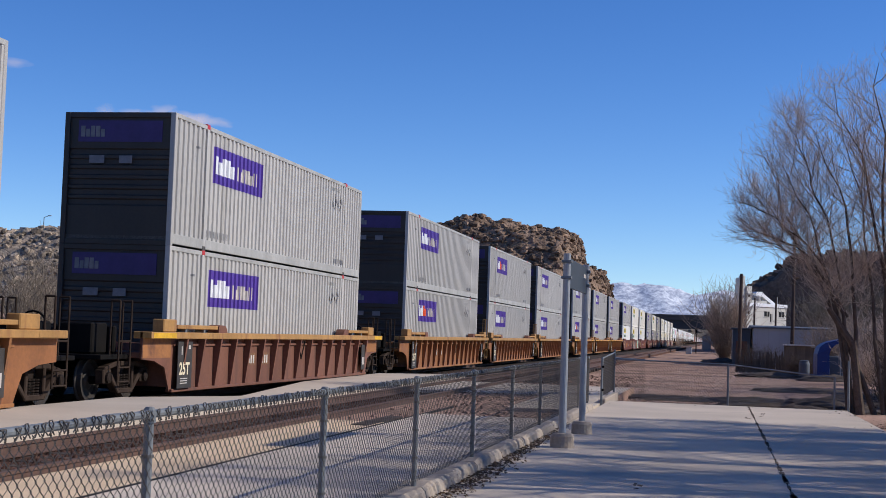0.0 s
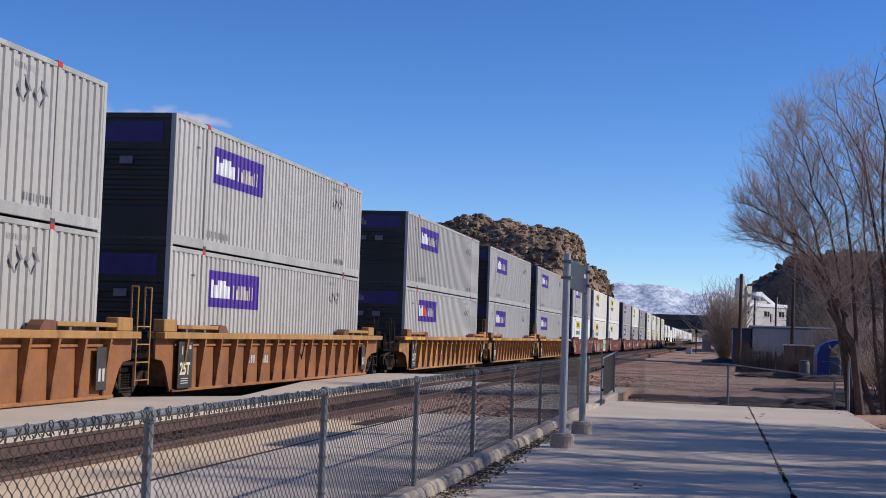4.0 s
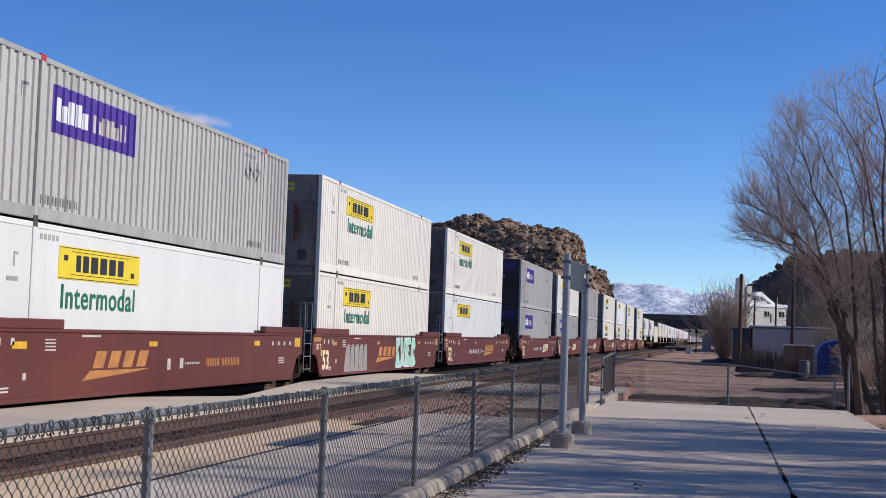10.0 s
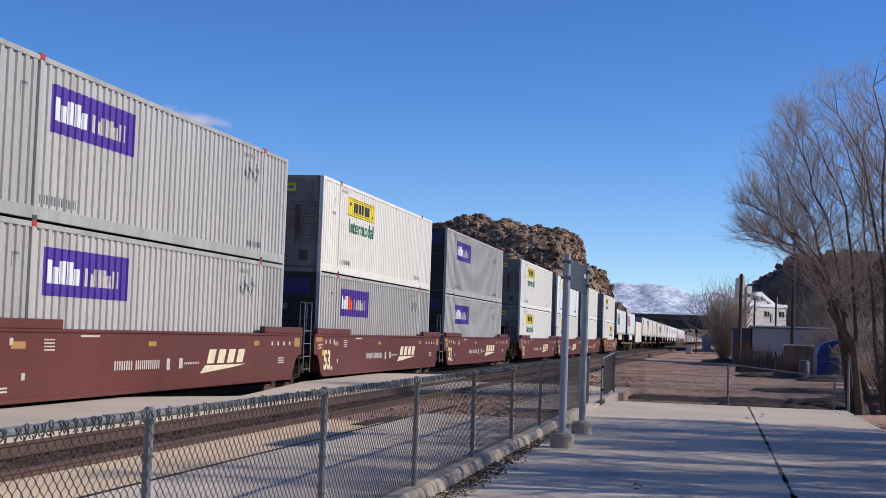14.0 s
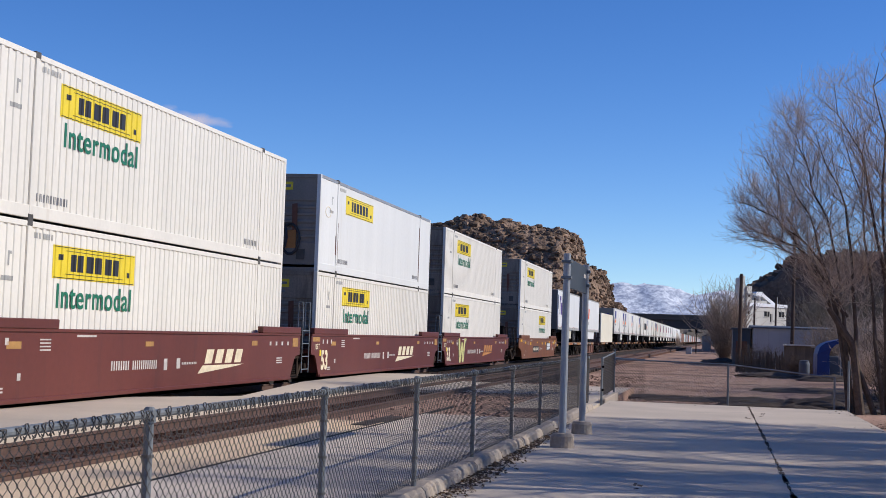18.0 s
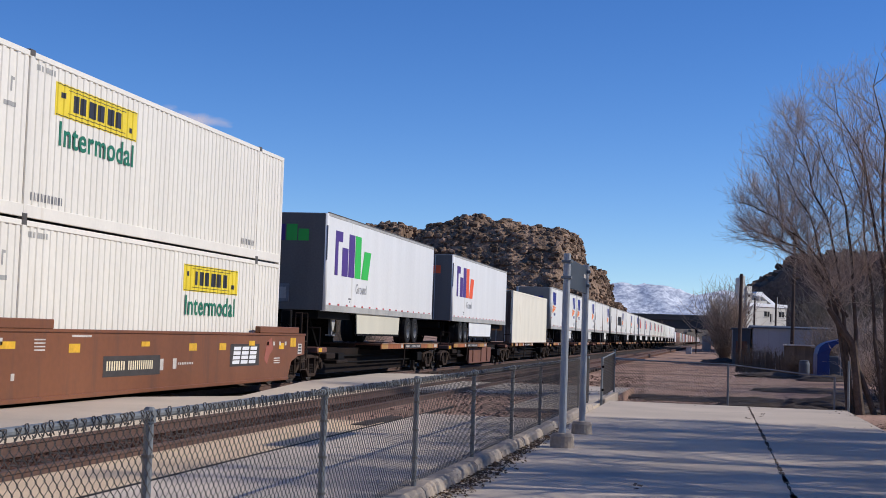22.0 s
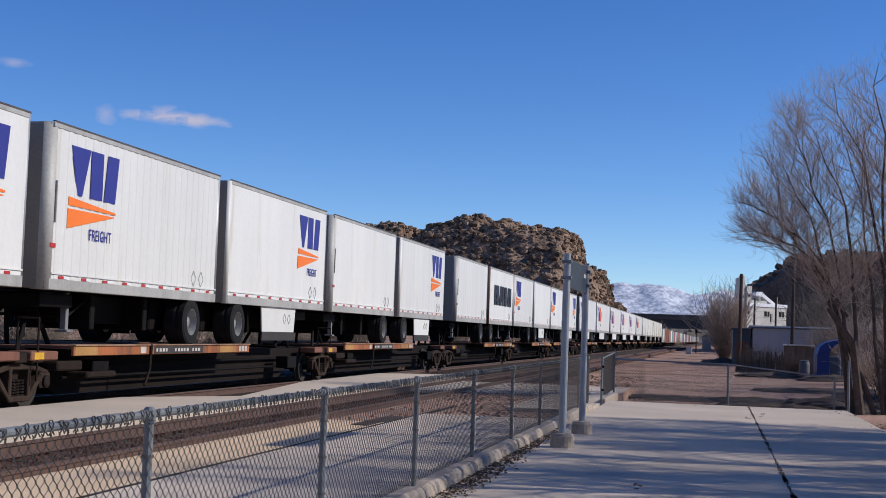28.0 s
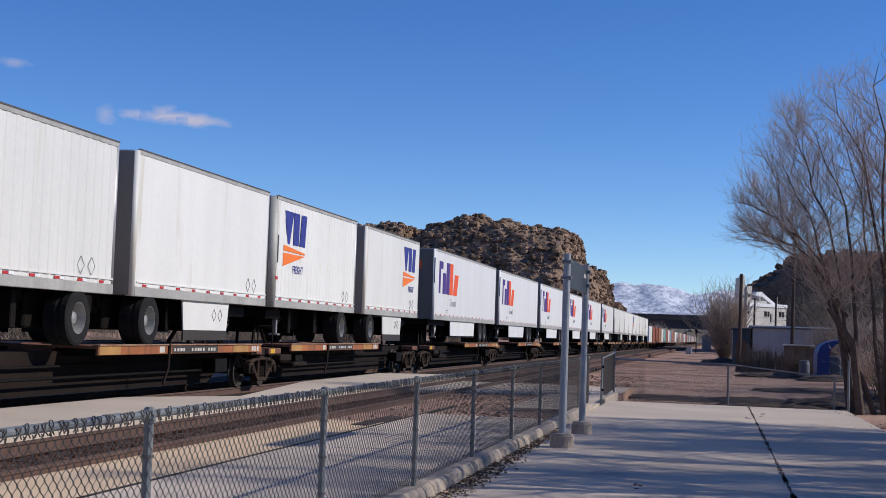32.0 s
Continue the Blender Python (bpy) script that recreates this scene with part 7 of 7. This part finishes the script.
        if kind == "freight":
            ly = 0.72 if nose_near else length - 2.85
            bm = bmesh.new()
            # navy marks: a wedge on a stem, a block and a ring, with an orange arrow under them
            bm.faces.new([bm.verts.new((x + 0.008, ly + a, b)) for a, b in ((0.05, 3.66), (0.38, 2.76), (0.56, 2.76), (0.86, 3.66))])
            box(bm, x + 0.003, x + 0.008, ly + 0.9, ly + 1.42, 2.76, 3.66)
            ribbed(bm, x, ly + 1.5, ly + 2.0, 2.76, 3.66, 50, 0, 0.008, lean=0.12)
            part("emblem", bm, "blueink", c)
            bm = bmesh.new()
            bm.faces.new([bm.verts.new((x + 0.008, ly + a, b)) for a, b in ((0.0, 2.13), (2.05, 2.5), (0.0, 2.5))])
            bm.faces.new([bm.verts.new((x + 0.008, ly + a, b)) for a, b in ((0.02, 2.56), (2.05, 2.54), (2.05, 2.58), (0.02, 2.72))])
            part("arrow", bm, "orangevinyl", c)
            me = lettering("FREIGHT", 0.3, 0.76, 0.01, 1.12)
            me.materials.append(M["blueink"])
            part("lettering", me, "", c, "small navy lettering", at=pose(x + 0.008, ly + 0.92, 1.98))
        if kind == "road":
            bm = bmesh.new()
            yy = 1.6
            for i, w in enumerate((0.72, 0.95, 0.85, 0.85, 1.1, 0.85, 0.75)):
                ribbed(bm, x, yy, yy + w - 0.2, 2.05, 3.1, 50, 0, 0.028, lean=(0, 0, 0.1, 0, -0.08, 0.1, -0.1)[i])
                yy += w + 0.04
            part("lettering_mark", bm, "ink", c)
        for yc in (length - 1.5, length - 1.05):
            part("placard", tubes(*[((x + 0.004, yc + p0, 1.5 + q0), (x + 0.002, yc + p1, 1.5 + q1), 0.007) for p0, q0, p1, q1 in ((-0.15, 0, 0, 0.17), (0, 0.17, 0.15, 0), (0.15, 0, 0, -0.17), (0, -0.17, -0.15, 0))], n=4), "alu", c)
        if nose_near:
            part("front_badge", boxes((HALF - 0.09, HALF + 0.004, 0.12, 0.32, 1.75, 1.83)), "redmark", c)
            part("document_tube", tubes(((HALF, 0.25, 2.2), (HALF, 0.25, 2.95), 0.022), n=8), "markgrey", c)
    return c


def wheel_meshes():
    tyre = lathe([(-0.3, 0.3), (-0.3, 0.47), (-0.26, 0.52), (-0.05, 0.52), (0.0, 0.5), (0.05, 0.52), (0.17, 0.52), (0.2, 0.47), (0.2, 0.3)], 28, caps=False)
    rim = lathe([(-0.29, 0.1), (-0.29, 0.31), (0.19, 0.31), (0.19, 0.285), (0.14, 0.27), (-0.02, 0.235), (-0.04, 0.14), (0.1, 0.11), (0.12, 0.03)], 24)
    return {"tyre": mesh_of("tyre", tyre, "tyre"), "rim": mesh_of("wheel", rim, "rim")}


WHEEL = wheel_meshes()


def spine_car(length, decks, stands, far_truck=True, flank=None):
    """Skeleton flat car: a deep centre beam with cross decks where wheels stand; y = 0 at its near end."""
    c = thing("spine_car", "dark skeleton flat car with rusty orange wheel decks", "railway car", "flat cars of the train")
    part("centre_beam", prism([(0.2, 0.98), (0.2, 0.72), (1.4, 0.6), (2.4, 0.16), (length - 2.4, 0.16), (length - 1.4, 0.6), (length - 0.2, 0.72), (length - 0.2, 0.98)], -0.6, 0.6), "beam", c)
    for a, b in decks:
        part("wheel_deck", boxes((-1.36, -0.45, a, b, 1.05, 1.11), (0.45, 1.36, a, b, 1.05, 1.11), (-0.45, 0.45, a, b, 0.98, 1.09)), "rust", c)
        for s in (1, -1):
            x0, x1 = sorted((s * 1.36, s * 1.42))
            k = a + 0.36 * (b - a)
            pieces("deck_edge", [(x0, x1, a, k - 0.05, 0.93, 1.115), (x0, x1, k + 0.05, b, 0.93, 1.115)], "rustorange", c, 0.01)
            u0, u1 = sorted((s * 1.3, s * 1.45))
            pieces("deck_lip", [(u0, u1, a, k - 0.05, 1.115, 1.14), (u0, u1, k + 0.05, b, 1.115, 1.14)], "dustlip", c, label="dusty pale top plate")
            xx = s * 1.42
            e0, e1 = sorted((xx, xx + s * 0.004))
            pieces("edge_marking", [(e0, e1, k - 0.5, k - 0.22, 0.96, 1.09)], "dullwhite", c)
            pieces("edge_marking", [(e0, e1, a + 0.05, a + 1.0, 0.94, 1.105), (e0, e1, b - 2.1, b - 1.0, 0.94, 1.105)], "amberedge", c)
            part("edge_grime", boxes((e0, e1, k + 0.2, min(b - 1.2, k + 3.0), 0.945, 1.095)), "board", c, "black painted edge")
            f0, f1 = sorted((xx + s * 0.003, xx + s * 0.007))
            part("stencil", boxes(*[(f0, f1, k + 0.3 + i * 0.17, k + 0.39 + i * 0.17 + 0.02 * (i % 3), 0.985, 1.055) for i in range(16) if i not in (4, 5, 11) and k + 0.45 + i * 0.17 < min(b - 1.3, k + 2.9)]), "dullwhite", c)
            part("stencil", boxes(*[(e0, e1, b - 0.75 + i * 0.2, b - 0.6 + i * 0.2, 0.96, 1.09) for i in range(3)]), "dullwhite", c)
            part("hand_lever", tubes((((1.44 * s), k, 1.1), ((1.44 * s), k - 0.05, 0.62), 0.035), (((1.44 * s), k - 0.05, 0.62), ((1.44 * s), k - 0.28, 0.3), 0.03), ((1.1 * s, k, 0.95), (1.44 * s, k, 0.95), 0.03), n=6), "truck", c, "dark hanging lever")
        n = max(2, round((b - a) / 1.6))
        for i in range(n):
            y = a + 0.2 + i * (b - a - 0.4) / (n - 1)
            part("cross_bearer", prism([(y - 0.06, 0.9), (y + 0.06, 0.9), (y + 0.06, 1.05), (y - 0.06, 1.05)], -1.34, 1.34), "black", c)
    for y in stands:
        rods("hitch_strut", [((sx * 0.5, y - 0.9, 1.0), (sx * 0.25, y, 2.0), 0.05) for sx in (-1, 1)] + [((sx * 0.45, y + 0.5, 1.0), (sx * 0.25, y, 2.0), 0.05) for sx in (-1, 1)], "black", c)
        rods("hitch_bar", [((-0.4, y, 2.02), (0.4, y, 2.02), 0.08), ((-0.5, y - 0.9, 1.02), (0.5, y - 0.9, 1.02), 0.05)], "black", c)
    truck(c, -0.1)
    if far_truck:
        truck(c, length - 1.2)
    part("end_sill", boxes((-1.3, 1.3, 0.1, 0.5, 0.82, 1.0), bevel=0.02), "truck", c)
    part("end_sill", boxes((-1.3, 1.3, length - 0.5, length - 0.1, 0.82, 1.0), bevel=0.02), "truck", c)
    pieces("side_box", [(0.9, 1.25, 2.6, 3.3, 0.5, 0.82), (0.9, 1.25, length - 3.6, length - 2.8, 0.45, 0.78)], "black", c, 0.02)
    part("brake_rigging", tubes(((0.9, 2.0, 0.5), (0.9, length - 2.0, 0.5), 0.03), ((0.7, 2.0, 0.7), (0.7, length - 2.0, 0.7), 0.03), n=6), "black", c)
    part("grab_rail", tubes(((1.3, 0.25, 0.5), (1.3, 0.25, 1.6), 0.02), ((1.3, 0.25, 1.6), (0.9, 0.25, 1.6), 0.02), ((0.9, 0.25, 1.6), (0.9, 0.25, 1.0), 0.02), n=6), "truck", c)
    for s in (1,):
        a, b = sorted((s * 0.85, s * 1.32))
        pieces("end_step", [(a, b, 0.0, 1.0, 0.86, 1.02), (a, b, length - 1.2, length - 0.4, 0.86, 1.02)], "rust", c, 0.02)
        pieces("end_bracket", [(a, b, 1.0, 2.0, 0.66, 0.84), (a, b, 2.2, 3.5, 0.5, 0.62)], "truck", c, 0.03)
        e0, e1 = sorted((s * 1.32, s * 1.325))
        pieces("edge_marking", [(e0, e1, 0.1, 0.45, 0.88, 1.0)], "yellow", c)
    if flank:
        part("side_sill", prism([(flank[0], 0.14), (flank[1] - 0.3, 0.14), (flank[1], 0.4), (flank[1], 0.9), (flank[0], 0.9)], 1.1, 1.18), "rust", c, "deep rust-brown side sill")
        pieces("sill_rib", [(1.18, 1.22, y, y + 0.08, 0.2, 0.88) for y in (flank[0] + 1.0, flank[0] + 3.4, flank[1] - 1.4)], "rust", c)
    part("coupler", boxes((-0.12, 0.12, -0.25, 0.3, 0.68, 0.92), (-0.12, 0.12, length - 0.3, length + 0.25, 0.68, 0.92), bevel=0.03), "black", c)
    return c


def container_iso(length, paint, label, name="shipping_container", tall=3.05):
    """Plain corrugated sea container with doors at its near end."""
    c = thing(name, label, "container", "containers on the train")
    for s in (1, -1):
        part("side_panel", ribbed(bmesh.new(), s * (HALF - 0.01), 0.12, length - 0.12, 0.18, tall - 0.1, 0.42, 0.012, side=s), paint, c)
        a, b = sorted((s * (HALF - 0.06), s * HALF))
        part("top_rail", boxes((a, b, 0.1, length - 0.1, tall - 0.1, tall)), paint, c)
        part("bottom_rail", boxes((a, b, 0.1, length - 0.1, 0.03, 0.18)), paint, c)
        for y in (0.0, length - 0.14):
            part("corner_post", boxes((a - (0.06 if s > 0 else 0), b + (0.06 if s < 0 else 0), y, y + 0.14, 0.0, tall)), paint, c)
    part("roof", boxes((-HALF + 0.05, HALF - 0.05, 0.05, length - 0.05, tall - 0.05, tall - 0.01)), paint, c)
    part("floor", boxes((-HALF + 0.05, HALF - 0.05, 0.05, length - 0.05, 0.08, 0.16)), "darkrail", c)
    part("end_wall", boxes((-HALF + 0.06, HALF - 0.06, length - 0.08, length - 0.03, 0.05, tall - 0.05)), paint, c)
    for s in (-1, 1):
        a, b = sorted((s * 0.01, s * (HALF - 0.1)))
        d = part("door", boxes((a, b, 0.03, 0.08, 0.1, tall - 0.1), bevel=0.01), "rustend", c)
        part("door_panel", boxes((a + 0.08, b - 0.5, 0.018, 0.032, 0.7, 1.15), (a + 0.2, b - 0.4, 0.018, 0.032, 2.3, 2.55)), "gold" if s > 0 else "markgrey", d)
        part("lock_rod", tubes(((s * 0.35, 0.01, 0.08), (s * 0.35, 0.01, tall - 0.08), 0.02), ((s * 0.85, 0.01, 0.08), (s * 0.85, 0.01, tall - 0.08), 0.02), n=6), "alu", d)
        part("hinge", boxes(*[(s * (HALF - 0.12) - 0.05, s * (HALF - 0.12) + 0.05, 0.0, 0.04, z, z + 0.08) for z in (0.5, 1.1, 1.9, 2.6)]), "darkrail", d)
    return c


def far_box(length, paint, label, tall=2.9):
    """Sea container of the train's far end, in few parts."""
    c = thing("shipping_container", label, "container", "containers on the train")
    for s in (1, -1):
        part("side_panel", ribbed(bmesh.new(), s * (HALF - 0.01), 0.05, length - 0.05, 0.05, tall - 0.02, 0.55, 0.036, side=s), paint, c)
    part("frame", boxes((-HALF, HALF, 0.0, 0.1, 0.0, tall), (-HALF, HALF, length - 0.1, length, 0.0, tall)), paint, c)
    part("roof", boxes((-HALF + 0.02, HALF - 0.02, 0.1, length - 0.1, tall - 0.06, tall - 0.01)), paint, c)
    return c


def far_flat(length):
    c = thing("flat_car", "dark low flat car carrying containers", "railway car", "flat cars of the train")
    part("deck", boxes((-1.35, 1.35, 0.4, length - 0.4, 0.88, 1.08), bevel=0.02), "rust", c)
    part("centre_beam", boxes((-0.4, 0.4, 1.5, length - 1.5, 0.4, 0.88)), "black", c)
    for y in (1.8, length - 1.8):
        bm = boxes((-1.15, 1.15, y - 0.25, y + 0.25, 0.3, 0.8), (-1.18, -1.02, y - 1.1, y + 1.1, 0.4, 0.66), (1.02, 1.18, y - 1.1, y + 1.1, 0.4, 0.66))
        for yy in (-0.88, 0.88):
            tube(bm, (-0.8, y + yy, 0.44), (0.8, y + yy, 0.44), 0.44, n=14)
        part("truck", bm, "truck", c)
    return c


def on_train(proto, offset, z=0.0, used=set()):
    """Puts a prototype, or from its second use a copy of it, on the train."""
    m = pose(TRACK_X, offset, z)
    if proto.name in used:
        ob = copy_thing(proto, m)
    else:
        used.add(proto.name)
        ob = proto
        ob.matrix_basis = m
    MOVING.append((ob, offset, z))
    return ob


BOXES = {k: container53(k) for k in ("parcel", "parcel_red", "haul", "haul_far", "haul_smooth", "haul_bare", "haul_sign")}
CARS = {}


def stack(offset, car, near_free, far_free, lower, upper, extra=""):
    key = (car, near_free, far_free, extra)
    if key not in CARS:
        CARS[key] = well_car(*key)
    on_train(CARS[key], offset)
    z = 0.36
    on_train(BOXES[lower], offset, z)
    return on_train(BOXES[upper], offset, z + TALL)


P, R, H, HF, HS = "parcel", "parcel_red", "haul", "haul_far", "haul_smooth"
# offset, car, free near end, free far end, lower box, upper box, marks
for row in [(-34.7, "orange", 1, 0, P, P, ""), (-15.0, "orange", 0, 0, P, P, ""), (4.75, "orange", 0, 1, P, P, ""),
            (28.2, "rust", 1, 1, P, P, ""),
            (51.5, "orange", 1, 0, R, P, ""), (71.2, "orange", 0, 0, P, R, "scrawl"), (90.85, "orange", 0, 1, P, P, ""),
            (114.1, "amber", 1, 0, R, P, ""), (133.8, "amber", 0, 0, P, P, ""), (153.5, "amber", 0, 1, P, P, ""),
            (176.9, "maroon", 1, 0, HS, P, ""), (196.4, "maroon", 0, 0, H, H, "tag_mint"), (216.1, "maroon", 0, 1, "haul_sign", H, "late"),
            (239.75, "maroon", 1, 0, P, P, "new"), (259.45, "maroon", 0, 0, R, H, "new"), (279.0, "maroon", 0, 1, P, P, "new"),
            (302.6, "maroon", 1, 0, H, H, "new"), (322.15, "maroon", 0, 0, H, "haul_bare", "new"), (341.6, "maroon", 0, 1, H, H, "tag_gold"),
            (365.5, "brown", 1, 1, HF, H, "")]:
    stack(*row)

DECK = 1.11
for style, y, length in (("ground", 386.2, 16.15), ("express_rear", 406.8, 16.15), ("express", 560.9, 16.4), ("express", 578.8, 16.4), ("express", 597.0, 16.4),
                         ("express", 615.1, 15.2), ("express", 631.2, 15.2), ("express", 648.7, 15.2)):
    if (style, length) not in CARS:
        CARS[style, length] = trailer(length, style)
        CARS["spine", style, length] = spine_car(length + 1.9, [(7.6, 17.6)] if "rear" not in style else [(0.7, 9.8)], [2.4] if "rear" not in style else [length - 0.6], flank=(6.0, 12.6) if "rear" in style else None)
    on_train(CARS[style, length], y, DECK)
    on_train(CARS["spine", style, length], y - 0.7)

CARS["cream"] = container_iso(16.5, "creambox", "cream corrugated container with rust-streaked doors")
CARS["creamcar"] = spine_car(18.4, [(0.0, 2.5), (2.9, 9.4), (15.6, 17.9)], [])
on_train(CARS["cream"], 425.6, DECK)
on_train(CARS["creamcar"], 424.8)

PUP = 8.55
for y, style in ((444.8, "freight"), (453.9, "freight_rear"), (463.2, "freight"), (472.4, "freight_rear"), (481.7, "plain"), (491.1, "freight_rear"),
                 (502.6, "plain"), (511.9, "road_rear"), (520.9, "freight"), (530.3, "plain_rear"), (539.4, "freight"), (549.2, "freight_rear"),
                 (666.5, "plain"), (675.6, "plain_rear"), (684.5, "plain"), (693.6, "plain_rear"), (702.5, "freight"), (711.6, "plain_rear"),
                 (720.5, "plain"), (729.6, "plain_rear"), (738.5, "plain")):
    if style not in CARS:
        CARS[style] = trailer(PUP, style)
    on_train(CARS[style], y, DECK)
CARS["pair"] = spine_car(18.5, [(1.4, 11.1)], [1.9, 16.9], False)
CARS["pair_b"] = spine_car(18.5, [(8.1, 17.7)], [1.9, 16.9], False)
CARS["pair_end"] = spine_car(18.9, [(1.6, 11.7)], [1.9, 16.9], True)
for y, kind in ((444.3, "pair"), (462.8, "pair"), (481.5, "pair_end"), (501.9, "pair_b"), (520.5, "pair_b"), (539.2, "pair_end"), (666.1, "pair"), (684.2, "pair"), (702.2, "pair"), (720.2, "pair_end")):
    on_train(CARS[kind], y)
CARS["pair_single"] = spine_car(12.0, [(6.2, 10.4)], [1.9])
on_train(CARS["pair_single"], 738.5)

CARS["flat"] = far_flat(13.9)
FAR = [("whitebox", "white corrugated sea container"), ("redbox", "faded red corrugated sea container"), ("orangebox", "orange corrugated sea container"),
       ("tealbox", "teal corrugated sea container"), ("bluebox", "blue-grey corrugated sea container")]
for k, (paint, label) in enumerate(FAR):
    CARS[paint] = far_box(12.19, paint, label)
order = (0, 1, 1, 2, 0, 3, 1, 0, 4, 1, 2, 0, 0, 3, 1, 0, 2, 1, 4, 0)
for i in range(46):
    y = 752.0 + i * 14.2
    on_train(CARS["flat"], y - 0.85)
    on_train(CARS[FAR[order[i % 20]][0]], y, 1.08)


def motions():
    """The whole train rolls towards the camera, gaining a little speed."""
    for ob, offset, z in MOVING:
        rows = []
        for t in (0.0, 4.0, 8.0, 12.0, 16.0, 20.0, 24.0, 28.0, 32.0):
            rows.append((t, pose(TRACK_X, offset - SPEED * t - GAIN * t * t, z)))
        walk(ob, rows)


motions()
